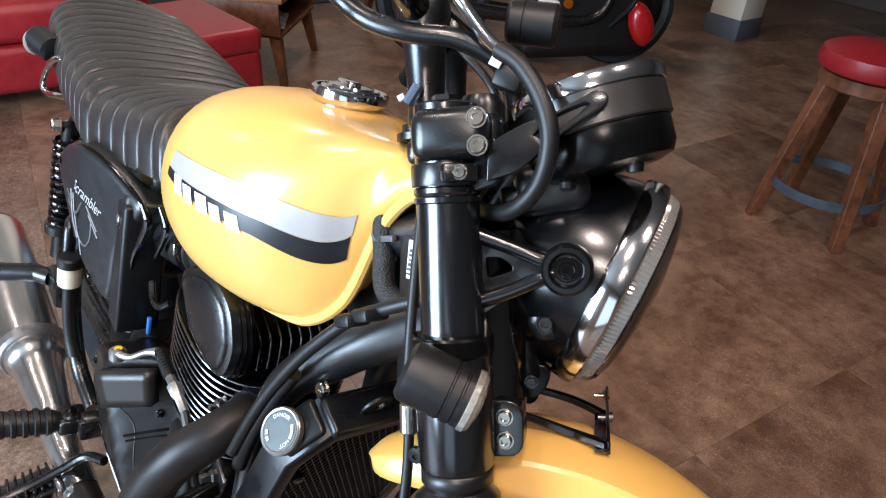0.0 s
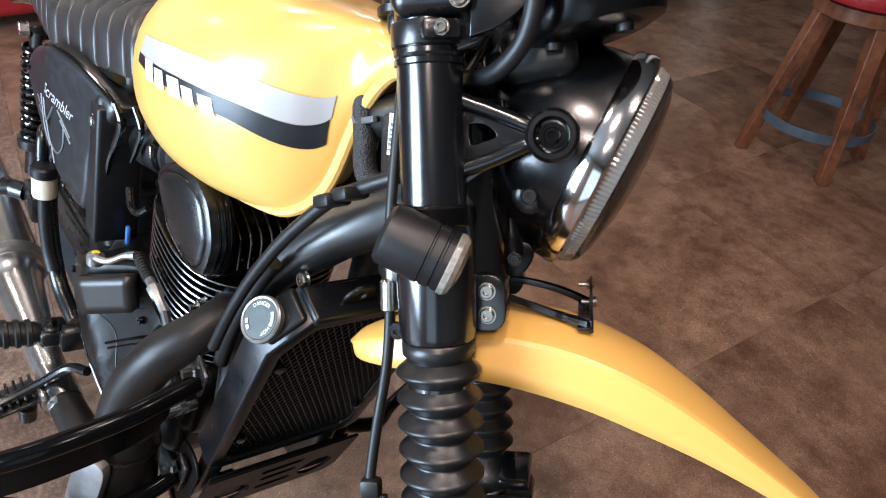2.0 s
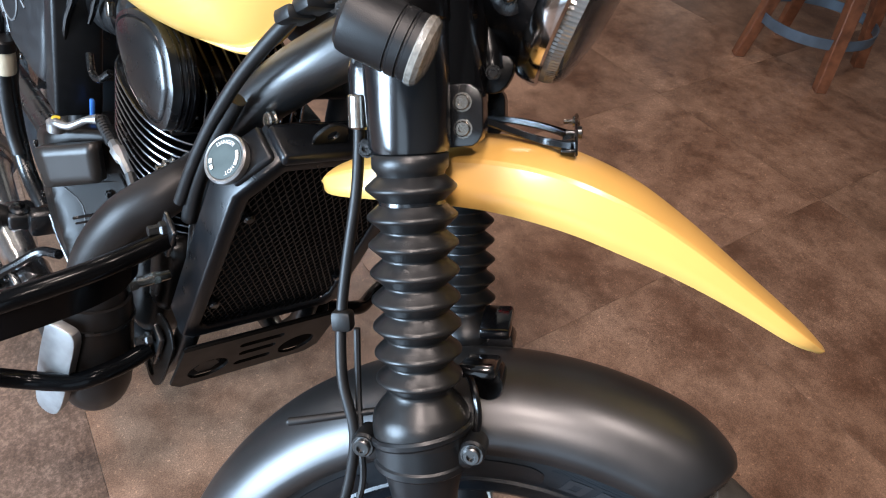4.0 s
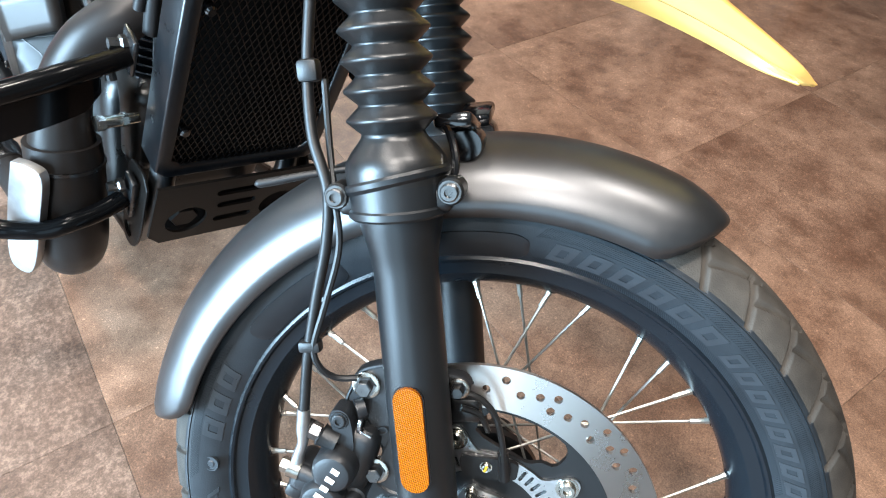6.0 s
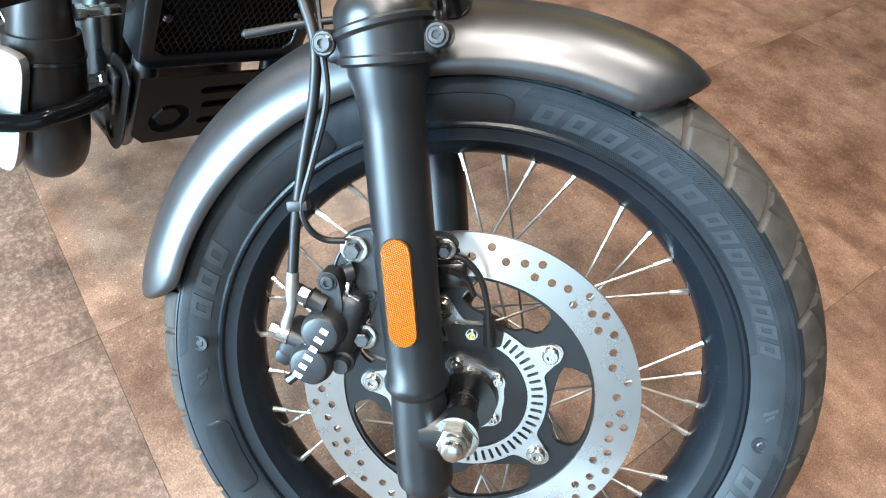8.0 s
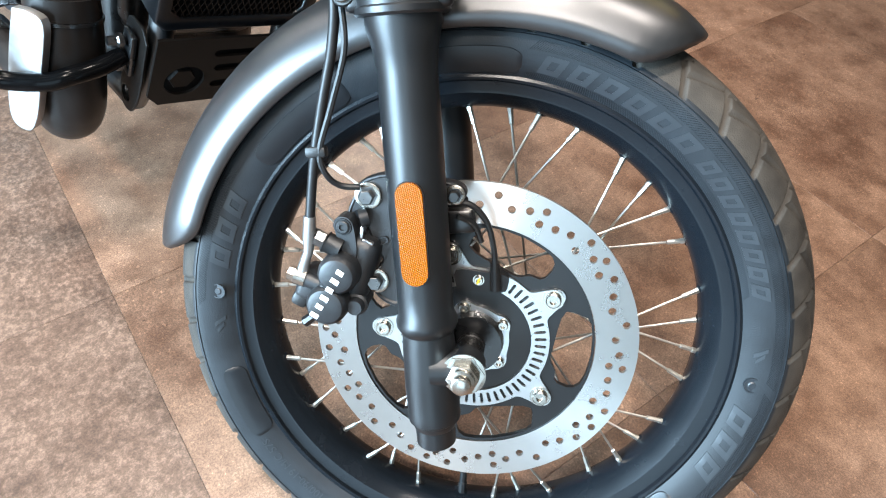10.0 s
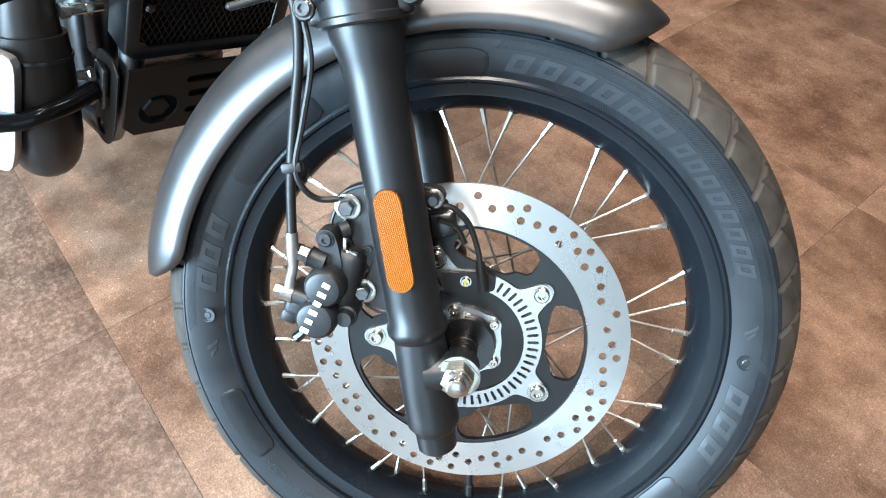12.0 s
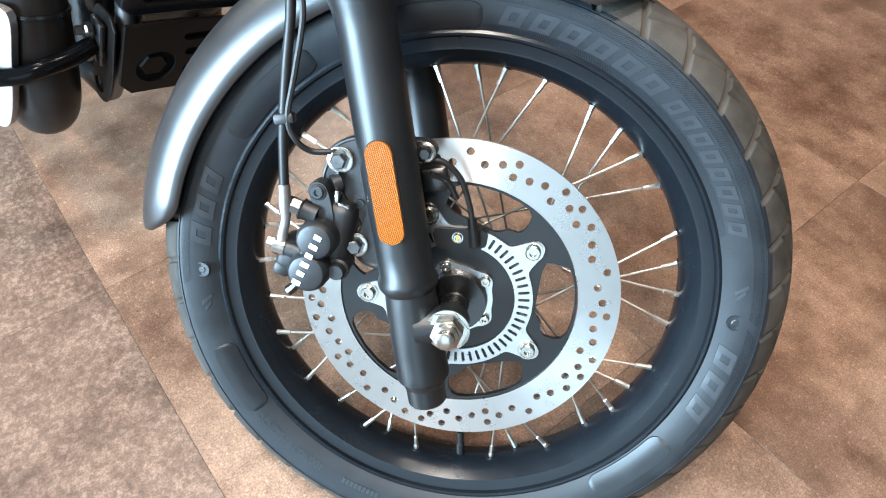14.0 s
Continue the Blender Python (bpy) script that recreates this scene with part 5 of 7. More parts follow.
tank = part("fuel_tank", tank_mesh(), YELLOW, bike, "bright yellow teardrop fuel tank with side stripes", sharp=60)


def stripe(s0, s1, va, vb, out, n=40, slant=0.0):
    """A band along the tank's right side between two lines of heights."""
    rows = []
    for k in range(n + 1):
        row = []
        for j in range(5):
            v0 = va(k / n) + (vb(k / n) - va(k / n)) * j / 4
            s = s0 + (s1 - s0) * k / n + slant * j / 4
            p, q, r = tank_point(s, v0), tank_point(s + 0.004, v0), tank_point(s, v0 + 0.02)
            nrm = (q - p).cross(r - p).normalized()
            if nrm.y > 0:
                nrm = -nrm
            row.append(p + nrm * out)
        rows.append(row)
    return grid_bm(rows, False)


def front_dip(t, deep):
    """The stripes fall towards their front ends."""
    return deep * max(0.0, 1 - t / 0.45) ** 1.3


part("silver_stripe", stripe(0.236, 0.635, lambda t: 0.84 - 0.045 * math.sin(t * 2.2) + front_dip(t, 0.05), lambda t: 0.985 - 0.085 * t + front_dip(t, 0.06), 0.0010), SILVER_DECAL, tank, "silver side stripe")
part("black_stripe", stripe(0.240, 0.640, lambda t: 0.985 - 0.085 * t + front_dip(t, 0.06), lambda t: 1.15 - 0.20 * t ** 0.7 + front_dip(t, 0.13), 0.0010), BLACK_DECAL, tank, "black side stripe")
# the maker's lettering is a row of plain white bars
for k in range(5):
    s = 0.606 - 0.0335 * k
    v = 0.908 + 0.0135 * k
    part("white_mark", stripe(s, s - (0.0265 if k % 2 == 0 else 0.0225), lambda t: v + 0.006 * (k % 2), lambda t: v + 0.088, 0.0016, 4, -0.011), WHITE_DECAL, tank)
# pressed lip round the front and the lower edge
for side in (-1, 1):
    line = [tank_point(s / 40, 2.0, side) for s in range(0, 19)]
    line = [Vector((p.x + 0.004, p.y * 1.12, p.z + 0.004)) for p in line]
    part("tank_lip", tube(line, [0.005, 0.006, 0.007, 0.0060, 0.0006], 10, 2), YELLOW, tank)
CAP = Matrix.Translation((-0.530, 0.006, 0.9455)) @ pose(0, 0, 0, 0, -7, 0)
cap = part("filler_cap", lathe([(0.0, -0.012), (0.036, -0.012), (0.037, 0.0), (0.0405, 0.003), (0.0425, 0.008), (0.0415, 0.014), (0.0385, 0.0165), (0.0360, 0.0160), (0.0345, 0.0135), (0.0330, 0.0135), (0.0318, 0.0165), (0.029, 0.018), (0.0275, 0.0165), (0.0255, 0.0165), (0.0235, 0.0195), (0.014, 0.021), (0.0, 0.0215)], "z", 56, CAP), CHROME, tank, "round chrome filler cap")
part("cap_key_cover", block(0.030, 0.014, 0.008, CAP @ Matrix.Translation((0.005, -0.006, 0.0215)), 0.003, 3), CHROME, tank)
part("tank_strap", block(0.035, 0.03, 0.03, pose(-0.868, 0.0, 0.815, 0, 25, 0), 0.008, 3), YELLOW, tank)

# seat with rolled ribs
def seat_mesh():
    rows = []
    n = 456
    for k in range(n + 1):
        s = k / n
        x0 = -0.79 - 0.74 * s
        wide = 0.108 + 0.052 * min(1, s / 0.35) - 0.02 * max(0, s - 0.6) / 0.4
        if s > 0.88:
            wide *= math.sqrt(max(0.02, 1 - ((s - 0.88) / 0.125) ** 2))
        crown = 0.846 - 0.050 * min(1, s / 0.32) + 0.035 * max(0, (s - 0.32) / 0.68)
        base = 0.752 - 0.045 * min(1, s / 0.3) + 0.035 * max(0, (s - 0.3) / 0.7)
        if s < 0.05:
            crown -= 0.03 * (1 - s / 0.05) ** 2
        rib = abs(math.sin(math.pi * s * 19)) ** 0.30 if 0.02 < s < 0.97 else 0.5
        lift = -0.0065 * (1 - rib)
        row = []
        for j in range(-16, 17):
            u = j / 16
            ang = u * math.pi / 2 * 1.12
            y = wide * math.copysign(abs(math.sin(min(1.57, abs(ang)))) ** 0.78, u) if j else 0.0
            fall = 1 - abs(math.cos(min(1.57, abs(ang)))) ** 0.55 if abs(ang) < 1.57 else 1.0
            z = crown - (crown - base) * (0.72 * fall + 0.28 * abs(u) ** 6)
            grow = 1 + lift * 5 * fall
            row.append((x0 + 0.055 * u * u + 0.0, y * grow, z + lift * (1 - 0.6 * fall)))
        rows.append(row)
    bm = grid_bm(rows, False)
    return bm


seat = part("seat", seat_mesh(), SEAT_VINYL, bike, "black ribbed vinyl seat", sharp=80)
part("seat_pan", block(0.68, 0.22, 0.05, pose(-1.13, 0, 0.725), 0.02, 3), BLACK_MATT, seat)
part("tail_frame", join(tube([(-0.80, -0.11, 0.735), (-1.0, -0.13, 0.705), (-1.25, -0.14, 0.725), (-1.45, -0.12, 0.75), (-1.5, 0, 0.75), (-1.45, 0.12, 0.75), (-1.25, 0.14, 0.725), (-1.0, 0.13, 0.705), (-0.80, 0.11, 0.735)], 0.013, 12)), BLACK_SATIN, bike, "black tubular rear frame")
rail = part("grab_rail", tube([(-1.19, -0.135, 0.765), (-1.215, -0.158, 0.765), (-1.270, -0.163, 0.737), (-1.325, -0.163, 0.695), (-1.335, -0.162, 0.674), (-1.300, -0.160, 0.674), (-1.215, -0.158, 0.700), (-1.165, -0.135, 0.710)], 0.0058, 12), CHROME, bike, "slim chrome grab rail")
rear_ind = part("rear_indicator", lathe([(0, -0.028), (0.02, -0.028), (0.024, -0.022), (0.024, 0.022), (0.018, 0.026), (0, 0.027)], "x", 28, pose(-1.315, -0.162, 0.762, 0, 12, 25)), BLACK_MATT, bike, "black rear turn indicator")
part("rear_lens", lathe([(0.023, 0.020), (0.0235, 0.030), (0.016, 0.037), (0, 0.038)], "x", 28, pose(-1.315, -0.162, 0.762, 0, 12, 205)), CLEAR_LENS, rear_ind)

# side cover
cover_outline = [(-1.070, 0.653), (-1.02, 0.690), (-0.96, 0.715), (-0.926, 0.727), (-0.858, 0.726), (-0.790, 0.711), (-0.769, 0.700), (-0.782, 0.673), (-0.802, 0.641), (-0.821, 0.600), (-0.826, 0.551), (-0.836, 0.512), (-0.852, 0.507), (-0.877, 0.519), (-0.906, 0.535), (-0.935, 0.566), (-1.01, 0.600), (-1.068, 0.632)]


def cover_y(x):
    return -0.175 + (0.29 * (x + 0.93) if x > -0.93 else 0.02 * (x + 0.93))


cover_line = rounded(cover_outline)
side_cover = part("side_cover", bowl(cover_line, [(0.97, 0.055), (0.995, 0.030), (1.0, 0.018), (0.992, 0.0105), (0.972, 0.0048), (0.945, 0.0018), (0.91, 0.0004), (0.87, 0.0), (0.6, 0.0), (0.2, 0.0)], lambda x, z: cover_y(x)), SIDE_COVER, bike, "matt black triangular side cover", sharp=50)
part("cover_edge", tube([(x, cover_y(x) + 0.004, z) for x, z in cover_outline[2:7]], 0.0035, 8), BLACK_GLOSS, side_cover)
part("cover_lip", tube([(-0.762, -0.128, 0.712), (-0.752, -0.122, 0.690), (-0.768, -0.122, 0.655), (-0.786, -0.126, 0.620), (-0.795, -0.130, 0.56)], [0.004, 0.006, 0.006, 0.005, 0.003], 10), BLACK_GLOSS, side_cover)
part("cover_lip", tube([(-0.745, -0.110, 0.715), (-0.730, -0.104, 0.690), (-0.745, -0.104, 0.655), (-0.758, -0.106, 0.630)], [0.003, 0.0045, 0.0045, 0.003], 10), BLACK_GLOSS, side_cover)
part("air_box", join(block(0.05, 0.062, 0.215, pose(-0.812, -0.112, 0.588, 0, 2, 0), 0.006, 3), block(0.14, 0.10, 0.10, pose(-0.86, -0.09, 0.66, 0, 0, 0), 0.012, 3)), BLACK_MATT, side_cover)
part("cover_boss", lathe([(0, 0.004), (0.0135, 0.004), (0.0135, -0.001), (0.0115, -0.0035), (0.0100, -0.0015), (0, -0.0015)], "y", 24, Matrix.Translation((-0.811, cover_y(-0.811), 0.664))), BLACK_SATIN, side_cover)
part("cover_bolt", bolt(-0.811, cover_y(-0.811) - 0.001, 0.664, 0.0066, 0.004), ALU, side_cover)
part("cover_bolt", bolt(-1.045, cover_y(-1.045), 0.650, 0.0055, 0.003), BLACK_GLOSS, side_cover)
part("cover_bolt", bolt(-0.885, cover_y(-0.885) + 0.001, 0.527, 0.0045, 0.003), BLACK_GLOSS, side_cover)
# the model's script and badge are plain strokes
def on_cover(u, v, x0, z0, ax, az, bx, bz):
    x, z = x0 + u * ax + v * bx, z0 + u * az + v * bz
    return Vector((x, cover_y(x) - 0.0008, z))


script = letters("Scrambler", 0.0235)
for v in script.verts:
    u, h = v.co.x * 0.82 + 0.30 * v.co.y, v.co.y * 1.15
    v.co = on_cover(u, h, -0.900, 0.6520, 0.985, -0.170, 0.170, 0.985)
part("script", script, DIM_DECAL, side_cover, "white script lettering")
for line in (((-0.985, 0.628), (-0.962, 0.622), (-0.948, 0.628)), ((-0.975, 0.615), (-0.953, 0.610)), ((-0.960, 0.640), (-0.942, 0.600), (-0.920, 0.575)), ((-0.945, 0.640), (-0.930, 0.612), (-0.912, 0.640)), ((-0.930, 0.612), (-0.918, 0.580), (-0.900, 0.572), (-0.886, 0.592), (-0.884, 0.625)), ((-0.900, 0.640), (-0.868, 0.612)), ((-0.893, 0.628), (-0.866, 0.603)), ((-0.915, 0.575), (-0.908, 0.552))):
    part("grey_mark", tube([(x, cover_y(x) - 0.0004, z) for x, z in line], 0.0018, 6, 4), GREY_DECAL, side_cover)

# rear shock on the right
shock_top, shock_foot = Vector((-1.130, -0.150, 0.678)), Vector((-1.19, -0.150, 0.39))
way = (shock_foot - shock_top)
shock = part("rear_shock", tube([shock_top, shock_top + way * 0.5, shock_foot], [0.014, 0.014, 0.018], 16, 1, False), BLACK_SATIN, bike, "black coil spring rear shock")
coil = []
for k in range(12 * 16 + 1):
    a = 2 * math.pi * k / 16
    p = shock_top.lerp(shock_foot, 0.08 + 0.64 * k / 192)
    coil.append((p.x + 0.0215 * math.cos(a), p.y + 0.0215 * math.sin(a), p.z))
part("spring", tube(coil, 0.0044, 8, 1, False), BLACK_GLOSS, shock)
part("shock_bolt", hexnut(shock_top.x, -0.165, shock_top.z, 0.011, 0.014), ZINC, shock)
part("spring_seat", lathe([(0, -0.01), (0.03, -0.01), (0.03, 0.006), (0.02, 0.012), (0, 0.012)], "z", 28, Matrix.Translation(shock_top.lerp(shock_foot, 0.76))), BLACK_SATIN, shock)

# rear wheel
RW = Matrix.Translation((-1.33, 0.0, 0.31))
rear = part("rear_wheel", lathe_ring([(0.225, -0.05), (0.232, -0.048), (0.205, -0.02), (0.205, 0.02), (0.232, 0.048), (0.225, 0.05), (0.20, 0.03), (0.192, 0.0), (0.20, -0.03)], "y", 72), RIM_BLACK, bike, "black spoked rear wheel", RW)
part("tyre", lathe_ring([(0.226, -0.05), (0.245, -0.062), (0.27, -0.068), (0.29, -0.062), (0.305, -0.04), (0.312, 0), (0.305, 0.04), (0.29, 0.062), (0.27, 0.068), (0.245, 0.062), (0.226, 0.05), (0.235, 0)], "y", 96), TYRE_RUBBER, rear, "", RW)
part("hub", lathe([(0, -0.07), (0.05, -0.07), (0.055, -0.03), (0.04, 0), (0.055, 0.03), (0.05, 0.07), (0, 0.07)], "y", 32), BLACK_SATIN, rear, "", RW)
for i in range(36):
    a = radians(10 * i)
    s = -1 if i % 2 else 1
    part("spoke", tube([arc(0.196, s * 0.008, a), arc(0.052, s * 0.04, a + radians(58 if i % 4 < 2 else -58))], 0.0018, 6, 1, False), SPOKE_STEEL, rear, "", RW)
part("swing_arm", join(tube([(-0.82, -0.10, 0.36), (-1.33, -0.115, 0.31)], 0.022, 12, 1, False), tube([(-0.82, 0.10, 0.36), (-1.33, 0.115, 0.31)], 0.022, 12, 1, False), tube([(-0.85, -0.1, 0.36), (-0.85, 0.1, 0.36)], 0.03, 12, 1, False)), BLACK_SATIN, bike, "black swing arm")
part("rear_mudguard", grid_bm([[(RW @ arc(0.335 - 0.02 * abs(u), 0.08 * u, radians(a))) for u in (-1, -0.6, 0, 0.6, 1)] for a in range(20, 150, 6)], False), BLACK_SATIN, bike, "black rear mudguard", solid=0.003)

# engine: crankcase, finned barrel and head
engine = part("engine", join(block(0.34, 0.22, 0.20, pose(-0.70, 0, 0.36), 0.04, 4), block(0.20, 0.19, 0.14, pose(-0.60, 0, 0.405, 0, 8, 0), 0.03, 3)), ENGINE_BLACK, bike, "black single-cylinder engine with cooling fins")
BARREL = Matrix.Translation((-0.618, 0.0, 0.474)) @ pose(0, 0, 0, 0, 5, 0)
part("barrel", lathe([(0.0, -0.03), (0.085, -0.03), (0.085, 0.17), (0, 0.17)], "z", 40, BARREL), BLACK_MATT, engine)


def fin_line(size_x, size_y, z, n=56):
    line = []
    for k in range(n):
        a = 2 * math.pi * k / n
        c, s = math.cos(a), math.sin(a)
        line.append(BARREL @ Vector((size_x * math.copysign(abs(c) ** 0.72, c), size_y * math.copysign(abs(s) ** 0.72, s), z)))
    return line


for k in range(13):
    sx, sy, z = 0.121 - 0.0004 * (12 - k), 0.107 - 0.0003 * (12 - k), 0.0112 * k
    sheet = part("cooling_fin", grid_bm([fin_line(0.6 * sx, 0.6 * sy, z), fin_line(sx, sy, z), fin_line(sx, sy, z + 0.0024), fin_line(0.6 * sx, 0.6 * sy, z + 0.0024)], True, True, True), BLACK_GLOSS, engine)
    # the rim's highlight, put in as a thin pale strip
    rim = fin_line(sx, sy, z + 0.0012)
    part("fin_highlight", tube(rim + rim[:2], 0.0016, 6, 1, False), FIN_BRIGHT, sheet)
head = part("cylinder_head", block(0.165, 0.15, 0.075, pose(-0.607, 0, 0.643, 0, 3, 0), 0.012, 3), ENGINE_BLACK, engine)
FIN_FRONT = [(-0.4965, 0.624), (-0.4970, 0.648), (-0.5005, 0.662), (-0.518, 0.673), (-0.550, 0.685), (-0.585, 0.698)]
for k in range(10):
    y = -0.0600 + 0.013 * k
    plain = part("head_fin", side_plate([(-0.70, 0.624)] + FIN_FRONT + [(-0.70, 0.715)], y, 0.0032), BLACK_GLOSS, engine)
    # pale strip for the highlight down the fin's front; the nub is a bolt
    part("fin_highlight", tube([(x + 0.0004, y, z) for x, z in FIN_FRONT], 0.0014, 6, 3), FIN_BRIGHT, plain)
    part("fin_nub", bolt(-0.5000, y - 0.0065, 0.634, 0.003, 0.004), FIN_BRIGHT, plain)
part("head_foot", join(block(0.20, 0.185, 0.012, pose(-0.602, 0, 0.622, 0, 4, 0), 0.004, 2)), BLACK_GLOSS, engine)
pod_outline = rounded([(-0.581, 0.633), (-0.604, 0.668), (-0.613, 0.690), (-0.603, 0.707), (-0.575, 0.722), (-0.54, 0.726), (-0.51, 0.712), (-0.495, 0.682), (-0.492, 0.660), (-0.501, 0.626), (-0.520, 0.614), (-0.548, 0.618)], 5)
pod_outline = [(-0.613 + (x + 0.613) * 1.06, z) for x, z in pod_outline]


def pod_y(x, z):
    return -0.118 + 0.145 * (x + 0.62)


part("head_cover", bowl(pod_outline, [(1.0, 0.026), (1.0, 0.002), (0.985, -0.001), (0.90, -0.0035), (0.885, -0.0035), (0.87, -0.0020), (0.855, -0.0020), (0.835, -0.0042), (0.75, -0.0062), (0.5, -0.0085), (0.2, -0.0092)], pod_y), BLACK_SATIN, engine, "rounded black head cover", sharp=40)
for k in range(3):
    part("cover_rib", bowl(pod_outline, [(1.0 + 0.018 * (k + 1), 0.010 + 0.006 * k), (1.0 + 0.018 * (k + 1) + 0.006, 0.0085 + 0.006 * k), (1.0 + 0.018 * (k + 1), 0.007 + 0.006 * k), (0.8, 0.007 + 0.006 * k)], pod_y), BLACK_GLOSS, engine)
part("head_bolt", join(hexnut(-0.511, -0.084, 0.566, 0.009, 0.012), lathe([(0, -0.012), (0.004, -0.012), (0.004, -0.020), (0, -0.021)], "y", 12, Matrix.Translation((-0.511, -0.084, 0.566)))), ZINC, engine)
part("head_bolt", hexnut(-0.500, -0.070, 0.570, 0.006, 0.010), ZINC, engine)
# clutch cover: its outer face lies towards the rear and falls away ahead
cc = rounded([(-0.795, 0.245), (-0.825, 0.33), (-0.820, 0.415), (-0.785, 0.472), (-0.715, 0.506), (-0.650, 0.532), (-0.600, 0.508), (-0.572, 0.44), (-0.572, 0.34), (-0.60, 0.265), (-0.65, 0.22), (-0.72, 0.21)])


def clutch_y(x, z):
    ridge = -0.706 + 0.55 * max(0.0, 0.470 - z)
    low = 0.9 * max(0.0, 0.440 - z) ** 2
    if x < ridge:
        return -0.172 + low + 0.10 * max(0.0, -0.745 - x)
    return min(-0.080, -0.172 + low + 1.05 * (x - ridge))


clutch = part("clutch_cover", bowl(cc, [(1.0, 0.07), (1.0, 0.012), (0.985, 0.005), (0.95, 0.001), (0.90, 0.0), (0.8, 0), (0.7, 0), (0.6, 0), (0.5, 0), (0.4, 0), (0.3, 0), (0.2, 0), (0.1, 0), (0.03, 0)], clutch_y), CLUTCH_BLACK, engine, "satin black clutch cover", sharp=75)


def clutch_line(pts, r, out=0.0, steps=4):
    return tube([(x, clutch_y(x, z) - out, z) for x, z in pts], r, 6, steps)


# raised facet, its highlight painted in by the paler enamel
pad = [[(-0.708 + 0.066 * u + (0.012 - 0.006 * u) * v, 0.488 + 0.040 * u - 0.052 * v) for u in [k / 6 for k in range(7)]] for v in [k / 4 for k in range(5)]]
part("cover_facet", grid_bm([[(x, -0.1745 + 0.78 * max(0.0, x + 0.706), z) for x, z in row] for row in pad], False), CLUTCH_LIT, clutch, sharp=40, solid=0.016)
# creases whose bright lines are painted in the same way
for pts in (((-0.694, 0.436), (-0.665, 0.452), (-0.635, 0.470)), ((-0.706, 0.478), (-0.688, 0.447), (-0.655, 0.425), (-0.635, 0.38), (-0.615, 0.33)), ((-0.628, 0.468), (-0.612, 0.44), (-0.600, 0.41))):
    part("cover_crease", clutch_line(pts, 0.0009, 0.0003), CLUTCH_LIT, clutch)
part("cover_slot", join(clutch_line(((-0.655, 0.405), (-0.632, 0.425), (-0.612, 0.438), (-0.606, 0.430)), 0.0022, 0.0008), clutch_line(((-0.651, 0.399), (-0.628, 0.418), (-0.609, 0.430)), 0.0016, 0.0002)), BLACK_GLOSS, clutch)
for k in range(6):
    part("cover_rib", clutch_line(((-0.76 + 0.010 * k, 0.340 - 0.012 * k), (-0.72 + 0.012 * k, 0.285 - 0.008 * k), (-0.67 + 0.010 * k, 0.255 - 0.003 * k)), 0.0022, 0.0006), BLACK_GLOSS, clutch)
for x, z in ((-0.772, 0.452), (-0.700, 0.488), (-0.620, 0.478), (-0.785, 0.36), (-0.770, 0.275), (-0.640, 0.448)):
    part("cover_screw", bolt(x, clutch_y(x, z) + 0.001, z, 0.0052, 0.006), BLACK_GLOSS, clutch)
lever = part("clutch_lever", join(tube([(-0.6858, -0.1640, 0.5307), (-0.6718, -0.1660, 0.5377), (-0.6558, -0.1560, 0.5417), (-0.6438, -0.1400, 0.5557), (-0.6338, -0.1300, 0.5617)], [0.0075, 0.0055, 0.0045, 0.0045, 0.0065], 12), lathe([(0, -0.008), (0.0105, -0.008), (0.011, 0.004), (0.008, 0.007), (0, 0.008)], "z", 20, pose(-0.6858, -0.1640, 0.5277))), ALU, engine, "bright aluminium clutch lever")
part("lever_mark", lathe([(0, 0.0), (0.005, 0.0), (0.005, 0.0085), (0, 0.009)], "z", 12, pose(-0.6798, -0.1650, 0.5327)), WIRE_YELLOW, engine)
part("cable_sleeve", tube([(-0.6388, -0.1260, 0.5597), (-0.6158, -0.1260, 0.5557), (-0.5888, -0.1260, 0.5547)], [0.0062, 0.0072, 0.0066], 10), RUBBER, engine)
for k in range(9):
    p = Vector((-0.6358, -0.1260, 0.5592)).lerp(Vector((-0.5918, -0.1260, 0.5547)), k / 8)
    part("sleeve_coil", lathe_ring([(0.0066, -0.0012), (0.0080, 0.0), (0.0066, 0.0012)], "x", 12, Matrix.Translation(p)), RUBBER, engine)
part("cable_adjuster", tube([(-0.5918, -0.1260, 0.5547), (-0.5758, -0.1260, 0.5547), (-0.5718, -0.1260, 0.5547), (-0.5558, -0.1260, 0.5537), (-0.5518, -0.1260, 0.5537), (-0.5258, -0.1260, 0.5507)], [0.0062, 0.0062, 0.0090, 0.0082, 0.0058, 0.0055], 8, 1, False), ALU, engine)
part("clutch_cable", tube([(-0.5278, -0.1260, 0.5507), (-0.5068, -0.1260, 0.5347), (-0.4868, -0.1260, 0.5187), (-0.4738, -0.1230, 0.4837)], 0.0058, 10), RUBBER, engine)
part("gear_cover", block(0.14, 0.03, 0.12, pose(-0.87, -0.10, 0.36), 0.02, 3), ENGINE_BLACK, engine)
IH = pose(-0.745, -0.052, 0.655, 0, -10, 12)
intake = part("intake_hose", lathe([(0.0, -0.06), (0.036, -0.06), (0.042, -0.05), (0.042, -0.03), (0.037, -0.024), (0.042, -0.018), (0.042, -0.004), (0.037, 0.002), (0.041, 0.008), (0.041, 0.03), (0.036, 0.034), (0.036, 0.06), (0, 0.06)], "x", 32, IH), RUBBER, bike, "black rubber intake hose")
part("intake_clamp", lathe_ring([(0.0415, 0.010), (0.0432, 0.011), (0.0432, 0.023), (0.0415, 0.024)], "x", 36, IH), BLACK_GLOSS, intake)
part("clamp_screw", block(0.008, 0.010, 0.018, IH @ Matrix.Translation((0.017, -0.044, 0.006)), 0.002), ZINC, intake)
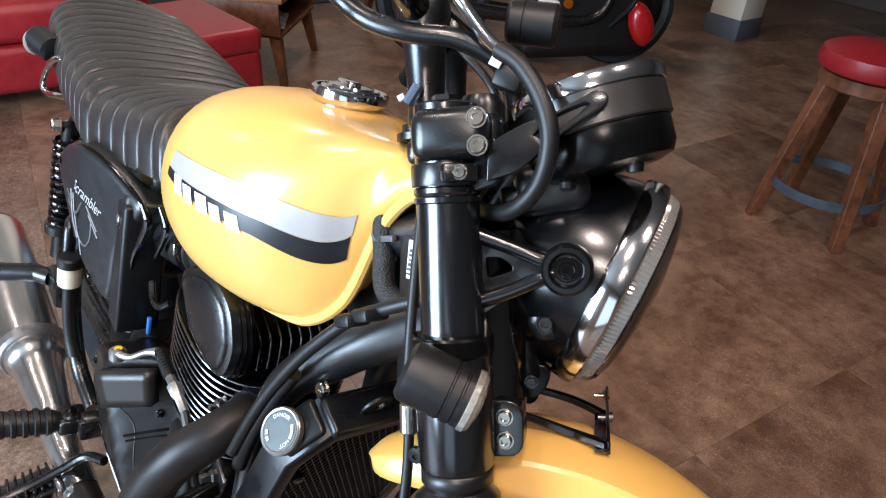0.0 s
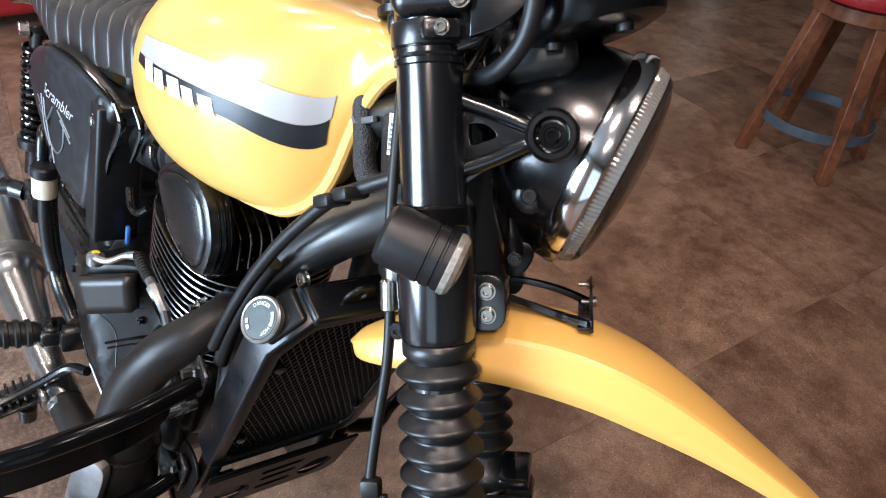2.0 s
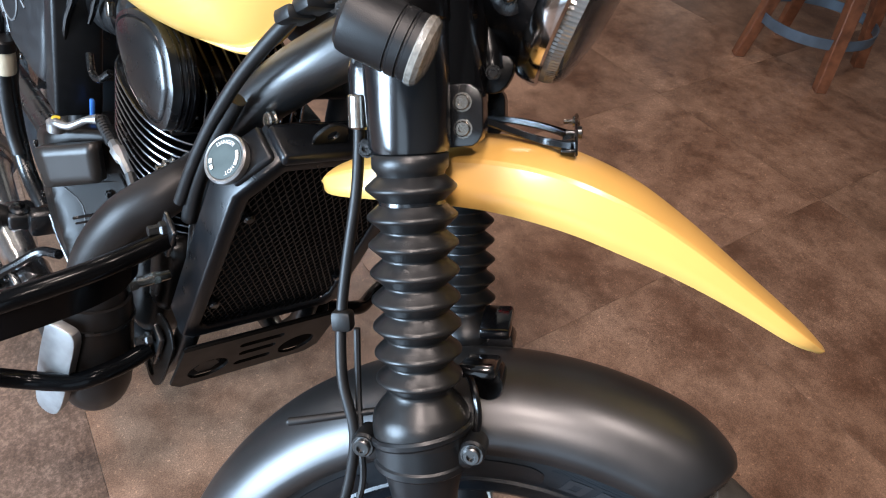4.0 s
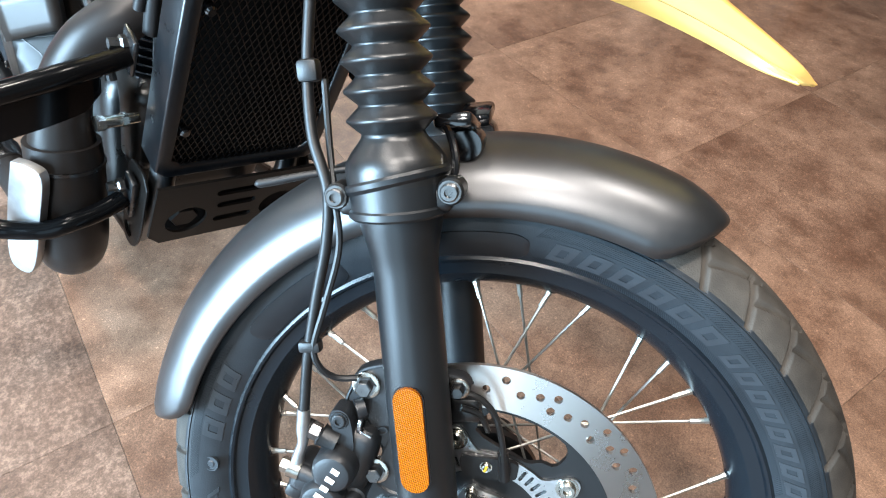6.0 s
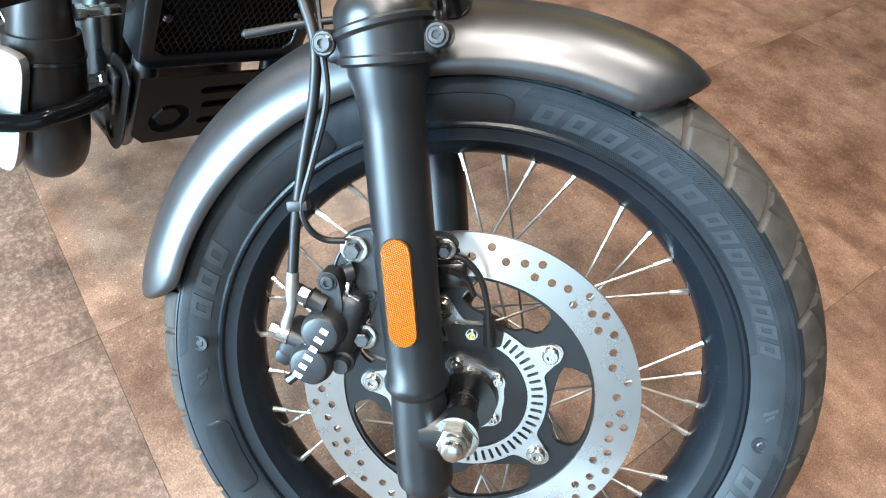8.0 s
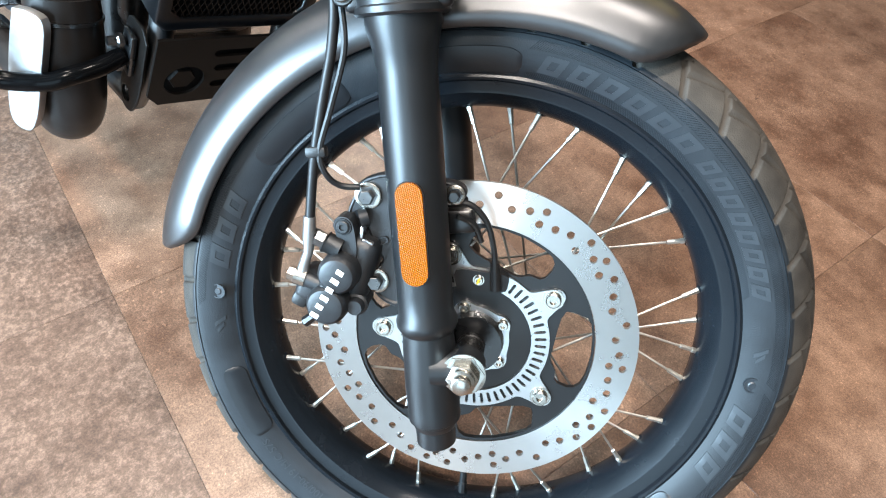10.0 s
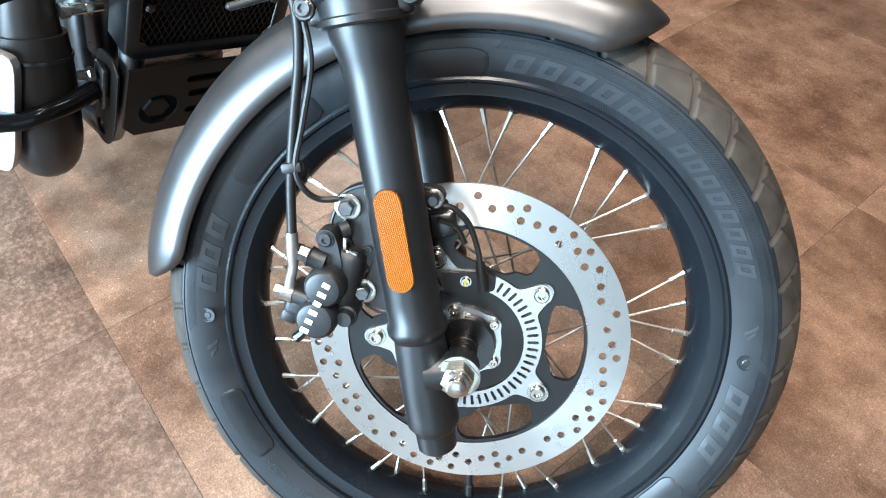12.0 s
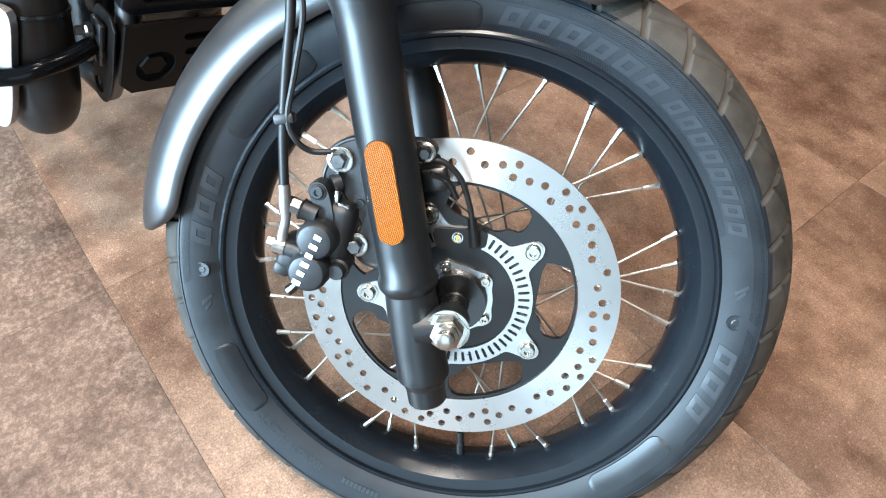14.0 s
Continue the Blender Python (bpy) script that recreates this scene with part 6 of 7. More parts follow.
part("breather_pipe", tube([(-0.700, -0.098, 0.590), (-0.718, -0.106, 0.572), (-0.742, -0.108, 0.570), (-0.765, -0.105, 0.585)], 0.0048, 10), DARK_BOLT, bike, "bare metal breather pipe")

# exhaust
pipe = part("exhaust_pipe", tube([(-0.500, -0.050, 0.572), (-0.481, -0.078, 0.568), (-0.478, -0.100, 0.557), (-0.482, -0.120, 0.541), (-0.491, -0.140, 0.517), (-0.504, -0.156, 0.478), (-0.512, -0.165, 0.435), (-0.510, -0.168, 0.388)], [0.023, 0.0245, 0.0255, 0.0265, 0.0275, 0.0285, 0.031, 0.036], 32), PIPE_BLACK, bike, "fat matt black exhaust header")
part("pipe_flange", tube([(-0.500, -0.044, 0.569), (-0.489, -0.060, 0.567)], 0.030, 20, 1, False), BLACK_SATIN, pipe)
part("lower_pipe", tube([(-0.511, -0.168, 0.395), (-0.506, -0.168, 0.36), (-0.504, -0.168, 0.30), (-0.509, -0.167, 0.255), (-0.53, -0.167, 0.225), (-0.60, -0.170, 0.212), (-0.70, -0.180, 0.212), (-0.76, -0.187, 0.214)], [0.041, 0.042, 0.042, 0.041, 0.038, 0.032, 0.026, 0.024], 24), PIPE_BLACK, pipe)
part("pipe_seam", tube([(-0.506, -0.168, 0.372), (-0.5055, -0.168, 0.368)], 0.0435, 24, 1, False), BLACK_SATIN, pipe)
muff = part("silencer", tube([(-0.735, -0.187, 0.213), (-0.80, -0.191, 0.217), (-0.86, -0.195, 0.220), (-0.95, -0.199, 0.224), (-1.05, -0.203, 0.228), (-1.10, -0.205, 0.231), (-1.35, -0.216, 0.25), (-1.50, -0.225, 0.265), (-1.52, -0.226, 0.267)], [0.023, 0.024, 0.026, 0.031, 0.041, 0.052, 0.055, 0.055, 0.045], 36, 4), SILENCER_STEEL, bike, "brushed steel silencer")
part("silencer_band", tube([(-1.088, -0.2045, 0.230), (-1.093, -0.2048, 0.2302), (-1.112, -0.2056, 0.2315), (-1.117, -0.206, 0.232)], [0.055, 0.0605, 0.0605, 0.056], 36, 1, False), ALU, muff)
part("pipe_clamp", join(tube([(-0.745, -0.1875, 0.2135), (-0.79, -0.1905, 0.2165)], 0.0290, 20, 1, False), block(0.05, 0.012, 0.022, pose(-0.765, -0.215, 0.225, 0, 3, 5), 0.003)), STEEL, muff)
part("silencer_screw", bolt(-0.93, -0.236, 0.222, 0.008, 0.005), ZINC, muff)

# frame
part("main_frame", join(tube([(-0.255, 0.0, 0.86), (-0.33, -0.015, 0.790), (-0.375, -0.040, 0.735), (-0.42, -0.065, 0.66), (-0.435, -0.075, 0.56), (-0.430, -0.080, 0.44), (-0.445, -0.085, 0.34), (-0.50, -0.09, 0.25)], [0.027, 0.027, 0.026, 0.021, 0.016, 0.015, 0.015, 0.015], 16),
                        tube([(-0.255, 0.0, 0.86), (-0.33, 0.015, 0.790), (-0.375, 0.040, 0.735), (-0.42, 0.065, 0.66), (-0.435, 0.075, 0.56), (-0.430, 0.080, 0.44), (-0.445, 0.085, 0.34), (-0.50, 0.09, 0.25)], [0.027, 0.027, 0.026, 0.021, 0.016, 0.015, 0.015, 0.015], 16),
                        tube([(-0.50, -0.09, 0.25), (-0.85, -0.09, 0.24), (-0.88, -0.09, 0.40), (-0.86, -0.10, 0.70)], 0.016, 12), tube([(-0.50, 0.09, 0.25), (-0.85, 0.09, 0.24), (-0.88, 0.09, 0.40), (-0.86, 0.10, 0.70)], 0.016, 12),
                        tube([(-0.27, 0, 0.93), (-0.45, 0, 0.84), (-0.85, 0, 0.75)], 0.022, 12), tube([(-0.375, -0.045, 0.735), (-0.375, 0.045, 0.735)], 0.016, 12, 1, False)), FRAME_BLACK, bike, "glossy black tubular frame")
part("frame_bolt", bolt(-0.36, -0.055, 0.705, 0.0085, 0.007), ZINC, bike)
bundle = part("control_cable", tube([(-0.27, -0.045, 0.87), (-0.30, -0.06, 0.842), (-0.325, -0.072, 0.815), (-0.36, -0.088, 0.755), (-0.385, -0.10, 0.695), (-0.402, -0.108, 0.64), (-0.418, -0.112, 0.585)], 0.0062, 12), RUBBER, bike, "black sleeved control cable")
part("cable_clip", join(block(0.026, 0.026, 0.012, pose(-0.322, -0.072, 0.818, 0, -35, 0), 0.004), block(0.026, 0.026, 0.012, pose(-0.308, -0.066, 0.832, 0, -35, 0), 0.004)), RUBBER, bundle)
part("control_cable", tube([(-0.375, -0.085, 0.72), (-0.392, -0.095, 0.665), (-0.408, -0.10, 0.61), (-0.42, -0.10, 0.56)], 0.0085, 12), RUBBER, bike, "black rubber coolant hose")
coolant = part("coolant_hose", tube([(-0.398, -0.010, 0.905), (-0.389, -0.018, 0.890), (-0.379, -0.020, 0.872), (-0.367, -0.021, 0.852), (-0.358, -0.022, 0.834), (-0.346, -0.022, 0.824), (-0.325, -0.020, 0.826), (-0.30, -0.015, 0.83)], 0.0108, 18), BRAID, bike, "black braided coolant hose")
part("cable_tie", join(lathe([(0.0110, -0.0025), (0.0120, -0.0025), (0.0120, 0.0025), (0.0110, 0.0025)], "z", 20, pose(-0.377, -0.020, 0.869, 10, 25, 0)), block(0.006, 0.005, 0.02, pose(-0.362, -0.026, 0.874, 0, 60, 0), 0.001)), GREY_DECAL, coolant)
tag = part("frame_label", block(0.009, 0.002, 0.034, pose(-0.300, -0.0440, 0.8890, 0, -12, 20), 0.0005), WHITE_DECAL, bike, "white printed frame label")
for k in range(6):
    part("print_bar", block(0.005, 0.0006, 0.0012 + 0.0008 * (k % 3), pose(-0.2975 - 0.0008 * k, -0.0455, 0.877 + 0.004 * k, 0, -12, 20), 0), BLACK_DECAL, tag)
# the flat plate is an added dark sheet for the shade under the tank
part("gusset_and_shade_sheet", join(block(0.07, 0.05, 0.15, pose(-0.292, 0.0, 0.83, 0, -22, 0), 0.008), side_plate([(-0.52, 0.745), (-0.385, 0.745), (-0.372, 0.80), (-0.375, 0.865), (-0.40, 0.895), (-0.52, 0.90)], 0.0, 0.03)), BLACK_MATT, bike, "black steering head gusset with an added dark sheet for the shade under the tank")
part("head_tube", tube([(-0.21, 0, 0.80), (-0.275, 0, 0.93)], 0.034, 20, 1, False), BLACK_GLOSS, bike, "black steering head tube")

# radiator; its face looks ahead, leaning back with the fork
RAD = Matrix.Translation((-0.357, 0.0, 0.545)) @ pose(0, 0, 0, 0, 18, 0)
radiator = part("radiator", block(0.024, 0.182, 0.29, RAD @ Matrix.Translation((-0.022, 0, -0.005)), 0.004), RAD_CORE, bike, "black radiator with a mesh guard")


def frame_line(grow, x):
    w, lo, hi = 0.104 - grow, -0.160 + grow, 0.158 - grow
    cut_z, cut_y = 0.112 - 0.4 * grow, 0.068 - 0.4 * grow
    pts = [(-w, lo + 0.012), (-w + 0.012, lo), (w - 0.012, lo), (w, lo + 0.012), (w, cut_z), (cut_y, hi), (-cut_y, hi), (-w, cut_z)]
    return [RAD @ Vector((x, y, z)) for y, z in pts]


part("radiator_frame", grid_bm([frame_line(0.0, -0.042), frame_line(0.0, -0.003), frame_line(0.001, -0.0008), frame_line(0.003, 0.0), frame_line(0.015, 0.0), frame_line(0.017, -0.001), frame_line(0.018, -0.004), frame_line(0.018, -0.03)], True), RAD_FRAME, radiator, sharp=50)
part("top_tank", join(block(0.040, 0.140, 0.014, RAD @ Matrix.Translation((-0.018, 0, 0.157)), 0.005, 3), block(0.040, 0.046, 0.014, RAD @ Matrix.Translation((-0.026, -0.084, 0.134)) @ pose(0, 0, 0, 51, 0, 0), 0.005, 3)), RAD_FRAME, radiator)
part("mount_tab", cast_plate(rounded([(-0.016, -0.010), (0.016, -0.010), (0.018, 0.006), (0.008, 0.020), (-0.008, 0.020), (-0.018, 0.006)], 3), 0.0, 0.004, [circle2(0, 0.008, 0.0055, 14)], 0.0008, 1), BLACK_SATIN, radiator, "", RAD @ Matrix.Translation((-0.010, -0.020, 0.166)) @ pose(0, 0, 0, 0, 0, 90))
wires = []
for k in range(66):
    for lean in (-1, 1):
        y0 = -0.26 + 0.008 * k
        pts = []
        for z in (-0.146, 0.142):
            pts.append((y0 + lean * 0.5 * z, z))
        # keep to the opening
        (ya, za), (yb, zb) = pts
        t0, t1 = 0.0, 1.0
        for lim, sgn in ((-0.088, 1), (0.088, -1)):
            fa, fb = (ya - lim) * sgn, (yb - lim) * sgn
            if fa < 0 and fb < 0:
                t0, t1 = 1.0, 0.0
            elif fa < 0:
                t0 = max(t0, fa / (fa - fb))
            elif fb < 0:
                t1 = min(t1, fa / (fa - fb))
        # and to the cut upper corners
        for sgn in (-1, 1):
            fa, fb = (0.226 - za - sgn * ya * 1.3), (0.226 - zb - sgn * yb * 1.3)
            if fa < 0 and fb < 0:
                t0, t1 = 1.0, 0.0
            elif fa < 0:
                t0 = max(t0, fa / (fa - fb))
            elif fb < 0:
                t1 = min(t1, fa / (fa - fb))
        if t1 - t0 > 0.03:
            a = (-0.004, ya + (yb - ya) * t0, za + (zb - za) * t0)
            b = (-0.004, ya + (yb - ya) * t1, za + (zb - za) * t1)
            wires.append(tube([a, b], 0.0009, 4, 1, False))
part("guard_mesh", join(*wires), POD_BASE, radiator, "black expanded metal mesh", RAD, kind="stuff")
for y, z in ((-0.079, 0.075), (-0.079, -0.085), (0.079, 0.075), (0.079, -0.085)):
    part("guard_screw", lathe([(0, -0.006), (0.0058, -0.006), (0.0058, 0.001), (0.004, 0.003), (0, 0.003)], "x", 14, RAD @ Matrix.Translation((0, y, z))), BLACK_GLOSS, radiator)
RC = Matrix.Translation((-0.3455, -0.1030, 0.6775)) @ pose(0, 0, 0, 56, 18, 0) @ pose(0, 0, 0, 0, 0, 52) @ Matrix.Scale(0.84, 4)
part("radiator_cap", lathe([(0, -0.007), (0.026, -0.007), (0.0275, -0.004), (0.0275, 0.002), (0.0255, 0.004), (0.0235, 0.0035), (0.0225, 0.002), (0, 0.002)], "z", 40, RC), ALU, radiator, "round metal radiator cap")
part("cap_disc", lathe([(0, 0.0022), (0.0225, 0.0022), (0.0225, 0.0030), (0, 0.0030)], "z", 36, RC), CAP_GREY, radiator)
bm = letters("DANGER", 0.0062)
for v in bm.verts:
    a = math.pi / 2 - v.co.x / 0.0175
    v.co = Vector(((0.0175 + v.co.y) * math.cos(a), (0.0175 + v.co.y) * math.sin(a), 0.0044))
part("cap_print", bm, WHITE_DECAL, radiator, "", RC)
bm = letters("HOT", 0.0062)
for v in bm.verts:
    a = -0.9 - v.co.x / 0.0175
    v.co = Vector(((0.0175 + v.co.y) * math.cos(a), (0.0175 + v.co.y) * math.sin(a), 0.0044))
part("cap_print", bm, WHITE_DECAL, radiator, "", RC)
for a in (20, 2, -16, 190, 215):
    part("print_bar", block(0.005, 0.0034, 0.0006, RC @ Matrix.Translation((0.0175 * math.cos(radians(a)), 0.0175 * math.sin(radians(a)), 0.0040)) @ pose(0, 0, 0, 0, 0, a + 90), 0), WHITE_DECAL, radiator)
part("filler_neck", tube([RC @ Vector((0, 0, -0.01)), (-0.36, -0.075, 0.665), (-0.35, -0.05, 0.675)], [0.02, 0.017, 0.015], 14), BLACK_SATIN, radiator)

# belly plate under the radiator
BELLY = Matrix.Translation((-0.408, 0, 0.340)) @ pose(0, 0, 0, 0, 20, 0)
FACE = Matrix(((0, 0, 1, 0), (1, 0, 0, 0), (0, 1, 0, 0), (0, 0, 0, 1)))
ear_line = rounded([(-0.4180, 0.3700), (-0.4300, 0.3860), (-0.4560, 0.3890), (-0.4740, 0.3780), (-0.4860, 0.3400), (-0.5020, 0.2780), (-0.5000, 0.2520), (-0.4840, 0.2460), (-0.4660, 0.2540), (-0.4440, 0.2880)], 3)
belly = part("belly_plate", join(plate([(-0.105, 0.052), (0.105, 0.052), (0.105, -0.045), (0.09, -0.062), (-0.09, -0.062), (-0.105, -0.045)],
                                       [circle2(-0.062, -0.020, 0.026, 24), circle2(0.062, -0.020, 0.026, 24), slot2(0.0, 0.026, 0.05, 0.006), slot2(0.0, 0.0, 0.04, 0.006), slot2(0.0, -0.03, 0.04, 0.006)], 0.004, BELLY @ FACE),
                                 *[cast_plate(ear_line, y, 0.004, [circle2(-0.4860, 0.2700, 0.0115, 20)], 0.001, 1) for y in (-0.108, 0.104)]), BELLY_BLACK, bike, "drilled black metal belly plate")
part("plate_bolt", lathe([(0, -0.02), (0.018, -0.02), (0.018, 0.002), (0.0165, 0.004), (0, 0.004)], "x", 6, BELLY @ Matrix.Translation((-0.0085, -0.062, -0.022))), BELLY_BLACK, belly)
# added dark sheet that stands for the shade inside the plate's holes
part("hole_shade_sheet", block(0.003, 0.196, 0.098, BELLY @ Matrix.Translation((-0.0105, 0, -0.009)), 0.001), RAD_CORE, belly)

# crash guard on the right and on the left
for side in (-1, 1):
    crash = part("crash_guard", tube([(-0.422, side * 0.118, 0.538), (-0.414, side * 0.15, 0.532), (-0.406, side * 0.20, 0.522), (-0.414, side * 0.27, 0.498), (-0.44, side * 0.325, 0.462), (-0.475, side * 0.345, 0.40), (-0.505, side * 0.325, 0.335), (-0.492, side * 0.255, 0.303), (-0.462, side * 0.208, 0.309), (-0.452, side * 0.182, 0.320), (-0.453, side * 0.150, 0.328), (-0.456, side * 0.120, 0.340)], 0.0112, 16),
                 GUARD_BLACK, bike, "glossy black tubular crash guard")
    way_pts = curve_points([(-0.420, side * 0.150, 0.505), (-0.408, side * 0.20, 0.494), (-0.415, side * 0.27, 0.470), (-0.440, side * 0.325, 0.436)], 6)
    rings = []
    for k, p in enumerate(way_pts):
        h = 0.022 * min(1.0, 0.45 + 0.3 * min(k, len(way_pts) - 1 - k))
        rings.append([p + Vector((dx * 0.8, side * dx * 0.5, dz)) for dx, dz in ((0.0028, -h + 0.002), (0.0032, 0.0), (0.0028, h), (-0.0028, h), (-0.0032, 0.0), (-0.0028, -h + 0.002))])
    part("guard_slider", grid_bm(rings, True, True, True), GUARD_BLACK, crash, "flat black plate under the bar", sharp=50)
    for x, z in ((-0.424, 0.548), (-0.428, 0.528), (-0.452, 0.362), (-0.461, 0.326)):
        part("guard_bolt", join(lathe([(0, -0.010), (0.0055, -0.010), (0.006, 0.0), (0.0085, 0.002), (0.0085, 0.008), (0, 0.008)], "y", 6, Matrix.Translation((x, side * 0.13, z)))), DULL_BOLT, crash)
    part("guard_tab", block(0.030, 0.006, 0.046, pose(-0.424, side * 0.12, 0.54, 0, 20, 0), 0.004), BLACK_SATIN, crash)
    part("guard_tab", block(0.026, 0.008, 0.062, pose(-0.455, side * 0.114, 0.345, 0, 16, 0), 0.003), BLACK_SATIN, crash)
part("oil_union", join(tube([(-0.4807, -0.138, 0.4285), (-0.4825, -0.118, 0.4290), (-0.4850, -0.092, 0.4296)], [0.0070, 0.0070, 0.0064], 14, 1, False), tube([(-0.4806, -0.141, 0.4284), (-0.4812, -0.131, 0.4287)], 0.0092, 6, 1, False), tube([(-0.4832, -0.112, 0.4291), (-0.4838, -0.105, 0.4293)], 0.0086, 6, 1, False)), ZINC, bike, "brass-coloured oil pipe union")

# side stand plate, foot peg, brake pedal, rear brake reservoir
heel_line = rounded([(-0.026, 0.075), (0.0, 0.080), (0.028, 0.074), (0.030, 0.02), (0.028, -0.045), (0.016, -0.072), (-0.014, -0.072), (-0.026, -0.045), (-0.029, 0.02)], 4)
HEEL = pose(-0.4845, -0.2232, 0.307, 0, 10, 34) @ Matrix.Diagonal((0.72, 1.0, 1.06, 1.0))
part("side_plate", cast_plate(heel_line, 0.0, 0.012, (), 0.004), HEEL_ALU, bike, "pale cast metal heel plate", HEEL)
peg = part("foot_peg", tube([(-0.815, -0.205, 0.305), (-0.818, -0.215, 0.305), (-0.835, -0.295, 0.306), (-0.837, -0.305, 0.306)], [0.014, 0.019, 0.020, 0.015], 14, 1, False), RUBBER, bike, "black rubber foot peg")
for k in range(6):
    p = Vector((-0.820, -0.222, 0.305)).lerp(Vector((-0.836, -0.298, 0.306)), k / 5)
    part("peg_rib", lathe([(0.019, -0.005), (0.0225, -0.003), (0.0225, 0.003), (0.019, 0.005)], "y", 14, Matrix.Translation(p)), RUBBER, peg)
part("peg_hinge", join(block(0.045, 0.042, 0.03, pose(-0.818, -0.190, 0.302), 0.008, 3), lathe([(0, -0.016), (0.013, -0.016), (0.014, 0.015), (0.011, 0.018), (0, 0.018)], "z", 20, pose(-0.812, -0.192, 0.305)), block(0.03, 0.06, 0.04, pose(-0.80, -0.155, 0.30), 0.008)), BLACK_SATIN, peg)
part("hinge_bolt", lathe([(0, 0.018), (0.008, 0.018), (0.008, 0.023), (0, 0.024)], "z", 6, pose(-0.812, -0.192, 0.305)), BLACK_GLOSS, peg)
PEDAL = Matrix.Translation((0.012, 0.0, -0.026))
pedal = part("brake_pedal", join(tube([(-0.74, -0.160, 0.315), (-0.775, -0.178, 0.297), (-0.785, -0.21, 0.270), (-0.79, -0.25, 0.245), (-0.79, -0.30, 0.222)], 0.0075, 10), block(0.055, 0.075, 0.006, pose(-0.80, -0.255, 0.228, 18, 0, 0), 0.002), lathe([(0, -0.012), (0.013, -0.012), (0.013, 0.012), (0, 0.012)], "z", 18, pose(-0.79, -0.232, 0.205))), BLACK_SATIN, bike, "black steel brake pedal", PEDAL)
for k in range(7):
    part("pedal_tooth", block(0.050, 0.0040, 0.006, pose(-0.80, -0.288 + 0.0105 * k, 0.224 + 0.0034 * k + 0.007, 18, 0, 0), 0.001, 1), BLACK_SATIN, pedal, "", PEDAL)
pot = part("brake_reservoir", lathe([(0, -0.02), (0.017, -0.02), (0.018, -0.016), (0.018, 0.018), (0.0, 0.02)], "z", 24, pose(-0.955, -0.175, 0.490)), CREAM_PLASTIC, bike, "cream plastic brake fluid reservoir")
part("reservoir_lid", lathe([(0, 0.016), (0.0195, 0.016), (0.0195, 0.03), (0.017, 0.033), (0, 0.033)], "z", 24, pose(-0.955, -0.175, 0.490)), BLACK_MATT, pot)
part("reservoir_hose", tube([(-0.955, -0.175, 0.472), (-0.953, -0.175, 0.42), (-0.945, -0.172, 0.37), (-0.93, -0.168, 0.34)], 0.010, 12), RUBBER, pot)
part("frame_upright", join(tube([(-0.93, -0.14, 0.66), (-0.97, -0.15, 0.56), (-0.98, -0.165, 0.44), (-0.94, -0.16, 0.32), (-0.86, -0.15, 0.28)], 0.013, 12), tube([(-1.05, -0.15, 0.55), (-0.99, -0.17, 0.56), (-0.975, -0.175, 0.50)], 0.009, 12)), BLACK_SATIN, bike, "black rear sub-frame tubes")
part("pillion_peg", join(tube([(-1.09, -0.18, 0.40), (-1.12, -0.21, 0.40)], 0.016, 14, 1, False), tube([(-1.11, -0.20, 0.40), (-1.15, -0.27, 0.385)], 0.017, 12, 1, False), block(0.08, 0.02, 0.05, pose(-1.06, -0.175, 0.40), 0.008)), BLACK_SATIN, bike, "black folded pillion foot peg")
part("blue_plug", block(0.008, 0.006, 0.03, pose(-0.775, -0.10, 0.50), 0.002), BLUE_PLASTIC, bike)
part("side_stand", join(tube([(-0.70, 0.12, 0.26), (-0.72, 0.20, 0.17), (-0.74, 0.29, 0.10)], 0.012, 10, 1, False), block(0.07, 0.05, 0.006, pose(-0.74, 0.295, 0.092, -14, 0, 0), 0.002)), BLACK_SATIN, bike, "black steel side stand, put down")
# ---- furniture ----
def stool(x, y, turn):
    st = tagged(new("bar_stool"), "dark wooden stool with red leather seat and blue-grey foot ring", "stool", "stools in the showroom")
    st.matrix_world = pose(x, y, 0, 0, 0, turn)
    part("seat", lathe([(0.0, 0.55), (0.150, 0.55), (0.172, 0.562), (0.178, 0.585), (0.170, 0.615), (0.13, 0.632), (0.0, 0.64)], "z", 40), RED_LEATHER, st, "round red leather seat")
    part("seat_frame", lathe([(0.0, 0.505), (0.150, 0.505), (0.156, 0.51), (0.156, 0.550), (0.0, 0.552)], "z", 36), WOOD, st)
    for k in range(4):
        a = math.pi / 4 + k * math.pi / 2
        c, s = math.cos(a), math.sin(a)
        p0, p1 = Vector((0.215 * c, 0.215 * s, 0.0)), Vector((0.125 * c, 0.125 * s, 0.515))
        rings = []
        for p, h in ((p0, 0.019), (p0.lerp(p1, 0.5), 0.022), (p1, 0.025)):
            rings.append([p + Vector((h * (c * u - s * v), h * (s * u + c * v), 0)) for u, v in ((-1, -1), (1, -1), (1, 1), (-1, 1))])
        bm = grid_bm(rings, True, True, True)
        bmesh.ops.bevel(bm, geom=bm.edges[:], offset=0.003, segments=1, affect="EDGES")
        part("leg", bm, WOOD, st)
    part("foot_ring", lathe_ring([(0.188, 0.132), (0.192, 0.132), (0.192, 0.166), (0.188, 0.166)], "z", 48), BLUE_STEEL, st, "blue-grey flat steel foot ring")
    return st


stool(-0.815, 2.285, 5.7)


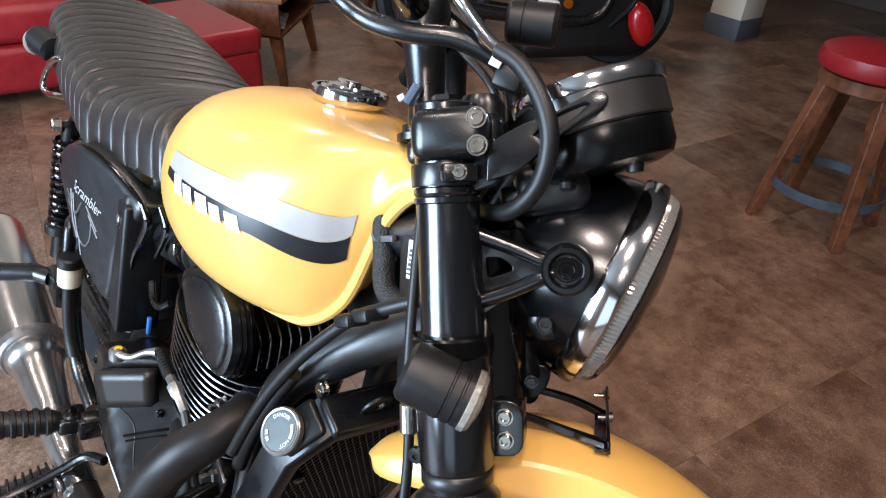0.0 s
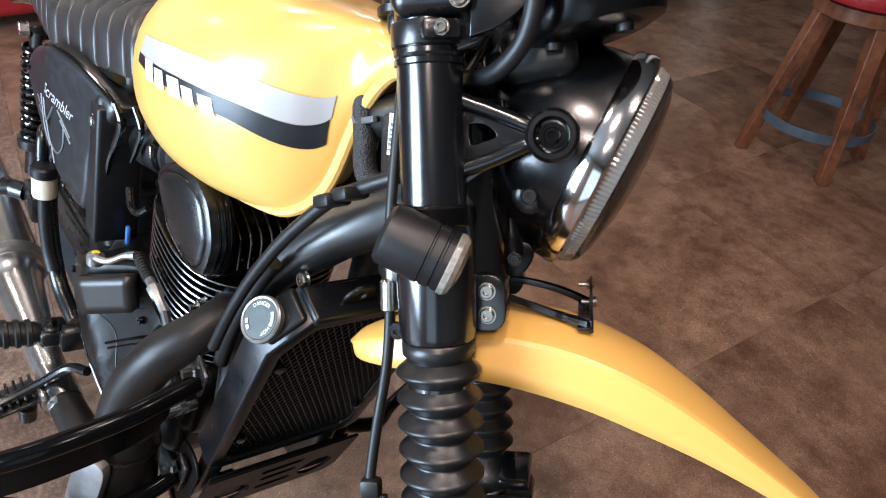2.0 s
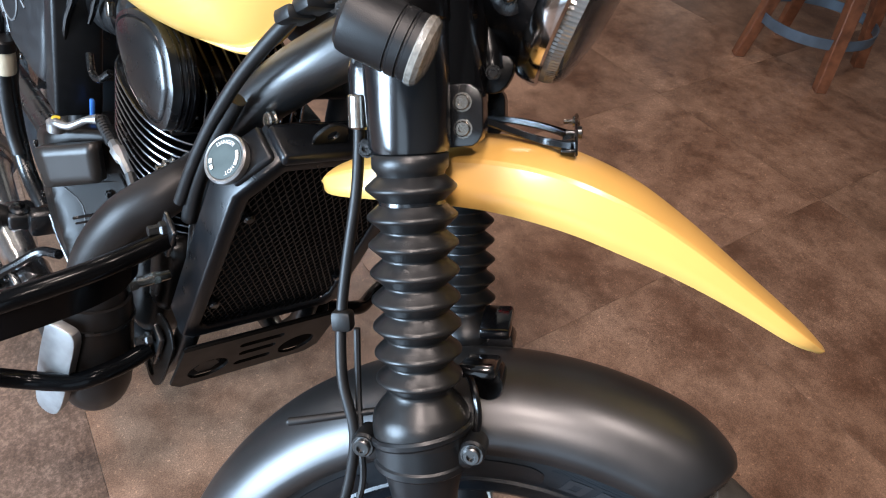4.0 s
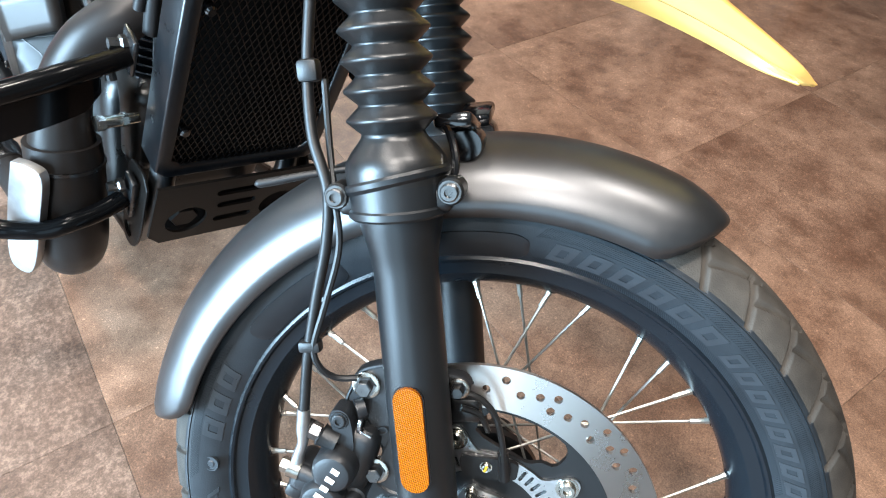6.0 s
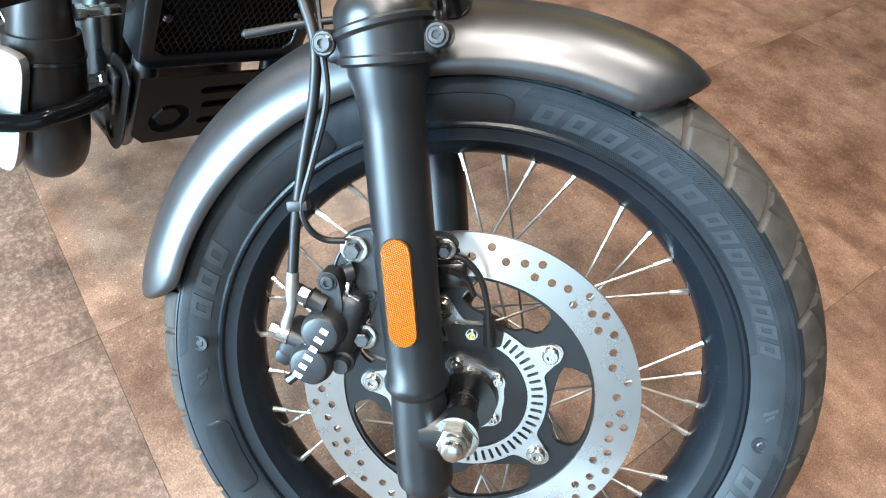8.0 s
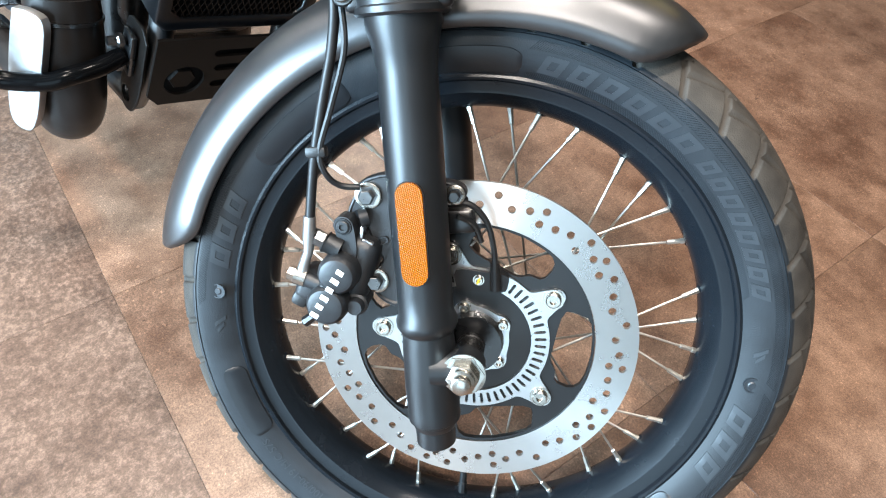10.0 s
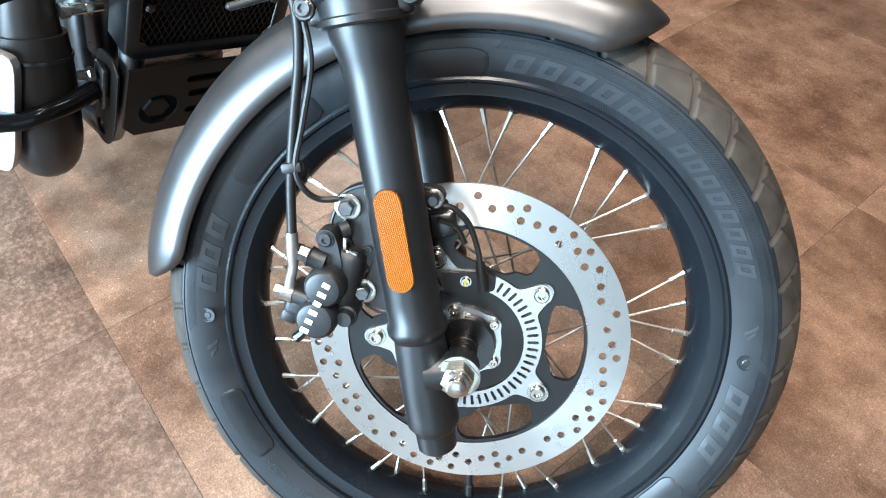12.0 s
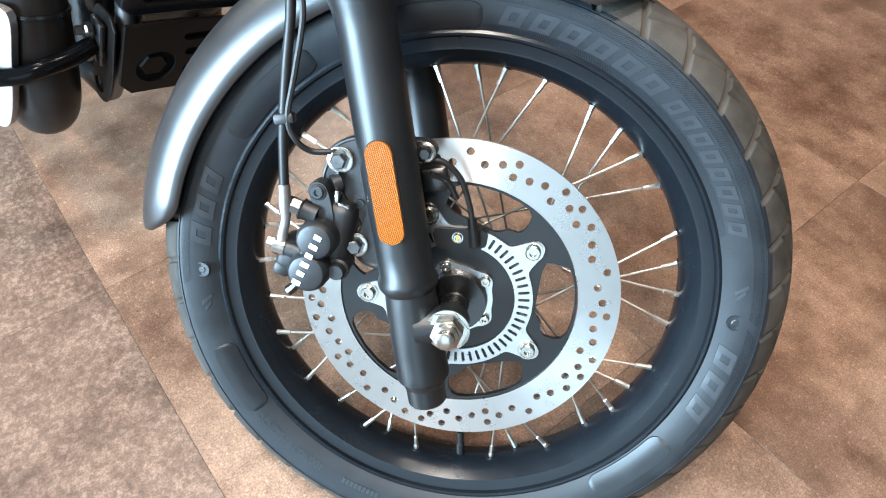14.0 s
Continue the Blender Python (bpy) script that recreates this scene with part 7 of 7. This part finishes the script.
def sofa(x, y, turn, long, name, label):
    so = tagged(new(name), label, name)
    so.matrix_world = pose(x, y, 0, 0, 0, turn)
    n = max(1, round(long / 0.62))
    part("base", block(long, 0.74, 0.20, pose(0, 0, 0.16), 0.04, 4), RED_LEATHER, so)
    for k in range(n):
        w = long / n
        part("cushion", block(w - 0.01, 0.72, 0.17, pose(-long / 2 + w * (k + 0.5), -0.01, 0.345), 0.055, 5), RED_LEATHER, so)
        part("back_cushion", block(w - 0.01, 0.20, 0.42, pose(-long / 2 + w * (k + 0.5), 0.30, 0.60, -10, 0, 0), 0.07, 5), RED_LEATHER, so)
    for s in (-1, 1):
        part("armrest", block(0.16, 0.76, 0.40, pose(s * (long / 2 + 0.08), 0, 0.36), 0.06, 5), RED_LEATHER, so)
        for t in (-0.28, 0.28):
            part("foot", block(0.05, 0.05, 0.07, pose(s * long / 2, t, 0.035), 0.004), WOOD, so)
    return so


sofa(-3.45, -0.40, 90, 1.7, "sofa", "dark red leather sofa against the wall")


def ottoman(x, y, turn):
    ot = tagged(new("ottoman"), "square red leather ottoman stool", "ottoman")
    ot.matrix_world = pose(x, y, 0, 0, 0, turn)
    part("body", block(0.52, 0.52, 0.30, pose(0, 0, 0.20), 0.03, 4), RED_LEATHER, ot)
    part("pad", block(0.53, 0.53, 0.10, pose(0, 0, 0.385), 0.03, 4), RED_LEATHER, ot, "worn pinkish leather pad")
    for s in (-1, 1):
        for t in (-1, 1):
            part("foot", block(0.05, 0.05, 0.06, pose(s * 0.21, t * 0.21, 0.03), 0.004), WOOD, ot)


ottoman(-2.62, 0.55, 8)


def side_table(x, y, turn):
    tb = tagged(new("side_table"), "brown wooden side table with an open shelf", "table")
    tb.matrix_world = pose(x, y, 0, 0, 0, turn)
    part("tabletop", block(0.62, 0.52, 0.025, pose(0, 0, 0.400), 0.004), WOOD_TOP, tb)
    part("shelf", block(0.58, 0.48, 0.018, pose(0, 0, 0.235), 0.003), WOOD, tb)
    for s in (-1, 1):
        part("side_panel", block(0.018, 0.48, 0.150, pose(s * 0.295, 0, 0.315), 0.002), WOOD, tb)
    part("back_panel", block(0.57, 0.016, 0.15, pose(0, 0.235, 0.315), 0.002), WOOD, tb)
    for s in (-1, 1):
        for t in (-1, 1):
            p0, p1 = Vector((s * 0.285, t * 0.235, 0)), Vector((s * 0.25, t * 0.20, 0.235))
            part("leg", grid_bm([[p + Vector((h * u, h * v, 0)) for u, v in ((-1, -1), (1, -1), (1, 1), (-1, 1))] for p, h in ((p0, 0.016), (p1, 0.026))], True, True, True), WOOD, tb)
    paper = tagged(new("newspaper"), "folded printed papers lying on the table's shelf", "newspaper")
    paper.matrix_world = tb.matrix_world @ pose(-0.08, -0.10, 0.2445, 0, 0, 12)
    part("sheet", block(0.26, 0.20, 0.008, pose(0, 0, 0.004), 0.002), PAPER, paper)
    part("sheet", block(0.24, 0.18, 0.006, pose(0.02, 0.01, 0.012, 0, 0, 9), 0.002), PAPER, paper)


side_table(-3.24, 1.11, 140)
side_table(-3.55, 2.35, 92)


def second_bike(x, y, turn):
    b2 = tagged(new("red_motorcycle"), "red and black motorcycle parked further back", "motorcycle")
    b2.matrix_world = pose(x, y, 0, -8, 0, turn)
    for wx in (-0.68, 0.36):
        tyre = part("wheel", lathe_ring([(0.235, -0.04), (0.27, -0.055), (0.30, -0.05), (0.315, 0), (0.30, 0.05), (0.27, 0.055), (0.235, 0.04), (0.225, 0)], "y", 64), TYRE_RUBBER, b2, "", pose(wx, 0, 0.315))
        part("hub", lathe([(0, -0.06), (0.05, -0.06), (0.06, -0.03), (0.236, -0.026), (0.236, 0.026), (0.06, 0.03), (0.05, 0.06), (0, 0.06)], "y", 28), BLACK_MATT, tyre, "", pose(wx, 0, 0.315))
        for k in range(10):
            a = 2 * math.pi * k / 10
            part("spoke", tube([arc(0.045, 0, a), arc(0.23, 0, a)], 0.008, 6, 1, False), BLACK_SATIN, tyre, "", pose(wx, 0, 0.315))
    part("engine", join(block(0.40, 0.26, 0.28, pose(0.0, 0, 0.38), 0.05, 3), block(0.18, 0.2, 0.22, pose(0.06, 0, 0.58, 0, 15, 0), 0.03, 3)), ENGINE_BLACK, b2)
    part("fuel_tank", block(0.46, 0.27, 0.22, pose(0.10, 0, 0.82, 0, -6, 0), 0.09, 6), RED_PAINT, b2, "glossy red fuel tank")
    part("side_panel", block(0.17, 0.03, 0.19, pose(-0.22, -0.13, 0.60, 0, 15, 0), 0.012, 4), RED_PAINT, b2)
    part("side_panel", block(0.17, 0.03, 0.19, pose(-0.22, 0.13, 0.60, 0, 15, 0), 0.012, 4), RED_PAINT, b2)
    part("belly_cowl", lathe([(0.0, -0.055), (0.05, -0.052), (0.085, -0.040), (0.105, -0.018), (0.11, 0.0), (0.10, 0.02), (0, 0.022)], "y", 32, pose(0.44, -0.17, 0.24, 0, -22, 0) @ Matrix.Diagonal((0.62, 1.0, 1.1, 1.0))), RED_PAINT, b2, "red rounded side cowl")
    part("lower_fairing", join(block(0.76, 0.28, 0.62, pose(0.14, 0, 0.35, 0, -4, 0), 0.08, 4), block(0.22, 0.22, 0.44, pose(0.48, 0, 0.40, 0, 8, 0), 0.07, 4)), BLACK_MATT, b2, "black lower fairing")
    part("crash_bars", join(tube([(0.30, -0.12, 0.62), (0.36, -0.24, 0.52), (0.36, -0.24, 0.36), (0.28, -0.14, 0.22)], 0.014, 10), block(0.34, 0.24, 0.26, pose(0.36, 0, 0.34, 0, -10, 0), 0.06, 3), block(0.18, 0.22, 0.40, pose(0.34, 0, 0.58, 0, -20, 0), 0.04, 3)), BLACK_MATT, b2)
    part("side_marker", lathe([(0, -0.02), (0.024, -0.018), (0.026, 0), (0, 0.004)], "y", 16, pose(0.02, -0.19, 0.33)), AMBER, b2, "amber side marker lamp")
    part("seat", block(0.62, 0.24, 0.09, pose(-0.36, 0, 0.80), 0.04, 4), SEAT_VINYL, b2)
    for s in (-1, 1):
        part("fork_leg", tube([(0.36, s * 0.09, 0.31), (0.24, s * 0.09, 0.95)], 0.022, 10, 1, False), BLACK_SATIN, b2)
        part("exhaust", tube([(0.15, s * 0.10, 0.50), (0.26, s * 0.15, 0.40), (0.15, s * 0.16, 0.25), (-0.3, s * 0.17, 0.26), (-0.8, s * 0.19, 0.33)], [0.022, 0.022, 0.025, 0.035, 0.045], 12), BLACK_SATIN, b2)
        ind = part("indicator", tube([(0.52, s * 0.10, 0.80), (0.53, s * 0.19, 0.80)], 0.01, 8, 1, False), BLACK_MATT, b2)
        part("indicator_lens", lathe([(0, -0.03), (0.025, -0.028), (0.03, 0), (0.02, 0.02), (0, 0.022)], "x", 20, pose(0.545, s * 0.21, 0.80)), AMBER, ind, "amber indicator lens")
    part("handlebar", tube([(0.25, -0.36, 1.05), (0.36, -0.15, 1.04), (0.38, 0, 1.0), (0.36, 0.15, 1.04), (0.25, 0.36, 1.05)], 0.013, 10), BLACK_GLOSS, b2)
    part("headlamp", lathe([(0, -0.08), (0.06, -0.07), (0.085, -0.02), (0.09, 0.02), (0.08, 0.03), (0, 0.04)], "x", 28, pose(0.50, 0, 0.90)), BLACK_SATIN, b2)
    part("mudguard", grid_bm([[arc(0.335, 0.07 * u, radians(a)) + Vector((0.36, 0, 0.315)) for u in (-1, -0.5, 0, 0.5, 1)] for a in range(40, 170, 8)], False), RED_PAINT, b2, solid=0.004)
    return b2


second_bike(-2.60, 2.60, 60)

# ceiling fittings
for lx, ly, watts in CEILING_LAMPS:
    pl = tagged(new("ceiling_lamp"), "square flush ceiling lamp with a metal rim", "ceiling lamp", "ceiling lamps")
    pl.matrix_world = pose(lx, ly, 2.885)
    part("rim", join(block(0.40, 0.02, 0.05, pose(0, 0.19, 0), 0.003), block(0.40, 0.02, 0.05, pose(0, -0.19, 0), 0.003), block(0.02, 0.36, 0.05, pose(0.19, 0, 0), 0.003), block(0.02, 0.36, 0.05, pose(-0.19, 0, 0), 0.003)), ALU, pl)

# ---- floor tiles, about 0.6 m square ----
TILE_SIDE, TURN_TILES, GX, GY = 0.59, -3.6, -0.43, -0.162
tile_bm = block(TILE_SIDE - 0.0005, TILE_SIDE - 0.0005, 0.010, pose(0, 0, -0.005), 0.0003, 1)
tile_mesh = bpy.data.meshes.new("tile")
tile_bm.to_mesh(tile_mesh)
tile_bm.free()
tile_mesh.materials.append(TILE)
pale_mesh = tile_mesh.copy()
pale_mesh.materials.clear()
pale_mesh.materials.append(TILE_PALE)
spin = pose(GX, GY, 0, 0, 0, TURN_TILES)
for i in range(-8, 7):
    for j in range(-6, 10):
        p = spin @ Vector(((i + 0.5) * TILE_SIDE, (j + 0.5) * TILE_SIDE, 0))
        if -4.1 < p.x < 2.7 and -2.9 < p.y < 5.0:
            tile = new("tile", pale_mesh if j < 0 else tile_mesh)
            tile.matrix_world = Matrix.Translation(p) @ pose(0, 0, 0, 0, 0, TURN_TILES + 90 * ((i * 7 + j * 3) % 4))
            tile.parent = floor
